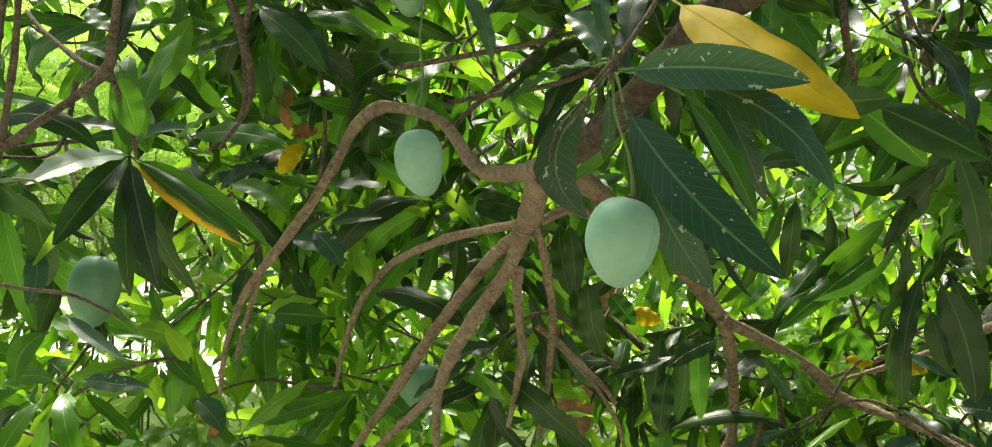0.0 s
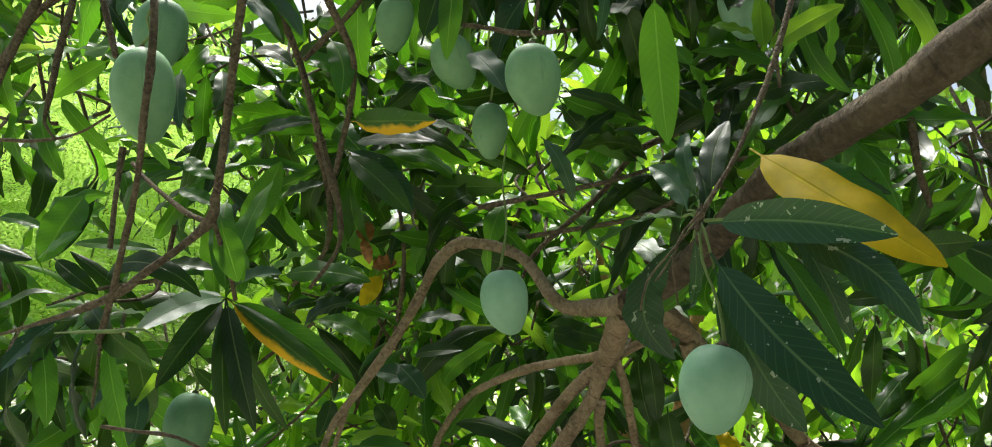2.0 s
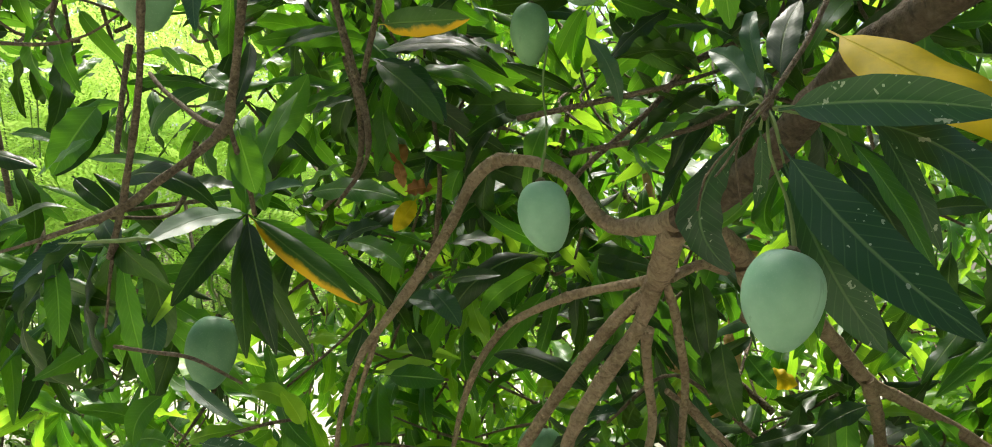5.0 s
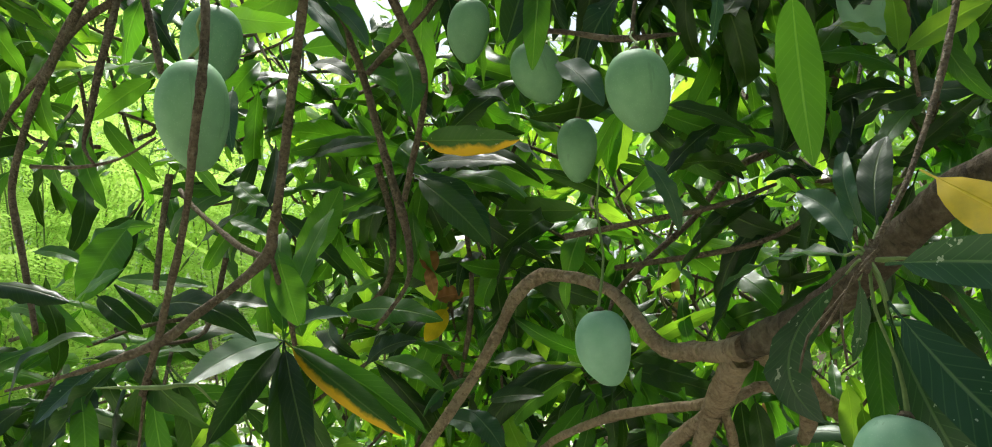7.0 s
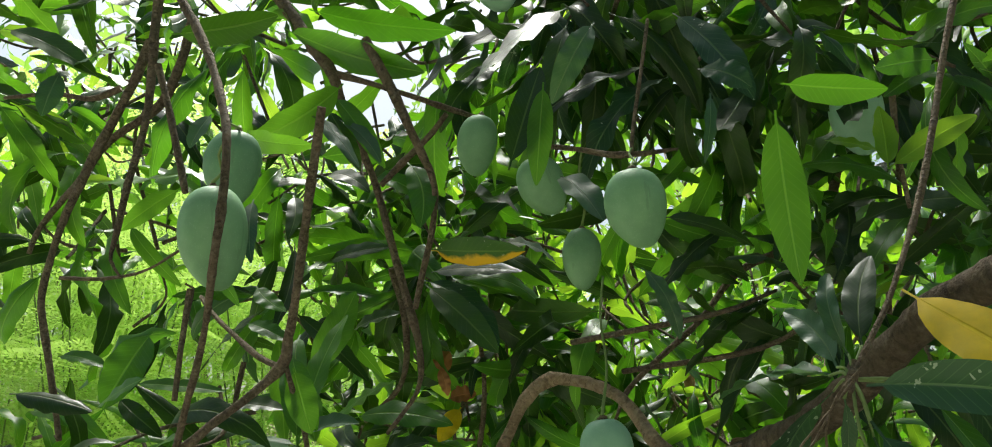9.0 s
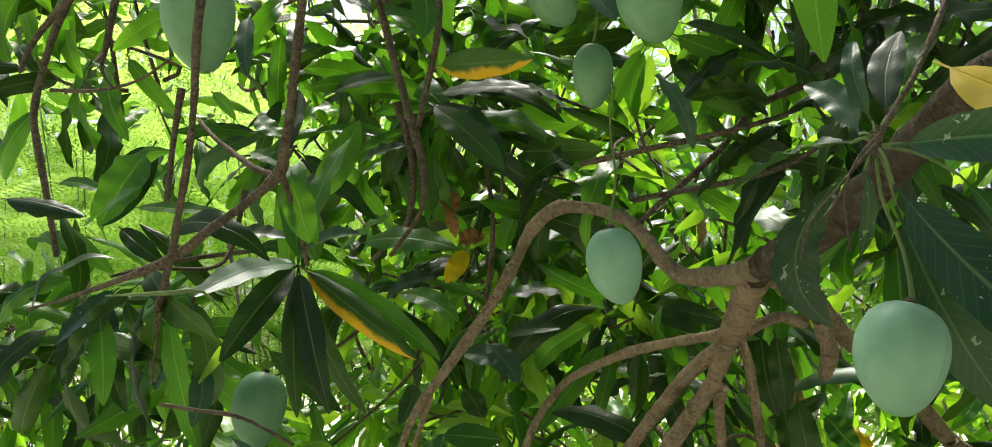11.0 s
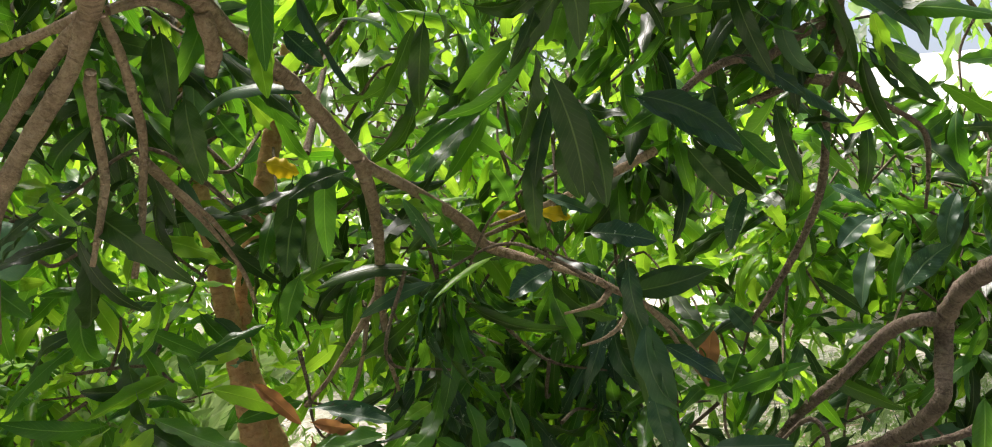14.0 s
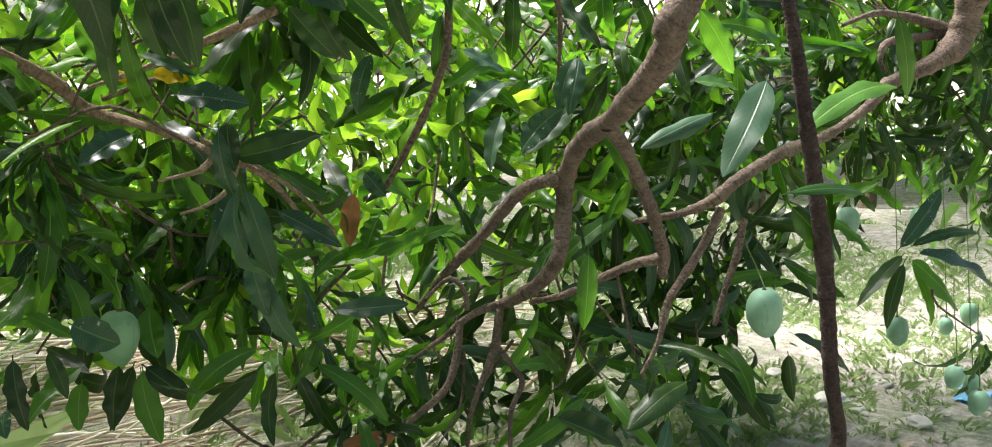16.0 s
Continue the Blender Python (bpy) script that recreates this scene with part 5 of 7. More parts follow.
hero_leaf(tree, (-0.307, 1.9, 1.626), (-0.202, 1.85, 1.636), 0.037, (-0.08, -0.74, 0.45), DARK, 0.30, 0.10, 0.03, 0.1, 441, "", 0.05)
hero_leaf(tree, (-0.333, 1.85, 1.612), (-0.271, 1.824, 1.544), 0.048, (-0.08, -0.6, 0.65), PALE, 0.27, 0.20, 0.06, 0.2, 442, "", -0.05)
hero_leaf(tree, (-0.592, 1.95, 1.345), (-0.637, 1.944, 1.412), 0.046, (0.07, -0.62, 0.7), YOUNG_LIT, 0.26, 0.23, 0.04, 0.2, 443, "", 0.03)
hero_leaf(tree, (-0.724, 2, 1.409), (-0.622, 1.974, 1.38), 0.045, (-0.03, -0.73, 0.55), YOUNG_LIT, 0.17, 0.23, 0.05, -0.1, 444, "", -0.27)
hero_leaf(tree, (-0.625, 1.7, 1.911), (-0.584, 1.637, 1.782), 0.044, (0.27, -0.92, 0.06), MID, 0.25, 0.16, 0.06, 0.2, 445, "", 0.23)
hero_leaf(tree, (-0.886, 1.8, 1.32), (-0.786, 1.783, 1.332), 0.045, (0.02, -0.67, 0.69), MID, 0.13, 0.12, 0.07, 0.4, 446, "", -0.41)
hero_leaf(tree, (-0.736, 1.8, 1.331), (-0.605, 1.768, 1.323), 0.041, (0.12, -0.72, 0.65), NEAR, 0.32, 0.16, 0.05, -0.0, 447, "", 0.20)
hero_leaf(tree, (-0.493, 2, 1.54), (-0.507, 1.951, 1.461), 0.045, (0.11, -0.95, 0.17), DARK, 0.25, 0.21, 0.06, 0.0, 448, "", -0.22)
hero_leaf(tree, (-0.401, 2, 1.531), (-0.358, 1.996, 1.461), 0.050, (0.11, -0.92, 0.02), DARK, 0.25, 0.12, 0.07, -0.3, 449, "", -0.25)
# leaf stems that meet at the end of the twig
TUFT_HUB = (0.136, 1.092, 1.773)
for k, end in enumerate(((0.144, 1.07, 1.733), (0.153, 1.1, 1.719), (0.219, 1.1, 1.762), (0.228, 1.16, 1.758), (0.131, 1.15, 1.766), (0.121, 1.1, 1.778), (0.125, 1.1, 1.785), (0.139, 1.11, 1.799), (0.117, 1.1, 1.777), (0.158, 1.13, 1.809), (0.134, 1.12, 1.757))):
    mid = [(a + b) / 2 for a, b in zip(TUFT_HUB, end)]
    branch("leaf_stem", tree, [(*TUFT_HUB, 0.0019), (mid[0], mid[1] - 0.004, mid[2] + 0.005, 0.0014), (*end, 0.0014)], STALK, "", 7, 0.08, 90 + k)
branch("twig_end", tree, [(0.142, 1.1, 1.79, 0.0045), (0.137, 1.094, 1.778, 0.006), (0.134, 1.088, 1.767, 0.0045), (0.132, 1.084, 1.76, 0.002)], TWIG, "knobbly twig end", 9, 0.15, 89)
# the tuft beside the twig at the left of the arch
HUB = (-0.586, 1.602, 1.722)
for k, (tip, wide, facing, mat) in enumerate((
        ((-0.631, 1.357, 1.656), 0.064, (0.25, -0.75, 0.55), PALE),
        ((-0.654, 1.491, 1.574), 0.066, (0.4, -0.6, 0.6), DARK),
        ((-0.396, 1.598, 1.58), 0.063, (-0.4, -0.6, 0.6), TURNING),
        ((-0.499, 1.513, 1.504), 0.068, (-0.2, -0.9, 0.3), DARK),
        ((-0.558, 1.548, 1.496), 0.055, (0.2, -0.9, 0.3), DARK),
        ((-0.483, 1.641, 1.499), 0.051, (-0.4, -0.7, 0.3), DARK),
        ((-0.385, 1.715, 1.579), 0.058, (-0.1, -0.7, 0.6), MID),
        ((-0.455, 1.48, 1.751), 0.049, (-0.3, -0.7, 0.6), PALE),
        ((-0.64, 1.689, 1.894), 0.063, (0.1, -0.9, 0.3), MID),
        ((-0.544, 1.708, 1.945), 0.061, (-0.1, -0.9, 0.3), MID),
        ((-0.721, 1.693, 1.726), 0.054, (0.2, -0.6, 0.8), PALE),), 0):
    hero_leaf(tree, HUB, tip, wide * 0.78, facing, mat, 0.25, 0.2, 0.06, 0, 40 + k)
for k, (tip, wide, facing, mat) in enumerate((
        ((-0.721, 1.569, 1.542), 0.031, (0.5, -0.8, 0.1), YOUNG_LIT),), 11):
    hero_leaf(tree, HUB, tip, wide * 0.78, facing, mat, 0.25, 0.2, 0.06, 0, 40 + k)
for k, line in enumerate(([(0.136, 1.06, 1.778, 0.0016), (0.114, 1.058, 1.756, 0.0013), (0.102, 1.065, 1.723, 0.001), (0.109, 1.083, 1.676, 0.0007)],
                          [(0.136, 1.069, 1.774, 0.0016), (0.096, 1.066, 1.729, 0.0012), (0.074, 1.073, 1.702, 0.001), (0.067, 1.083, 1.67, 0.0007)],
                          [(0.11, 1.076, 1.741, 0.001), (0.092, 1.074, 1.713, 0.0008), (0.083, 1.073, 1.702, 0.0006)])):
    branch("flower_stalk", tree, line, TWIG, "thin dry flower stalk", 7, 0.1, 70 + k)
# drying leaves caught in the twigs
for k, (base, tip, wide) in enumerate((((-0.472, 2.139, 1.928), (-0.443, 2.139, 1.889), 0.05), ((-0.463, 2.138, 1.895), (-0.444, 2.137, 1.835), 0.03), ((-0.45, 2.184, 1.832), (-0.39, 2.189, 1.843), 0.045),
                                       ((-0.647, 2.231, 1.214), (-0.627, 2.259, 1.136), 0.05), ((0.301, 2.32, 0.961), (0.406, 2.3, 0.863), 0.039), ((0.429, 2.32, 0.861), (0.529, 2.3, 0.842), 0.037),
                                       ((0.431, 2.32, 0.831), (0.43, 2.3, 0.664), 0.045), ((0.462, 2.32, 0.814), (0.455, 2.3, 0.634), 0.032), ((0.482, 2.32, 0.818), (0.515, 2.3, 0.711), 0.018), ((1.33, 2.216, 0.385), (1.5, 2.213, 0.387), 0.06))):
    hero_leaf(tree, base, tip, wide, (0.2, -0.9, 0.4), BROWN, 0.3, 0.3, 0.15, 0.5, 60 + k, "curled dry brown leaf")
for k, (base, tip, wide) in enumerate((((-0.415, 2.138, 1.811), (-0.461, 2.131, 1.74), 0.045), ((0.34, 2.329, 1.439), (0.419, 2.337, 1.414), 0.06), ((0.983, 2.344, 1.313), (1.069, 2.348, 1.301), 0.045),
                                       ((0.912, 2.473, 1.315), (0.999, 2.494, 1.306), 0.04))):
    hero_leaf(tree, base, tip, wide, (0.2, -0.9, 0.4), YELLOW, 0.2, 0.2, 0.1, 0, 70 + k, "yellowed leaf")
branch("twig", tree, [(0.409, 2.33, 1.021, 0.005), (0.427, 2.33, 0.938, 0.004), (0.434, 2.33, 0.87, 0.0035), (0.455, 2.33, 0.826, 0.003), (0.479, 2.33, 0.812, 0.002)], TWIG, "", 8, 0.07, 75)
hero_leaf(tree, (0.413, 2.2, 0.916), (0.585, 2.16, 0.885), 0.030, (-0.3, -0.6, 0.7), NEAR, 0.23, 0.22, 0.07, 0.0, 360, "", -0.20)
hero_leaf(tree, (0.571, 2.2, 0.851), (0.405, 2.16, 0.824), 0.050, (-0.3, -0.6, 0.7), MID, 0.22, 0.22, 0.07, 0.2, 361, "", -0.05)
hero_leaf(tree, (0.678, 2.2, 0.907), (0.609, 2.16, 0.885), 0.043, (-0.4, -0.85, 0.2), YOUNG_LIT, 0.23, 0.22, 0.07, 0.1, 362, "", -0.05)
hero_leaf(tree, (0.646, 2.2, 0.788), (0.52, 2.16, 0.751), 0.027, (-0.3, -0.6, 0.7), DARK, 0.18, 0.22, 0.07, -0.4, 363, "", 0.17)
hero_leaf(tree, (0.623, 2.2, 0.726), (0.507, 2.16, 0.695), 0.045, (-0.3, -0.6, 0.7), DARK, 0.12, 0.22, 0.07, 0.5, 364, "", 0.10)
hero_leaf(tree, (0.621, 2.2, 0.693), (0.466, 2.16, 0.626), 0.029, (-0.3, -0.6, 0.7), DARK, 0.22, 0.22, 0.07, -0.1, 365, "", 0.17)
hero_leaf(tree, (0.575, 2.2, 0.664), (0.525, 2.16, 0.61), 0.040, (-0.4, -0.85, 0.2), DARK, 0.16, 0.22, 0.07, 0.3, 366, "", -0.05)
hero_leaf(tree, (0.635, 2.2, 0.638), (0.626, 2.16, 0.589), 0.035, (-0.4, -0.85, 0.2), NEAR, 0.22, 0.22, 0.07, -0.3, 367, "", 0.28)
hero_leaf(tree, (0.679, 2.2, 0.833), (0.771, 2.16, 0.776), 0.040, (-0.3, -0.6, 0.7), MID, 0.23, 0.22, 0.07, -0.1, 368, "", 0.10)
hero_leaf(tree, (0.716, 2.2, 0.751), (0.744, 2.16, 0.652), 0.038, (-0.4, -0.85, 0.2), DARK, 0.19, 0.22, 0.07, 0.2, 369, "", -0.14)
# leaves of the second crown
for k, (base, tip, wide, facing, mat) in enumerate((
        ((2.344, 1.788, 1.298), (2.125, 1.71, 1.064), 0.096, (-0.5, -0.7, 0.6), PALE),
        ((2.944, 1.855, 1.252), (2.403, 1.739, 1.143), 0.086, (0, -0.4, 0.9), MID),
        ((2.696, 1.701, 1.461), (2.761, 1.703, 1.234), 0.054, (-0.5, -0.8, 0.1), DARK),
        ((2.183, 1.592, 1.03), (2.55, 1.653, 0.997), 0.036, (0, -0.8, 0.7), MID),
        ((2.373, 1.742, 0.982), (2.546, 1.725, 0.816), 0.091, (-0.5, -0.8, 0.3), DARK),
        ((3.524, 2.216, 0.654), (4.03, 2.154, 0.415), 0.117, (-0.3, -0.4, 0.9), NEAR),
        ((3.507, 2.216, 0.645), (3.776, 2.173, 0.412), 0.111, (-0.4, -0.6, 0.5), MID),
        ((3.508, 2.216, 0.633), (3.429, 2.217, 0.385), 0.06, (-0.8, -0.5, 0.2), DARK),), 0):
    hero_leaf(second, base, tip, wide, facing, mat, 0.25, 0.2, 0.06, 0, 80 + k)
for k, (base, tip, wide, facing, mat) in enumerate((
        ((3.505, 2.216, 0.656), (3.259, 2.214, 0.491), 0.059, (-0.5, -0.5, 0.6), DARK),
        ((3.505, 2.216, 0.668), (3.989, 2.252, 0.677), 0.063, (0, -0.3, 0.9), NEAR),
        ((3.451, 2.215, 0.662), (3.686, 2.217, 0.874), 0.07, (-0.4, -0.8, 0.3), NEAR),
        ((3.527, 2.217, 0.63), (3.764, 2.273, 0.334), 0.043, (-0.5, -0.8, 0.3), MID),
        ((2.359, 1.982, 1.2), (2.069, 1.94, 1.119), 0.062, (-0.2, -0.6, 0.8), PALE),
        ((2.091, 1.789, 1.285), (2.192, 1.735, 1.262), 0.062, (-0.3, -0.4, 0.8), MID),
        ((2.014, 1.689, 1.451), (2.127, 1.686, 1.302), 0.072, (-0.5, -0.7, 0.4), MID),
        ((2.001, 2.11, 1.354), (1.937, 2.066, 1.201), 0.059, (-0.4, -0.8, 0.4), PALE),), 8):
    hero_leaf(second, base, tip, wide, facing, mat, 0.25, 0.2, 0.06, 0, 80 + k)
for k, (base, tip, wide, facing, mat) in enumerate((
        ((2.015, 2.157, 1.219), (1.833, 2.121, 1.1), 0.075, (-0.4, -0.6, 0.6), DARK),
        ((1.886, 1.908, 0.891), (1.876, 1.912, 0.686), 0.059, (-0.5, -0.8, 0.1), MID),
        ((2.794, 2.098, 0.437), (2.835, 2.101, 0.262), 0.062, (-0.5, -0.8, 0.1), DARK),
        ((2.79, 2.098, 0.5), (3.111, 2.114, 0.307), 0.063, (-0.3, -0.5, 0.8), DARK),
        ((1.777, 1.909, 0.488), (1.962, 1.859, 0.377), 0.089, (-0.4, -0.4, 0.8), DARK),
        ((2.303, 1.995, 0.459), (2.048, 1.955, 0.376), 0.092, (-0.4, -0.4, 0.8), DARK),), 16):
    hero_leaf(second, base, tip, wide, facing, mat, 0.25, 0.2, 0.06, 0, 80 + k)
for k, (base, tip, wide, facing, mat) in enumerate((
        ((1.095, 2.024, 1.089), (1.137, 1.963, 0.89), 0.064, (-0.5, -0.6, 0.6), PALE),
        ((1.088, 2.071, 1.151), (1.269, 2.017, 1.182), 0.055, (-0.2, -0.8, 0.2), DARK),
        ((1.08, 2.069, 1.217), (1.08, 2.025, 1.115), 0.056, (-0.4, -0.8, 0.3), DARK),
        ((0.81, 2.141, 1.224), (0.653, 2.047, 1.149), 0.03, (-0.3, -0.3, 0.9), YOUNG_LIT),
        ((0.915, 2.426, 0.79), (0.989, 2.447, 0.582), 0.067, (-0.5, -0.8, 0.2), DARK),
        ((0.831, 2.424, 0.8), (0.8, 2.429, 0.604), 0.053, (-0.4, -0.9, 0.1), DARK),
        ((0.934, 2.429, 0.62), (1.046, 2.427, 0.512), 0.062, (-0.4, -0.6, 0.6), MID),
        ((0.934, 2.429, 0.62), (0.962, 2.417, 0.415), 0.059, (-0.4, -0.9, 0.1), MID),), 0):
    hero_leaf(tree, base, tip, wide, facing, mat, 0.25, 0.2, 0.06, 0, 120 + k)
for k, (base, tip, wide, facing, mat) in enumerate((
        ((0.92, 2.43, 0.63), (0.85, 2.422, 0.47), 0.054, (-0.2, -0.9, 0.1), DARK),
        ((0.851, 2.006, 1.445), (0.858, 2.006, 1.273), 0.046, (-0.5, -0.8, 0.1), DARK),
        ((0.915, 2.01, 1.471), (0.955, 2.01, 1.343), 0.056, (-0.5, -0.8, 0.1), DARK),
        ((1.341, 2.024, 1.643), (1.579, 1.945, 1.495), 0.061, (-0.2, -0.5, 0.8), NEAR),
        ((1.068, 2.02, 1.558), (1.316, 1.976, 1.44), 0.086, (-0.2, -0.7, 0.4), NEAR),
        ((0.953, 2.009, 1.547), (1.017, 2.013, 1.323), 0.07, (0.2, -0.9, 0.2), DARK),
        ((0.832, 2.048, 1.592), (0.587, 1.971, 1.422), 0.051, (0.2, -0.6, 0.7), MID),
        ((0.441, 2.168, 1.415), (0.429, 2.186, 1.198), 0.06, (0.2, -0.9, 0.2), DARK),), 8):
    hero_leaf(tree, base, tip, wide, facing, mat, 0.25, 0.2, 0.06, 0, 120 + k)
for k, (base, tip, wide, facing, mat) in enumerate((
        ((0.391, 2.163, 1.402), (0.377, 2.176, 1.213), 0.052, (-0.2, -0.9, 0.2), DARK),
        ((1.113, 2.16, 1.145), (1.168, 2.103, 0.832), 0.041, (-0.5, -0.7, 0.5), DARK),
        ((0.31, 1.868, 1.658), (0.321, 1.889, 1.531), 0.049, FRONT, YOUNG_LIT),
        ((0.153, 1.851, 1.635), (0.169, 1.864, 1.5), 0.046, FRONT, DARK),
        ((0.189, 1.866, 1.53), (0.221, 1.878, 1.381), 0.055, FRONT, DARK),
        ((0.589, 2.325, 0.834), (0.41, 2.254, 0.797), 0.056, (0, -0.5, 0.8), MID),
        ((-0.073, 2.058, 1.347), (0.012, 2.03, 1.378), 0.053, (0, -0.5, 0.8), NEAR),
        ((-0.059, 2.061, 1.32), (0.086, 2.034, 1.269), 0.043, (0, -0.4, 0.9), DARK),), 16):
    hero_leaf(tree, base, tip, wide, facing, mat, 0.25, 0.2, 0.06, 0, 120 + k)
for k, (base, tip, wide, facing, mat) in enumerate((
        ((-0.507, 2.055, 1.195), (-0.358, 1.98, 1.311), 0.049, (0.1, -0.8, 0.5), YOUNG_LIT),
        ((0.675, 1.17, 1.751), (0.659, 1.129, 1.665), 0.04, (-0.3, -0.9, 0.2), MID),
        ((-0.635, 2.132, 1.247), (-0.565, 2.103, 1.182), 0.061, (0.1, -0.6, 0.8), PALE),
        ((-0.501, 2.216, 1.447), (-0.382, 2.179, 1.438), 0.038, (0, -0.6, 0.8), MID),
        ((0.61, 2.326, 0.847), (0.428, 2.244, 0.91), 0.039, (0, -0.5, 0.8), DARK),), 24):
    hero_leaf(tree, base, tip, wide, facing, mat, 0.25, 0.2, 0.06, 0, 120 + k)

# long drooping leaves of the lower crown
hero_leaf(tree, (1.034, 1.95, 1.218), (1.074, 1.92, 1.032), 0.054, (-0.6, -0.7, 0.4), NEAR, 0.28, 0.25, 0.09, 0.7, 300, "", 0.2)
hero_leaf(tree, (1.06, 1.92, 1.101), (1.111, 1.86, 0.915), 0.054, (-0.6, -0.6, 0.6), PALE, 0.5, 0.25, 0.09, 0.4, 301, "", 0.3)
hero_leaf(tree, (1.082, 1.95, 0.956), (1.105, 1.92, 0.829), 0.051, (-0.4, -0.8, 0.3), NEAR, 0.22, 0.25, 0.09, 0.4, 302, "", 0.1)
hero_leaf(tree, (1.112, 1.95, 0.914), (1.165, 1.9, 0.758), 0.054, (-0.5, -0.7, 0.5), PALE, 0.39, 0.25, 0.09, 0.5, 303, "", 0.3)
hero_leaf(tree, (1.074, 2.05, 1.141), (1.249, 2, 1.185), 0.061, (-0.2, -0.9, 0.2), DARK, 0.17, 0.25, 0.09, 0.2, 304, "", 0.15)
hero_leaf(tree, (0.959, 2, 1.273), (1.098, 1.95, 1.253), 0.069, (-0.3, -0.6, 0.7), NEAR, 0.28, 0.25, 0.09, 0.2, 305, "", 0.2)
hero_leaf(tree, (0.89, 2, 1.203), (0.78, 1.95, 1.15), 0.059, (-0.2, -0.8, 0.5), NEAR, 0.22, 0.25, 0.09, 0.2, 306, "", 0.1)
hero_leaf(tree, (0.933, 2.2, 1.356), (1.042, 2.15, 1.312), 0.037, (-0.1, -0.5, 0.9), PALE, 0.17, 0.25, 0.09, 0.2, 307, "", 0.1)
hero_leaf(tree, (1.297, 2.1, 0.776), (1.45, 2, 0.791), 0.058, (-0.3, -0.5, 0.8), PALE, 0.11, 0.25, 0.09, 0.2, 308, "", 0.1)
hero_leaf(tree, (1.176, 2.1, 1.02), (1.314, 2.05, 0.93), 0.053, (-0.3, -0.6, 0.7), NEAR, 0.22, 0.25, 0.09, 0.2, 309, "", 0.1)
hero_leaf(tree, (0.939, 2.3, 0.797), (0.943, 2.25, 0.682), 0.066, (-0.4, -0.85, 0.2), MID, 0.11, 0.25, 0.09, 0.2, 310, "", 0.1)
hero_leaf(tree, (0.869, 2.3, 0.674), (0.842, 2.28, 0.52), 0.052, (-0.4, -0.9, 0.1), DARK, 0.11, 0.25, 0.09, 0.2, 311, "", 0.1)
hero_leaf(tree, (0.916, 2.3, 0.658), (1.013, 2.25, 0.572), 0.061, (-0.4, -0.6, 0.6), DARK, 0.11, 0.25, 0.09, 0.2, 312, "", 0.1)
hero_leaf(tree, (0.911, 2.3, 0.652), (0.942, 2.28, 0.469), 0.064, (-0.4, -0.85, 0.2), MID, 0.11, 0.25, 0.09, 0.2, 313, "", 0.1)
hero_leaf(tree, (0.653, 2.2, 0.75), (0.666, 2.15, 0.601), 0.052, (-0.4, -0.85, 0.2), DARK, 0.11, 0.25, 0.09, 0.2, 314, "", 0.1)
hero_leaf(tree, (0.797, 2.3, 0.679), (0.663, 2.2, 0.592), 0.054, (-0.3, -0.7, 0.6), MID, 0.17, 0.25, 0.09, 0.2, 315, "", 0.1)
hero_leaf(tree, (0.788, 2.3, 0.644), (0.771, 2.28, 0.535), 0.056, (-0.4, -0.9, 0.1), MID, 0.11, 0.25, 0.09, 0.2, 316, "", 0.1)
hero_leaf(tree, (0.87, 2.2, 1.337), (0.822, 2.2, 1.413), 0.057, (-0.3, -0.9, 0.2), MID, 0.11, 0.25, 0.09, 0.2, 317, "", 0.1)
hero_leaf(tree, (0.953, 2, 1.464), (0.963, 2, 1.348), 0.048, (-0.4, -0.85, 0.2), DARK, 0.17, 0.25, 0.09, 0.2, 318, "", 0.2)
hero_leaf(tree, (1.295, 2.1, 1.456), (1.372, 2.1, 1.34), 0.050, (-0.4, -0.85, 0.3), DARK, 0.17, 0.25, 0.09, 0.2, 319, "", 0.2)
hero_leaf(tree, (1.468, 2.2, 1.364), (1.422, 2.2, 1.216), 0.048, (-0.4, -0.8, 0.4), NEAR, 0.22, 0.25, 0.09, 0.4, 320, "", 0.2)
hero_leaf(tree, (1.474, 2.3, 1.068), (1.511, 2.25, 1.007), 0.054, (-0.4, -0.6, 0.7), PALE, 0.22, 0.25, 0.09, 0.3, 321, "", 0.1)
hero_leaf(tree, (1.486, 2.4, 1.009), (1.468, 2.4, 0.859), 0.060, (-0.4, -0.85, 0.2), BROWN, 0.11, 0.25, 0.09, 0.2, 322, "curled dry brown leaf", 0.1)
hero_leaf(tree, (1.513, 2.3, 0.952), (1.475, 2.3, 0.865), 0.065, (-0.4, -0.8, 0.3), MID, 0.11, 0.25, 0.09, 0.2, 323, "", 0.1)
hero_leaf(second, (1.749, 2, 1.114), (1.841, 1.95, 1.224), 0.071, (-0.4, -0.5, 0.8), NEAR, 0.17, 0.25, 0.09, 0.2, 324, "", -0.2)
hero_leaf(second, (1.913, 2, 1.35), (1.855, 1.98, 1.208), 0.051, (-0.5, -0.6, 0.7), PALE, 0.22, 0.25, 0.09, 0.3, 325, "", 0.2)
hero_leaf(second, (1.832, 2.2, 1.289), (1.69, 2.15, 1.213), 0.064, (-0.4, -0.6, 0.7), PALE, 0.17, 0.25, 0.09, 0.2, 326, "", 0.1)
hero_leaf(second, (1.698, 2.2, 1.371), (1.803, 2.15, 1.309), 0.057, (-0.4, -0.5, 0.8), NEAR, 0.17, 0.25, 0.09, 0.2, 327, "", 0.1)
hero_leaf(second, (1.822, 2.2, 1.208), (1.756, 2.15, 1.062), 0.058, (-0.5, -0.7, 0.5), PALE, 0.17, 0.25, 0.09, 0.2, 328, "", 0.1)
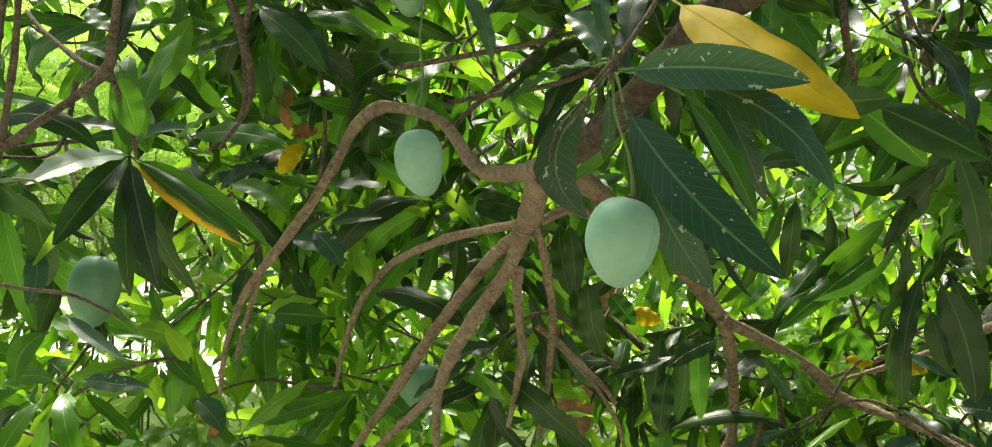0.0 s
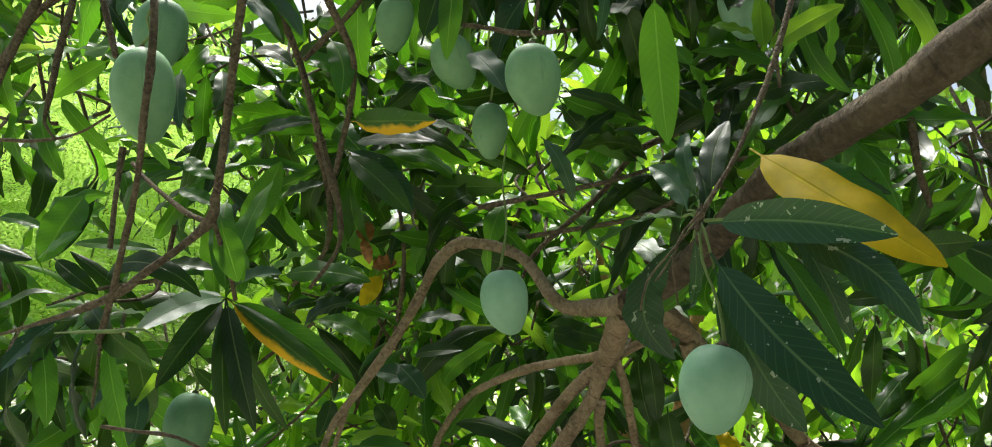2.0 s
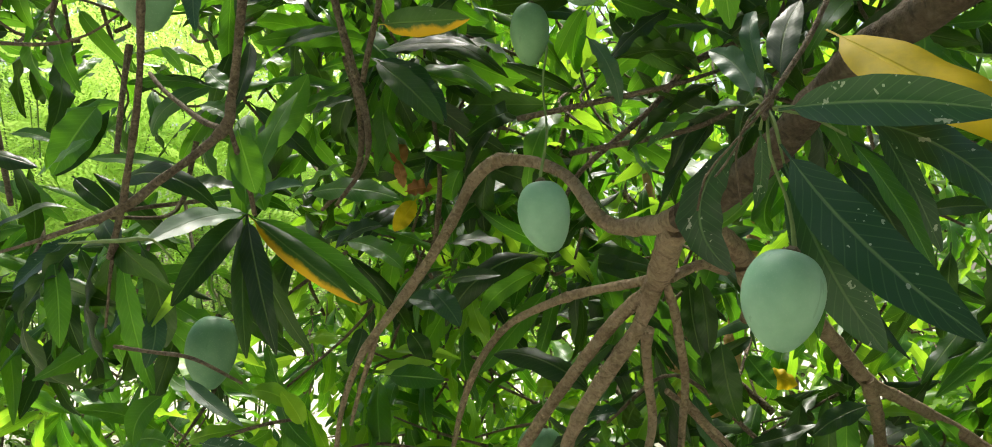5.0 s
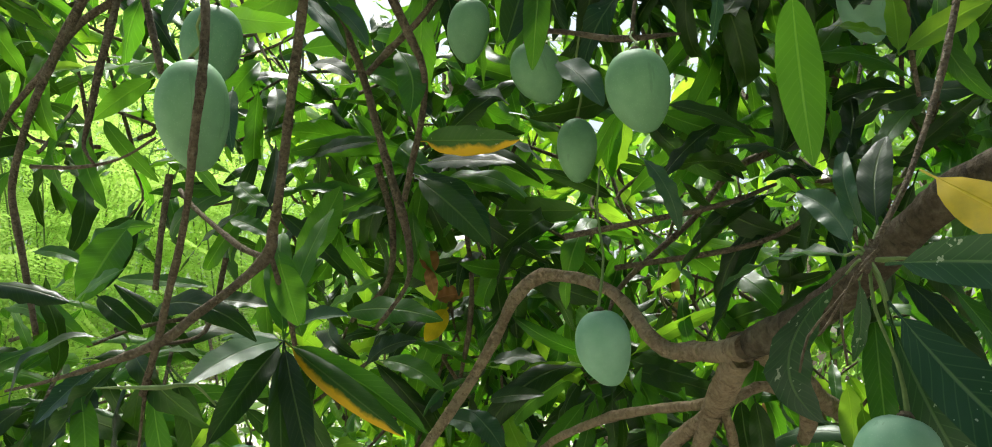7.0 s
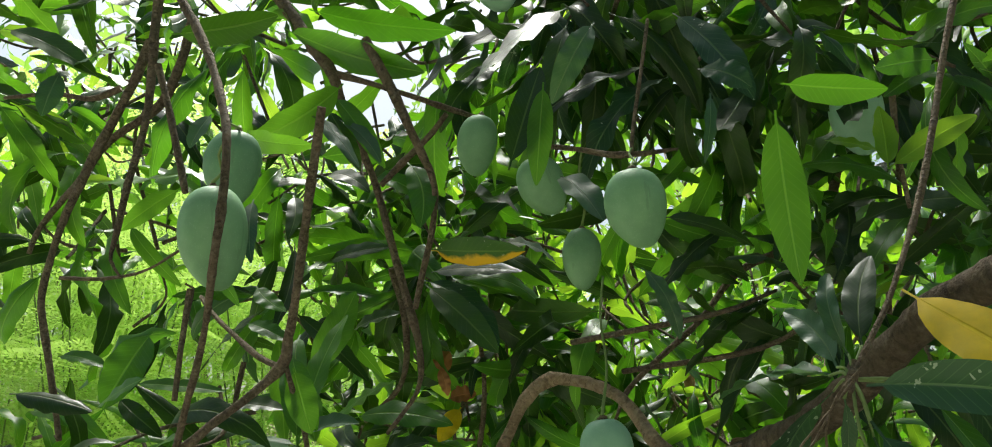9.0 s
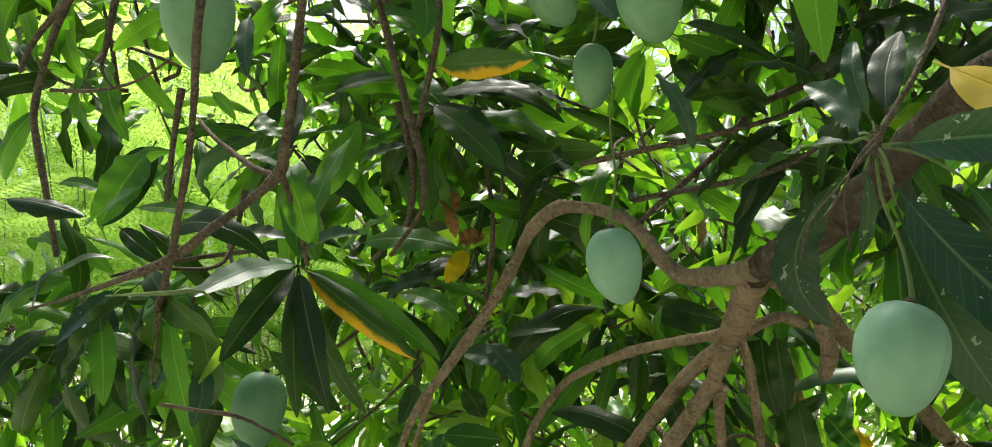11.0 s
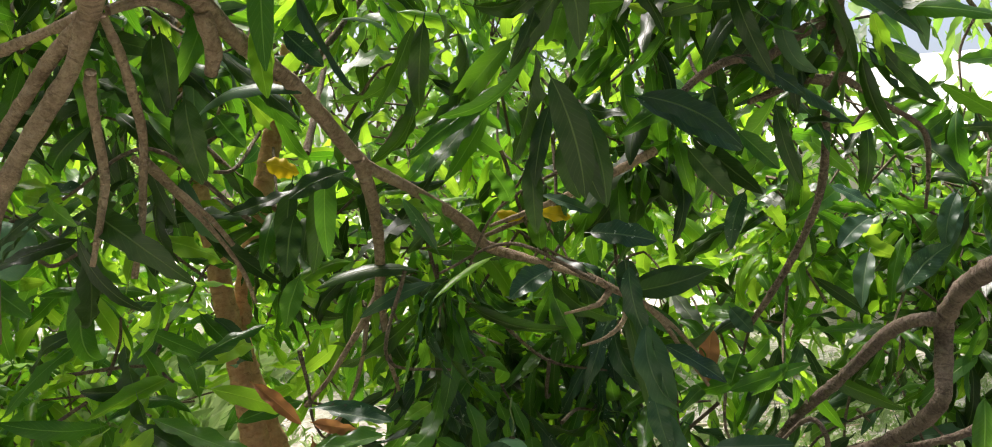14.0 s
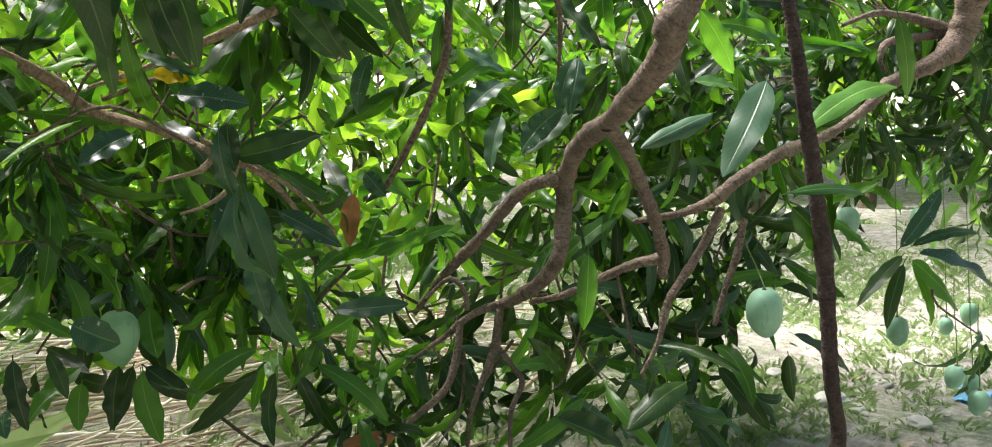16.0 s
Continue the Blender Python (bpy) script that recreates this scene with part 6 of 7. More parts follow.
hero_leaf(tree, (1.474, 2, 1.506), (1.588, 1.95, 1.497), 0.039, (-0.3, -0.5, 0.8), DARK, 0.17, 0.25, 0.09, 0.2, 329, "", 0.2)
hero_leaf(tree, (1.287, 1.95, 1.637), (1.424, 1.9, 1.549), 0.053, (-0.3, -0.6, 0.7), DARK, 0.28, 0.25, 0.09, 0.2, 330, "", 0.2)
hero_leaf(tree, (1.047, 1.95, 1.55), (1.272, 1.9, 1.441), 0.083, (-0.2, -0.8, 0.5), DARK, 0.17, 0.25, 0.09, 0.1, 331, "", -0.2)
hero_leaf(tree, (1.192, 2, 1.454), (1.295, 1.98, 1.341), 0.054, (-0.3, -0.85, 0.3), DARK, 0.17, 0.25, 0.09, 0.2, 332, "", 0.1)
hero_leaf(tree, (1.314, 2, 1.489), (1.412, 1.98, 1.4), 0.050, (-0.3, -0.85, 0.3), MID, 0.17, 0.25, 0.09, 0.2, 333, "", 0.1)
hero_leaf(tree, (1.417, 2, 1.547), (1.469, 1.98, 1.362), 0.042, (-0.4, -0.85, 0.2), DARK, 0.22, 0.25, 0.09, 0.3, 334, "", 0.2)
hero_leaf(tree, (0.929, 2, 1.534), (0.995, 1.98, 1.33), 0.057, (-0.2, -0.95, 0.1), DARK, 0.14, 0.25, 0.09, 0.3, 335, "", 0.15)
hero_leaf(tree, (0.895, 2, 1.545), (0.846, 1.98, 1.366), 0.043, (-0.2, -0.95, 0.1), DARK, 0.14, 0.25, 0.09, 0.3, 336, "", 0.15)
hero_leaf(tree, (1.261, 2, 1.583), (1.272, 1.98, 1.5), 0.065, (-0.3, -0.9, 0.2), DARK, 0.17, 0.25, 0.09, 0.2, 337, "", 0.1)
hero_leaf(second, (1.786, 1.7, 1.46), (1.894, 1.68, 1.576), 0.091, (-0.4, -0.8, 0.5), MID, 0.11, 0.25, 0.09, 0.1, 338, "", 0.1)
hero_leaf(second, (1.804, 1.9, 1.631), (1.952, 1.85, 1.644), 0.045, (-0.3, -0.7, 0.5), MID, 0.11, 0.25, 0.09, 0.1, 339, "", 0.1)
hero_leaf(second, (1.591, 1.9, 1.744), (1.628, 1.88, 1.596), 0.046, (-0.4, -0.9, 0.1), YOUNG_LIT, 0.11, 0.25, 0.09, 0.1, 340, "", 0.1)
hero_leaf(tree, (0.44, 2, 1.427), (0.435, 1.98, 1.239), 0.049, (0.1, -0.95, 0.2), MID, 0.14, 0.25, 0.09, 0.2, 341, "", 0.15)
hero_leaf(tree, (0.384, 2.05, 1.333), (0.363, 2.03, 1.203), 0.053, (0.1, -0.95, 0.2), DARK, 0.14, 0.25, 0.09, 0.2, 342, "", 0.15)
hero_leaf(tree, (0.48, 2, 1.403), (0.363, 1.95, 1.35), 0.049, (0.1, -0.8, 0.5), DARK, 0.14, 0.25, 0.09, 0.2, 343, "", 0.15)
hero_leaf(tree, (0.25, 2, 1.323), (0.376, 1.98, 1.367), 0.041, (0.1, -0.8, 0.5), DARK, 0.14, 0.25, 0.09, 0.2, 344, "", 0.15)
hero_leaf(tree, (0.395, 2.1, 1.204), (0.363, 2.08, 1.102), 0.049, (0.1, -0.95, 0.2), MID, 0.14, 0.25, 0.09, 0.2, 345, "", 0.15)
hero_leaf(tree, (0.138, 1.9, 1.636), (0.161, 1.9, 1.491), 0.048, (0.1, -0.95, 0.1), DARK, 0.11, 0.25, 0.09, 0.2, 346, "", 0.15)
hero_leaf(tree, (0.175, 1.95, 1.524), (0.215, 1.93, 1.377), 0.052, (0.1, -0.95, 0.1), DARK, 0.11, 0.25, 0.09, 0.2, 347, "", 0.15)
hero_leaf(tree, (0.237, 1.9, 1.499), (0.286, 1.88, 1.439), 0.049, (0.1, -0.9, 0.3), MID, 0.11, 0.25, 0.09, 0.2, 348, "", 0.15)
hero_leaf(tree, (0.3, 1.75, 1.626), (0.316, 1.73, 1.505), 0.041, (0.1, -0.97, 0.1), YOUNG_LIT, 0.06, 0.25, 0.09, 0.1, 349, "", 0.05)
hero_leaf(tree, (0.342, 1.75, 1.618), (0.404, 1.73, 1.557), 0.044, (0.1, -0.9, 0.3), NEAR, 0.11, 0.25, 0.09, 0.2, 350, "", 0.15)
hero_leaf(tree, (0.079, 2.1, 0.938), (0.228, 2, 0.858), 0.046, (0.1, -0.6, 0.8), DARK, 0.17, 0.25, 0.09, 0.2, 351, "", 0.15)
hero_leaf(tree, (0.101, 2.1, 0.948), (0.31, 2, 0.868), 0.052, (0.1, -0.6, 0.8), MID, 0.17, 0.25, 0.09, 0.2, 352, "", 0.15)
hero_leaf(tree, (0.547, 2, 0.894), (0.391, 1.95, 0.873), 0.045, (-0.1, -0.6, 0.8), MID, 0.11, 0.25, 0.09, 0.2, 353, "", 0.1)
hero_leaf(tree, (0.432, 2.1, 0.933), (0.561, 2.05, 0.907), 0.045, (-0.1, -0.6, 0.8), NEAR, 0.11, 0.25, 0.09, 0.2, 354, "", 0.1)
hero_leaf(tree, (0.752, 2.1, 0.826), (0.84, 2.05, 0.782), 0.079, (-0.2, -0.9, 0.3), NEAR, 0.11, 0.25, 0.09, 0.2, 355, "", 0.1)

# ---- tufts of leaves that hang near the path ----
NEAR_TUFTS = (
    ((-0.798, 1.574, 1.713), 8), ((-1.008, 1.668, 1.62), 7), ((-1.292, 1.916, 2.436), 7), ((-0.484, 2.093, 2.084), 9), ((-0.222, 2.159, 1.966), 9),
    ((-0.049, 2.076, 1.994), 8), ((1.071, 2.712, 1.434), 9), ((0.852, 1.938, 1.708), 7), ((0.585, 2.657, 1.376), 9), ((2.278, 2.186, 0.49), 9), ((1.808, 2.307, 0.424), 8),
    ((1.227, 2.236, 0.645), 9), ((0.714, 2.509, 0.661), 8), ((1.626, 2.505, 0.514), 8), ((0.776, 2.747, 0.867), 9))
MORE_TUFTS = (
    (-0.313, 2.232, 1.669), (-0.079, 2.181, 1.669), (0.31, 2.658, 1.219), (0.637, 2.702, 1.181), (0.829, 2.623, 1.298),
    (1.117, 2.694, 1.15), (-0.946, 2.143, 1.253), (0.745, 2.623, 1.698), (0.976, 2.632, 1.649), (-0.335, 2.243, 1.906), (-0.061, 2.169, 1.975), (0.084, 2.221, 1.885), (0.193, 2.011, 2.211), (-0.655, 2.183, 2.045),
    (0.428, 1.798, 2.39), (0.446, 1.7, 2.113), (1.515, 2.675, 1.091), (1.693, 2.393, 0.894), (2.233, 2.479, 0.425), (1.485, 2.419, 0.805), (1.187, 2.763, 0.86), (2.637, 2.363, 0.519), (2.763, 2.087, 1.279),
    (2.613, 2.174, 1.376), (1.491, 2.139, 1.82), (1.565, 2.008, 1.864), (1.328, 2.224, 1.88), (1.47, 2.248, 1.593), (1.562, 2.154, 1.657), (1.267, 2.329, 1.761), (1.876, 2.651, 0.966), (4.109, 2.521, 1.078))
TOP_TUFTS = ((-0.161, 1.785, 2.503), (-0.073, 1.944, 2.404), (0.047, 1.732, 2.462), (0.164, 1.961, 2.356), (-0.249, 1.937, 2.496), (0.273, 1.815, 2.486), (0.395, 2.001, 2.198), (0.464, 1.792, 2.038), (0.46, 1.598, 2.301),
             (1.835, 2.309, 1.764), (1.799, 2.455, 1.526), (1.471, 2.317, 1.794), (2.014, 2.443, 1.591), (-0.031, 2.017, 2.223), (0.859, 1.926, 2.012), (0.916, 1.835, 1.822), (0.904, 2.115, 1.86))
SECOND_TUFTS = ((2.73, 2.225, 1.086), (2.544, 2.307, 1.032), (2.857, 2.425, 0.809), (3.159, 2.392, 0.83), (2.431, 2.413, 0.89), (2.731, 2.38, 0.652), (2.942, 2.327, 0.682), (2.539, 2.224, 0.439), (2.821, 2.336, 0.252),
                (2.144, 2.194, 0.433), (4.014, 2.469, 1.26), (4.581, 2.666, 0.905), (4.687, 2.669, 0.664), (3.946, 2.668, 0.998), (3.57, 1.95, 0.4), (2.635, 2.274, 1.303), (2.26, 2.269, 1.36), (2.329, 2.102, 0.347), (2.039, 2.3, 0.382))
# tufts of mostly dark leaves, their colour standing in for deep shade
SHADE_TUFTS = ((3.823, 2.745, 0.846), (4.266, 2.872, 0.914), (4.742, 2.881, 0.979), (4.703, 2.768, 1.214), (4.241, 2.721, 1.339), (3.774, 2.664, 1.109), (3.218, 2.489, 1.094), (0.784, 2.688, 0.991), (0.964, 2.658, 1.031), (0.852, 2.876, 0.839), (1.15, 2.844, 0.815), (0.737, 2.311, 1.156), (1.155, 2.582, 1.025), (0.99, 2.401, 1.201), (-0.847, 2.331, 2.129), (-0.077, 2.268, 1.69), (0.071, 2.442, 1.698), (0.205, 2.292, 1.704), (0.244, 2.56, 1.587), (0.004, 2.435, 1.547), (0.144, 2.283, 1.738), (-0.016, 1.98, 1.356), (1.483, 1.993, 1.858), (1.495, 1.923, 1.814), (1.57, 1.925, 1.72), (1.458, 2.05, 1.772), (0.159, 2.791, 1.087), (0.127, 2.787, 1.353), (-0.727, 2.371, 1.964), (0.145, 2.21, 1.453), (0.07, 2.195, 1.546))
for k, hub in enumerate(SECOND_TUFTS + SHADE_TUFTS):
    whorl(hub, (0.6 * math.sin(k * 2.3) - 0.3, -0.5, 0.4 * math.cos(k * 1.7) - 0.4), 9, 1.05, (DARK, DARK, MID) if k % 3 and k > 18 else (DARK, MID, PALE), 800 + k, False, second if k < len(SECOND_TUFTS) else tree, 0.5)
for k, hub in enumerate(TOP_TUFTS):
    whorl(hub, (0.5 * math.sin(k * 2.7), -0.5, -0.6), 10, 1.1, (DARK, DARK, MID) if k < 6 or k % 3 == 0 else (MID, YOUNG_LIT, DARK, MID), 700 + k, False, tree, 0.5)
for k, (hub, n) in enumerate(NEAR_TUFTS):
    whorl(hub, (0.3 * math.sin(k * 2.1), -0.7, -0.4), n, 1.05, (DARK, DARK, MID), 500 + k, True, tree, 0.35)

BRIGHT_TUFTS = ((-0.926, 4.207, 1.476), (-0.571, 4.058, 1.133), (-0.981, 4.228, 0.885), (-0.353, 4.028, 0.923), (-1.516, 4.401, 1.085), (-0.037, 3.994, 1.382), (-1.42, 4.548, 1.432), (0.346, 4.118, 1.379), (-1.762, 4.306, 0.864))
LEFT_TUFTS = ((0.032, 2.459, 1.1), (0.141, 2.41, 0.957), (0.037, 2.318, 0.875), (0.192, 2.552, 1.216), (0.044, 2.197, 1.298), (0.201, 2.438, 0.833), (-0.995, 1.773, 1.721), (-0.955, 1.959, 1.574), (-1.193, 1.891, 2.106), (-1.113, 1.898, 2.208), (-0.823, 2.081, 2.061))
for k, hub in enumerate(BRIGHT_TUFTS):
    whorl(hub, (0.5 * math.sin(k * 2.1), -0.8, 0.5 * math.cos(k * 1.7)), 9, 1.1, (YOUNG_LIT, MID, YOUNG_LIT), 640 + k, False, tree, 0.3)
for k, hub in enumerate(LEFT_TUFTS):
    whorl(hub, (0.5 * math.sin(k * 1.9), -0.7, 0.5 * math.cos(k * 1.3) - 0.2), 9, 1.1, (MID, YOUNG_LIT, DARK) if k < 6 else (MID, DARK, MID), 660 + k, False, tree, 0.3)
for k, hub in enumerate(MORE_TUFTS):
    whorl(hub, (0.5 * math.sin(k * 2.1), -0.8, 0.6 * math.cos(k * 1.7) - 0.2), 9, 1.1, (MID, YOUNG_LIT, DARK) if k < 7 else (DARK, MID, MID), 600 + k, False, tree, 0.3)

# ---- the crown behind and above, with unseen tufts added to block light ----

def fill(count, low, high, size, mats, seed, axis=(0, -0.55, -0.35), per=9, keep=None, droop=0.3):
    """Tufts scattered through a block of the crown, clumped by noise so that gaps stay open."""
    rng = np.random.default_rng(seed)
    done = 0
    while done < count:
        p = rng.uniform(low, high)
        if noise.noise(Vector(p * 1.35)) < -0.12 or (keep and not keep(p)):
            continue
        way = np.array(axis) + rng.normal(0, 0.6, 3)
        whorl(p, way, int(rng.integers(per - 2, per + 3)), size * rng.uniform(0.8, 1.15), mats, int(rng.integers(1 << 30)), False, tree, droop)
        done += 1


def gap(p):
    """The open window towards the pale roof."""
    return 0.72 < (p[0] - 0.29) / (p[1] - 0.24) < 1.0


# the leaf mixes carry part of each block's light and shade
fill(75, (-0.9, 2.35, 1.58), (0.75, 3.1, 2.6), 1.1, (DARK, MID, YOUNG_LIT), 11, keep=lambda p: (p[0] < 0.1 and p[2] > 1.78) or p[1] > 2.75)
fill(10, (-0.9, 2.7, 0.8), (0.75, 3.3, 1.58), 1.1, (MID, YOUNG_LIT, MID), 31)
fill(11, (-1.5, 2.0, 1.3), (-0.78, 2.5, 1.74), 1.05, (MID, DARK, MID), 50)
fill(22, (-2.1, 2.5, 2.5), (-0.95, 3.3, 3.4), 1.1, (MID, YOUNG_LIT, MID, DARK), 55)
fill(7, (-1.5, 1.9, 2.24), (-0.75, 2.4, 2.6), 1.05, (MID, DARK, MID), 51)
fill(14, (-1.7, 2.3, 0.9), (-0.6, 2.9, 1.5), 1.1, (MID, YOUNG_LIT, MID), 32)
fill(6, (-1.7, 2.3, 2.15), (-0.7, 3.0, 2.6), 1.1, (DARK, MID, MID), 33)
fill(85, (-0.9, 3.1, 0.4), (1.4, 4.1, 2.7), 1.1, (MID, YOUNG_LIT, MID), 12, keep=lambda p: p[2] > 1.5 or p[0] > 0.8)
fill(70, (-1.6, 4.3, 0.3), (0.9, 5.3, 1.7), 1.15, (YOUNG_LIT, MID, YOUNG_LIT), 40)
fill(20, (-2.4, 3.0, 0.4), (-0.9, 3.8, 1.3), 1.1, (MID, YOUNG_LIT, MID), 34)
fill(80, (-3.3, 3.6, 0.15), (-0.5, 5.0, 1.25), 1.2, (YOUNG_LIT, YOUNG_LIT, MID), 42)
fill(34, (-1.7, 2.9, 0.7), (-0.2, 3.9, 1.5), 1.1, (YOUNG_LIT, YOUNG_LIT, MID), 45, (0, -0.4, 0.3))
fill(95, (-0.9, 4.1, 0.5), (2.2, 5.4, 2.7), 1.15, (YOUNG_LIT, MID, YOUNG_LIT), 19, keep=lambda p: p[0] < 0.8 or p[2] < 1.4)
fill(40, (0.75, 2.7, 0.3), (2.1, 3.4, 1.7), 1.1, (MID, YOUNG_LIT, YOUNG_LIT), 13, keep=lambda p: p[2] > 0.65 or p[0] > 1.5)
fill(120, (1.3, 3.3, 0.4), (3.6, 4.6, 2.2), 1.1, (MID, YOUNG_LIT, YOUNG_LIT), 14, keep=lambda p: (p[0] < 2.6 or p[2] > 1.0) and (p[2] < 1.45 or not gap(p)))
fill(34, (2.0, 4.4, 1.0), (4.6, 5.8, 2.2), 1.2, (MID, YOUNG_LIT, YOUNG_LIT), 37, keep=lambda p: p[2] < 1.5 or not gap(p))
fill(42, (1.9, 2.6, 0.9), (3.0, 3.3, 1.5), 1.1, (MID, DARK, MID, YOUNG_LIT), 15)
fill(16, (1.1, 2.3, 0.2), (3.2, 3.2, 0.88), 1.1, (DARK, MID, PALE), 35, keep=lambda p: 0.34 < (p[0] - 0.54) / (p[1] - 0.13) < (1.02 if p[2] > 0.42 else 0.55) and (p[2] < 0.6 or p[1] > 2.65))
fill(50, (2.8, 2.6, 0.95), (5.0, 3.4, 1.9), 1.1, (DARK, MID, YOUNG_LIT), 25, keep=lambda p: p[2] < 1.5 or not gap(p))
fill(50, (2.6, 2.1, 0.95), (4.9, 2.9, 1.8), 1.1, (DARK, MID, DARK), 38, keep=lambda p: 1.05 < (p[0] - 0.54) / (p[1] - 0.13) < 1.8 and (p[2] < 1.5 or not gap(p)))
# unseen tufts over and behind the path, added to hold back sky light
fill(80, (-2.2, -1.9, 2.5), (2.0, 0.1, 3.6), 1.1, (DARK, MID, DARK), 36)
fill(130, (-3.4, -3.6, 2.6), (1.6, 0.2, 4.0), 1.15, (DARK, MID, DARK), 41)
# overhead tufts, mostly out of view, added to shade the leaves below
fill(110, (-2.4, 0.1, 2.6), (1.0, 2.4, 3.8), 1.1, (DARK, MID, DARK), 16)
fill(16, (-2.0, 2.4, 2.7), (0.8, 3.2, 3.5), 1.1, (DARK, MID, YOUNG_LIT), 17)
fill(14, (1.0, 0.9, 2.5), (2.4, 1.8, 3.2), 1.1, (DARK, MID, DARK), 27)
fill(9, (-2.1, 2.0, 0.8), (-1.1, 2.6, 1.5), 1.1, (YOUNG_LIT, MID, MID), 18)
fill(30, (0.15, 1.75, 2.25), (1.2, 2.5, 2.8), 1.1, (DARK, MID, DARK), 20)
fill(12, (-0.25, 1.6, 2.33), (0.22, 2.0, 2.75), 1.05, (DARK, DARK, NEAR), 43, (0, -0.3, -0.9), droop=0.6)
fill(9, (-0.94, 2.1, 2.04), (-0.4, 2.4, 2.38), 1.0, (DARK, MID, DARK), 46)
fill(5, (0.08, 1.5, 1.73), (0.38, 1.75, 1.99), 1.0, (DARK, DARK, MID), 47)
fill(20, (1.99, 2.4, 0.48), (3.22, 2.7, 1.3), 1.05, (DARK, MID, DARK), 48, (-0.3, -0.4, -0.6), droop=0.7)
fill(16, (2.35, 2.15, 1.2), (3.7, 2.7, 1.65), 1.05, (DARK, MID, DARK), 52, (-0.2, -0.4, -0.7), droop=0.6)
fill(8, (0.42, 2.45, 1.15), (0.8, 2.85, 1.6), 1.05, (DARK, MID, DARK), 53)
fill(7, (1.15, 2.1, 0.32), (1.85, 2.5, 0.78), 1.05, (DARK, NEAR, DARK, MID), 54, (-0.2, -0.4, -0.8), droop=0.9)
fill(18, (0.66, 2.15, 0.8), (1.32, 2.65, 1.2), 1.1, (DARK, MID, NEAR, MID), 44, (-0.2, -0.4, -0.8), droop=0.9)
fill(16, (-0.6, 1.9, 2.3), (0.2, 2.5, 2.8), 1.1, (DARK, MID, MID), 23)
fill(8, (-1.6, 1.5, 2.35), (-0.6, 2.2, 2.8), 1.1, (DARK, MID, YOUNG_LIT), 24)
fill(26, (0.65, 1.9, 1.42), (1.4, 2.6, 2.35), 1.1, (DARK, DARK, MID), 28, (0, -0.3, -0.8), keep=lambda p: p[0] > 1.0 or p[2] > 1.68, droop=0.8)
for key, (heap, mat) in heaps.items():
    ob = part("crown", heap.mesh("crown", mat), tree, "crowded long mango leaves")
    ob["kind"] = "stuff"
ob = part("twig_tangle", twigs.mesh("twig_tangle", TWIG), tree, "thin brown twigs")
ob["kind"] = "stuff"


# ---- feathery shrubs and far trees ----
def frond_mesh():
    """A feathery leaf: a stem with pairs of side stems, each lined with small leaflets."""
    h = Heap()
    quad = np.array([[0, 1, 2, 3]])
    for i in range(11):
        f = i / 10
        for s in (-1, 1):
            root, run = np.array((0.04 + 0.22 * f, 0, -0.05 * f * f)), np.array((0.45, s, -0.12)) * (0.11 * math.sin(0.35 + 2.5 * f) + 0.015)
            for k in range(9):
                g = (k + 0.5) / 9
                c = root + run * g
                for e in (-1, 1):
                    a = np.array((0.5 * e + 0.35, -0.35 * e * s + 0.3 * s, 0.0)) * 0.016
                    b = run / np.linalg.norm(run) * 0.0035
                    h.add(np.array((c, c + a * 0.5 + b, c + a, c + a * 0.5 - b)), quad, np.array(((0.5, 0), (0.7, 0.5), (0.5, 1), (0.3, 0.5))))
    return np.vstack(h.v), np.vstack(h.q), np.vstack(h.uv)


FROND = frond_mesh()


def feather_shrub(at, height, count, seed, size=1.3):
    t = thing("feathery_shrub", "bright yellow-green shrub with feathery leaves", "shrub", "feathery shrubs", at)
    rng = np.random.default_rng(seed)
    leaves = Heap()
    for k in range(6):
        a = rng.uniform(0, 6.3)
        r = rng.uniform(0.2, 0.8)
        tip = (r * math.cos(a), r * math.sin(a), height * rng.uniform(0.7, 1.0))
        part("stem", tube_mesh("stem", tube([(0.02 * k, 0, -0.05, 0.009), (tip[0] * 0.4, tip[1] * 0.4, tip[2] * 0.5, 0.006), (*tip, 0.003)], 6, 0.15, 0.05, seed + k), STALK), t)
        for j in range(count // 6):
            f = rng.uniform(0.42, 1.0)
            c = np.array((tip[0] * f, tip[1] * f, tip[2] * f)) + rng.normal(0, 0.16, 3)
            if opens(c + np.array(at), 0.25):
                continue
            way = np.array((rng.normal(), rng.normal(), 0.35 + 0.4 * rng.normal()))
            m = turn_to(way, (rng.normal(0, 0.3), rng.normal(0, 0.3), 1)) * size * rng.uniform(0.8, 1.4)
            leaves.add(FROND[0] @ m.T + c, FROND[1], FROND[2])
    ob = part("foliage", leaves.mesh("foliage", FEATHER), t)
    ob["kind"] = "stuff"


for k, (x, y, tall) in enumerate(((-3.0, 5.2, 3.9), (-2.1, 5.6, 3.8), (-3.9, 5.6, 4.1), (-1.4, 6.4, 3.5), (-2.9, 6.6, 4.6), (-4.5, 6.7, 4.6))):
    feather_shrub((x, y, 0), tall, 84, 900 + k, 2.5)


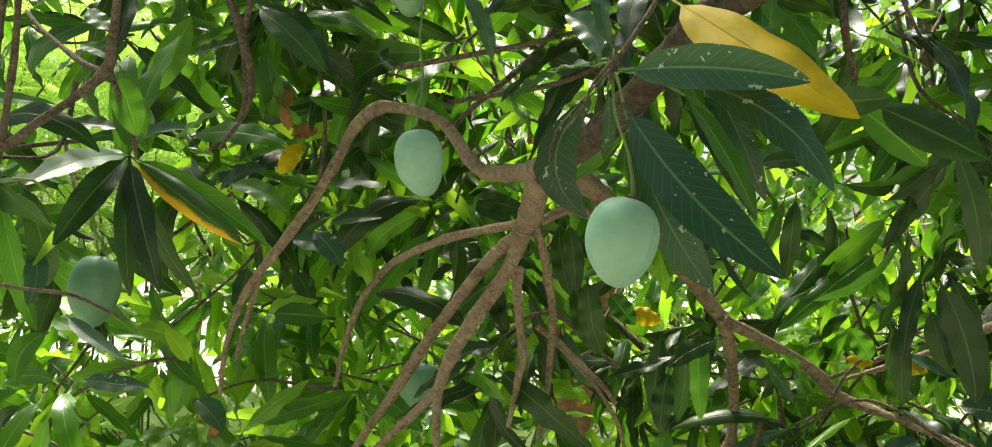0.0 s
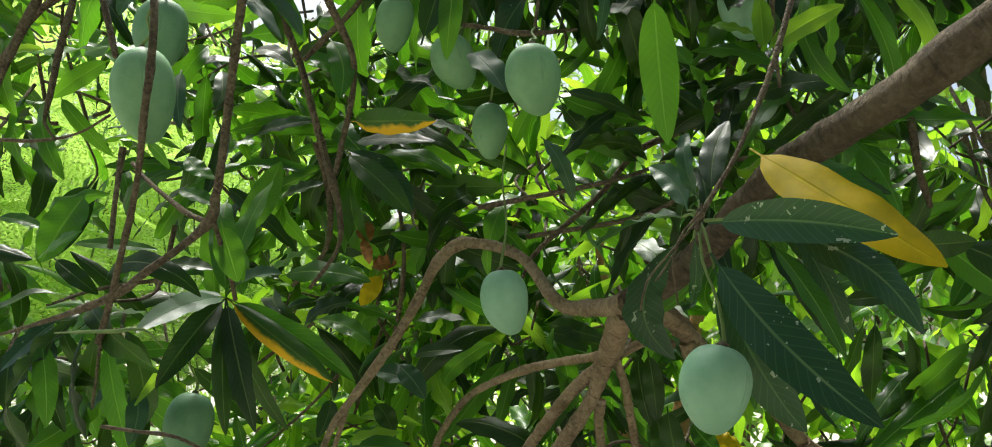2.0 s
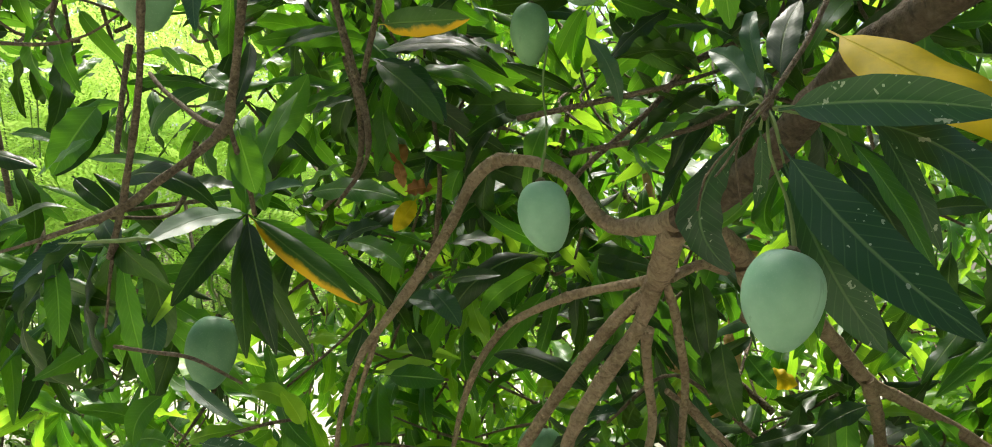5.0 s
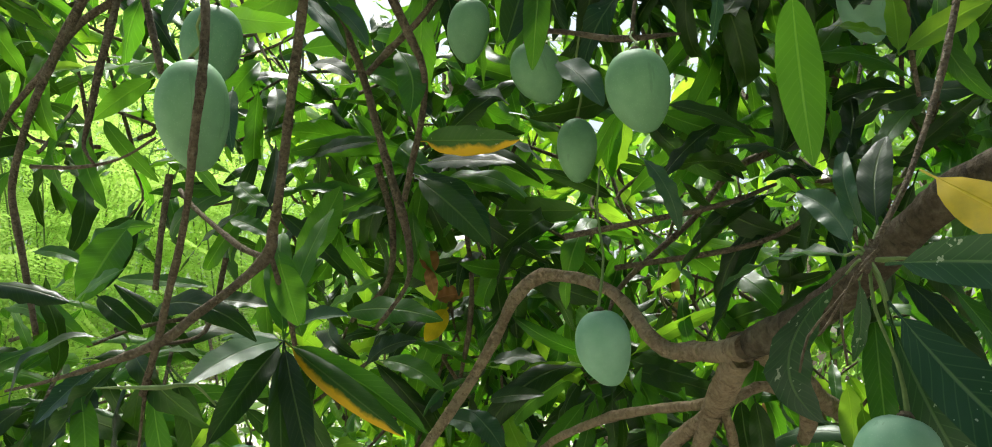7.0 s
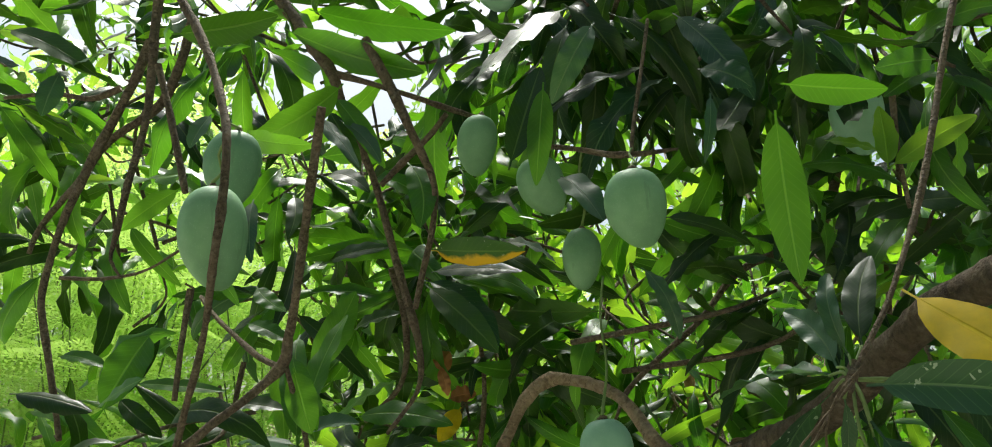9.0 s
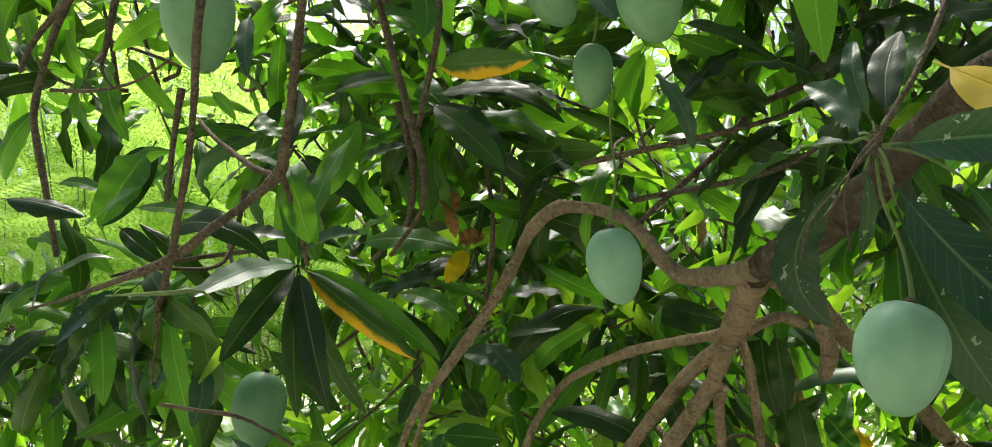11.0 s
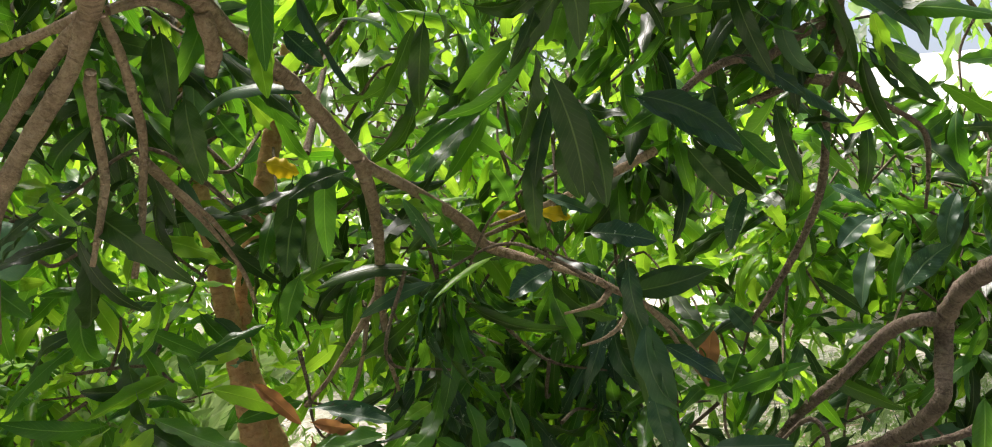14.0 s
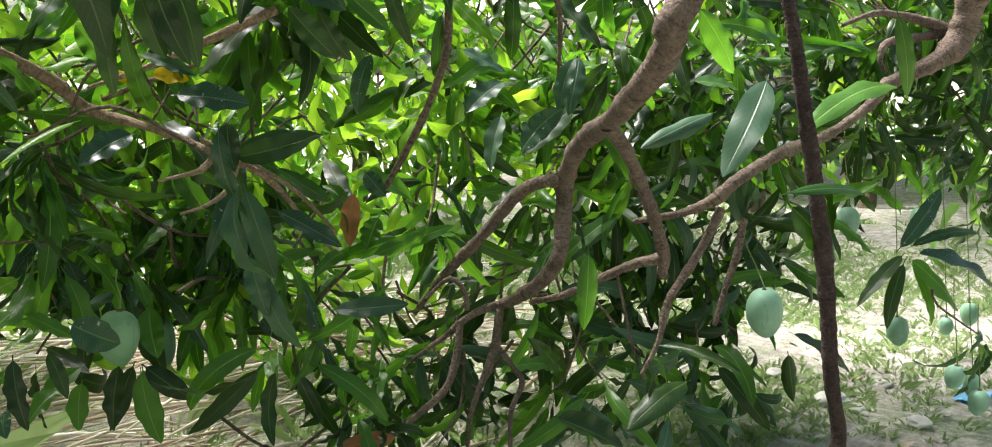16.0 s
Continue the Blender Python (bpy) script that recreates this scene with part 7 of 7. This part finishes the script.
def far_tree(at, height, spread, seed, leaves=1500, mat=FAR_LEAF):
    t = thing("tree", "sunlit pale green tree with an airy crown" if mat is FAR_LEAF else "unseen leafy green tree added to block light", "tree", "trees beyond the weeds", at)
    rng = np.random.default_rng(seed)
    part("trunk", tube_mesh("trunk", tube([(0, 0, -0.1, 0.08), (0.1, 0.05, height * 0.3, 0.06), (0, 0.1, height * 0.75, 0.03)], 8, 0.3, 0.06, seed), TWIG), t)
    h = Heap()
    for k in range(14):
        a, r = rng.uniform(0, 6.3), spread * rng.uniform(0.3, 1.0)
        c = np.array((r * math.cos(a), r * math.sin(a), height * rng.uniform(0.06, 1.0)))
        part("limb", tube_mesh("limb", tube([(0.05, 0.05, c[2] * 0.55, 0.03), (*(c * (0.5, 0.5, 0.85)), 0.018), (*c, 0.006)], 6, 0.3, 0.05, seed + k), TWIG), t)
        for j in range(leaves // 14):
            p = c + rng.normal(0, 0.6, 3) * (1, 1, 0.9)
            v, uv = COARSE[int(rng.integers(len(COARSE)))]
            if opens(p + np.array(at), 0.1):
                continue
            m = turn_to(rng.normal(0, 1, 3) + (0, 0, -0.5), rng.normal(0, 0.6, 3) + (0, 0, 1)) * rng.uniform(1.1, 1.9)
            h.add(v @ m.T + p, COARSE_QUADS, uv)
    ob = part("crown", h.mesh("crown", mat), t)
    ob["kind"] = "stuff"


for k in range(17):
    a = radians(-48 + 7.5 * k + 2 * math.sin(k * 3.1))
    if 35 < math.degrees(a) < 47:
        continue
    r = 8.2 + 2.6 * ((k * 0.618) % 1) + (1.6 if a < -0.05 else 0)
    far_tree((r * math.sin(a), r * math.cos(a) + 0.5, 0), 5.6 + 1.6 * ((k * 0.37) % 1), 1.6, 1000 + 20 * k)

# unseen trees behind the path, added to dim the light from that side
for k in range(9):
    a = radians(104 + 19 * k + 4 * math.sin(k * 2.7))
    r = 6.2 + 1.8 * ((k * 0.618) % 1)
    far_tree((r * math.sin(a), r * math.cos(a), 0), 5.4 + 1.4 * ((k * 0.37) % 1), 2.1, 1500 + 20 * k, 1300, MID)

# ---- weeds, straw and litter ----
def blades(name, label, tufts, per, low, high, tall, seed):
    """Grass and weeds in small tufts, their blades leaning outwards."""
    rng = np.random.default_rng(seed)
    x, y = rng.uniform(low[0], high[0], tufts), rng.uniform(low[1], high[1], tufts)
    clump = np.array([noise.noise(Vector((a * 0.9, b * 0.9, 3.0))) + 0.5 * noise.noise(Vector((a * 3, b * 3, 8.0))) for a, b in zip(x, y)])
    ok = clump > rng.uniform(-0.45, 0.3, tufts)
    x, y = np.repeat(x[ok], per), np.repeat(y[ok], per)
    n = len(x)
    vigour = np.repeat(rng.uniform(0.4, 1.4, n // per), per)
    a, r = rng.uniform(0, 6.3, n), np.abs(rng.normal(0, 0.35, n)) * tall * vigour
    x, y = x + np.cos(a) * r, y + np.sin(a) * r
    z = ground_height(x, y) - 0.006
    h, w = tall * vigour * rng.uniform(0.3, 1.2, n), rng.uniform(0.002, 0.006, n)
    out = h * rng.uniform(0.3, 1.3, n)
    lx, ly = np.cos(a) * out, np.sin(a) * out
    sx, sy = -np.sin(a) * w, np.cos(a) * w
    v = np.stack([np.stack([x - sx, y - sy, z], -1), np.stack([x + sx, y + sy, z], -1),
                  np.stack([x + sx * 0.8 + lx * 0.4, y + sy * 0.8 + ly * 0.4, z + h * 0.65], -1), np.stack([x + lx, y + ly, z + h * 0.8], -1)], 1)
    uv = np.tile(np.array(((0.2, 0), (0.8, 0), (0.8, 0.6), (0.5, 1.0))), (n, 1))
    ob = part(name, mesh_of(name, v.reshape(-1, 3), np.arange(4 * n).reshape(-1, 4), GRASS, uv))
    tagged(ob, label, "grass", kind="stuff")


blades("grass", "sparse pale green weeds and grass on dry soil", 7000, 12, (-4, 2.4), (7.5, 9), 0.05, 21)
blades("grass", "low pale green weeds on dry soil beside the slender stem", 7000, 10, (1.7, 1.5), (6.2, 6.2), 0.035, 23)
blades("weeds", "knee-high light green weeds under the crown", 4600, 10, (-4.5, 2.9), (0.25, 8.0), 0.34, 24)
blades("weeds", "taller light green weeds", 500, 9, (-3, 3.2), (7, 8), 0.13, 22)


def litter():
    """Dry fallen leaves, chips and crumbs strewn over the soil."""
    rng = np.random.default_rng(91)
    h = Heap()
    for k in range(1500):
        x, y = rng.uniform(-1, 6.5), rng.uniform(1.6, 7)
        z = float(ground_height(np.array(x), np.array(y)))
        v, uv = COARSE[int(rng.integers(len(COARSE)))]
        a = rng.uniform(0, 6.3)
        m = turn_to((math.cos(a), math.sin(a), rng.normal(0, 0.12)), (rng.normal(0, 0.3), rng.normal(0, 0.3), 1)) * rng.uniform(0.12, 0.6)
        h.add(v @ m.T + (x, y, z + 0.014), COARSE_QUADS, uv)
    tagged(part("leaf_litter", h.mesh("leaf_litter", STRAW)), "dry pale leaves and chips strewn over the soil", "leaf litter", kind="stuff")


litter()


def low_weeds():
    """Small rosettes of leaves scattered over the soil."""
    rng = np.random.default_rng(77)
    h = Heap()
    for k in range(2600):
        x, y = rng.uniform(-4, 7), rng.uniform(1.8, 8)
        if noise.noise(Vector((x * 0.9, y * 0.9, 3.0))) < rng.uniform(-0.3, 0.2):
            continue
        z, size = float(ground_height(np.array(x), np.array(y))), rng.uniform(0.06, 0.2)
        for j in range(6):
            a = j * 1.05 + rng.uniform(0, 0.6)
            v, uv = COARSE[int(rng.integers(len(COARSE)))]
            m = turn_to((math.cos(a), math.sin(a), rng.uniform(0.3, 1.2)), (0, 0, 1)) * size
            h.add(v @ m.T + (x, y, z - 0.004 + 0.02 * j * size), COARSE_QUADS, uv)
    tagged(part("low_weed", h.mesh("low_weed", GRASS)), "small pale green weeds scattered over the soil", "weeds", kind="stuff")


low_weeds()


def straw_pile():
    rng = np.random.default_rng(5)
    h = Heap()
    for k in range(340):
        x, y = 1.3 + rng.normal(0, 0.85), 4.1 + rng.normal(0, 0.65)
        a, half = rng.normal(0.15, 0.5), rng.uniform(0.15, 0.6)
        z = float(ground_height(np.array(x), np.array(y))) + rng.uniform(0.005, 0.1)
        dx, dy = math.cos(a) * half, math.sin(a) * half
        w, sag = rng.uniform(0.35, 1.1), rng.normal(0, 0.03)
        h.add(*tube([(x - dx, y - dy, z, 0.004 * w), (x - dy * sag, y + dx * sag, z + 0.015, 0.008 * w), (x + dx, y + dy, z - 0.005, 0.003 * w)], 5, 0.12, 0.12, k))
    ob = part("straw", h.mesh("straw", STRAW))
    tagged(ob, "dry brown stalks lying in a heap on the ground", "straw", kind="stuff")


straw_pile()


def stone(at, size, seed):
    bm = bmesh.new()
    bmesh.ops.create_icosphere(bm, subdivisions=4, radius=1.0)
    for v in bm.verts:
        v.co *= 1 + 0.4 * noise.noise(v.co * 1.3 + Vector((seed, 0, 0))) + 0.12 * noise.noise(v.co * 4.5 + Vector((0, seed, 0)))
        v.co = Vector((v.co.x * size, v.co.y * size * 0.8, v.co.z * size * 0.5))
    me = bpy.data.meshes.new("stone")
    bm.to_mesh(me)
    bm.free()
    me.polygons.foreach_set("use_smooth", [True] * len(me.polygons))
    me.materials.append(STONE)
    ob = part("stone", me, at=pose(at[0], at[1], float(ground_height(np.array(at[0]), np.array(at[1]))) + size * 0.25, 0, 0, seed * 40))
    tagged(ob, "pale grey stone lying in the weeds", "stone", "stones in the weeds")


for k, (at, s) in enumerate((((3.453, 2.453), 0.07), ((3.527, 2.817), 0.05), ((3.452, 2.333), 0.04), ((3.526, 2.138), 0.05), ((3.252, 2.698), 0.04), ((3.86, 2.525), 0.035))):
    stone(at, s, k)


def wrapper(at):
    xs, ys = np.meshgrid(np.linspace(-0.09, 0.09, 13), np.linspace(-0.06, 0.06, 9), indexing="ij")
    zs = 0.012 + 0.008 * np.sin(xs * 60) * np.cos(ys * 45) + 0.006 * np.sin(ys * 90 + xs * 20)
    v = np.stack([xs, ys, zs], -1).reshape(-1, 3)
    i, k = np.meshgrid(np.arange(12), np.arange(8), indexing="ij")
    i, k = i.ravel(), k.ravel()
    top = np.stack([i * 9 + k, (i + 1) * 9 + k, (i + 1) * 9 + k + 1, i * 9 + k + 1], 1)
    both = np.vstack([v, v * (1, 1, 0.2)])
    z = float(ground_height(np.array(at[0]), np.array(at[1])))
    ob = part("plastic_wrapper", mesh_of("plastic_wrapper", both, np.vstack([top, top[:, ::-1] + len(v)]), WRAPPER), at=pose(at[0], at[1], z, 0, 0, 25))
    tagged(ob, "crumpled blue plastic wrapper on the ground", "wrapper")


wrapper((4.052, 2.265))


def box_mesh(name, size, mat, bevel=0.01):
    bm = bmesh.new()
    bmesh.ops.create_cube(bm, size=1.0)
    for v in bm.verts:
        v.co = Vector((v.co.x * size[0], v.co.y * size[1], (v.co.z + 0.5) * size[2]))
    bmesh.ops.bevel(bm, geom=bm.edges[:], offset=bevel, segments=2, affect="EDGES")
    me = bpy.data.meshes.new(name)
    bm.to_mesh(me)
    bm.free()
    me.materials.append(mat)
    return me


shed = thing("shed", "low open shed with a bright pale tin roof", "shed", at=(8.6, 9.6, -0.05))
for x in (-2.7, 0, 2.7):
    for y in (-1.9, 1.9):
        part("post", box_mesh("post", (0.12, 0.12, 1.95 if y < 0 else 3.3), PLASTER), shed, at=pose(0, 0, 0, 0, 0, -42) @ pose(x, y, 0))
part("wall", box_mesh("wall", (5.6, 0.15, 3.2), PLASTER), shed, "whitewashed wall", pose(0, 0, 0, 0, 0, -42) @ pose(0, 2.1, 0))
part("roof", box_mesh("roof", (6.4, 4.8, 0.05), ROOFING), shed, "pale tin roof", pose(0, 0, 0, 0, 0, -42) @ pose(0, 0, 2.68, 19))
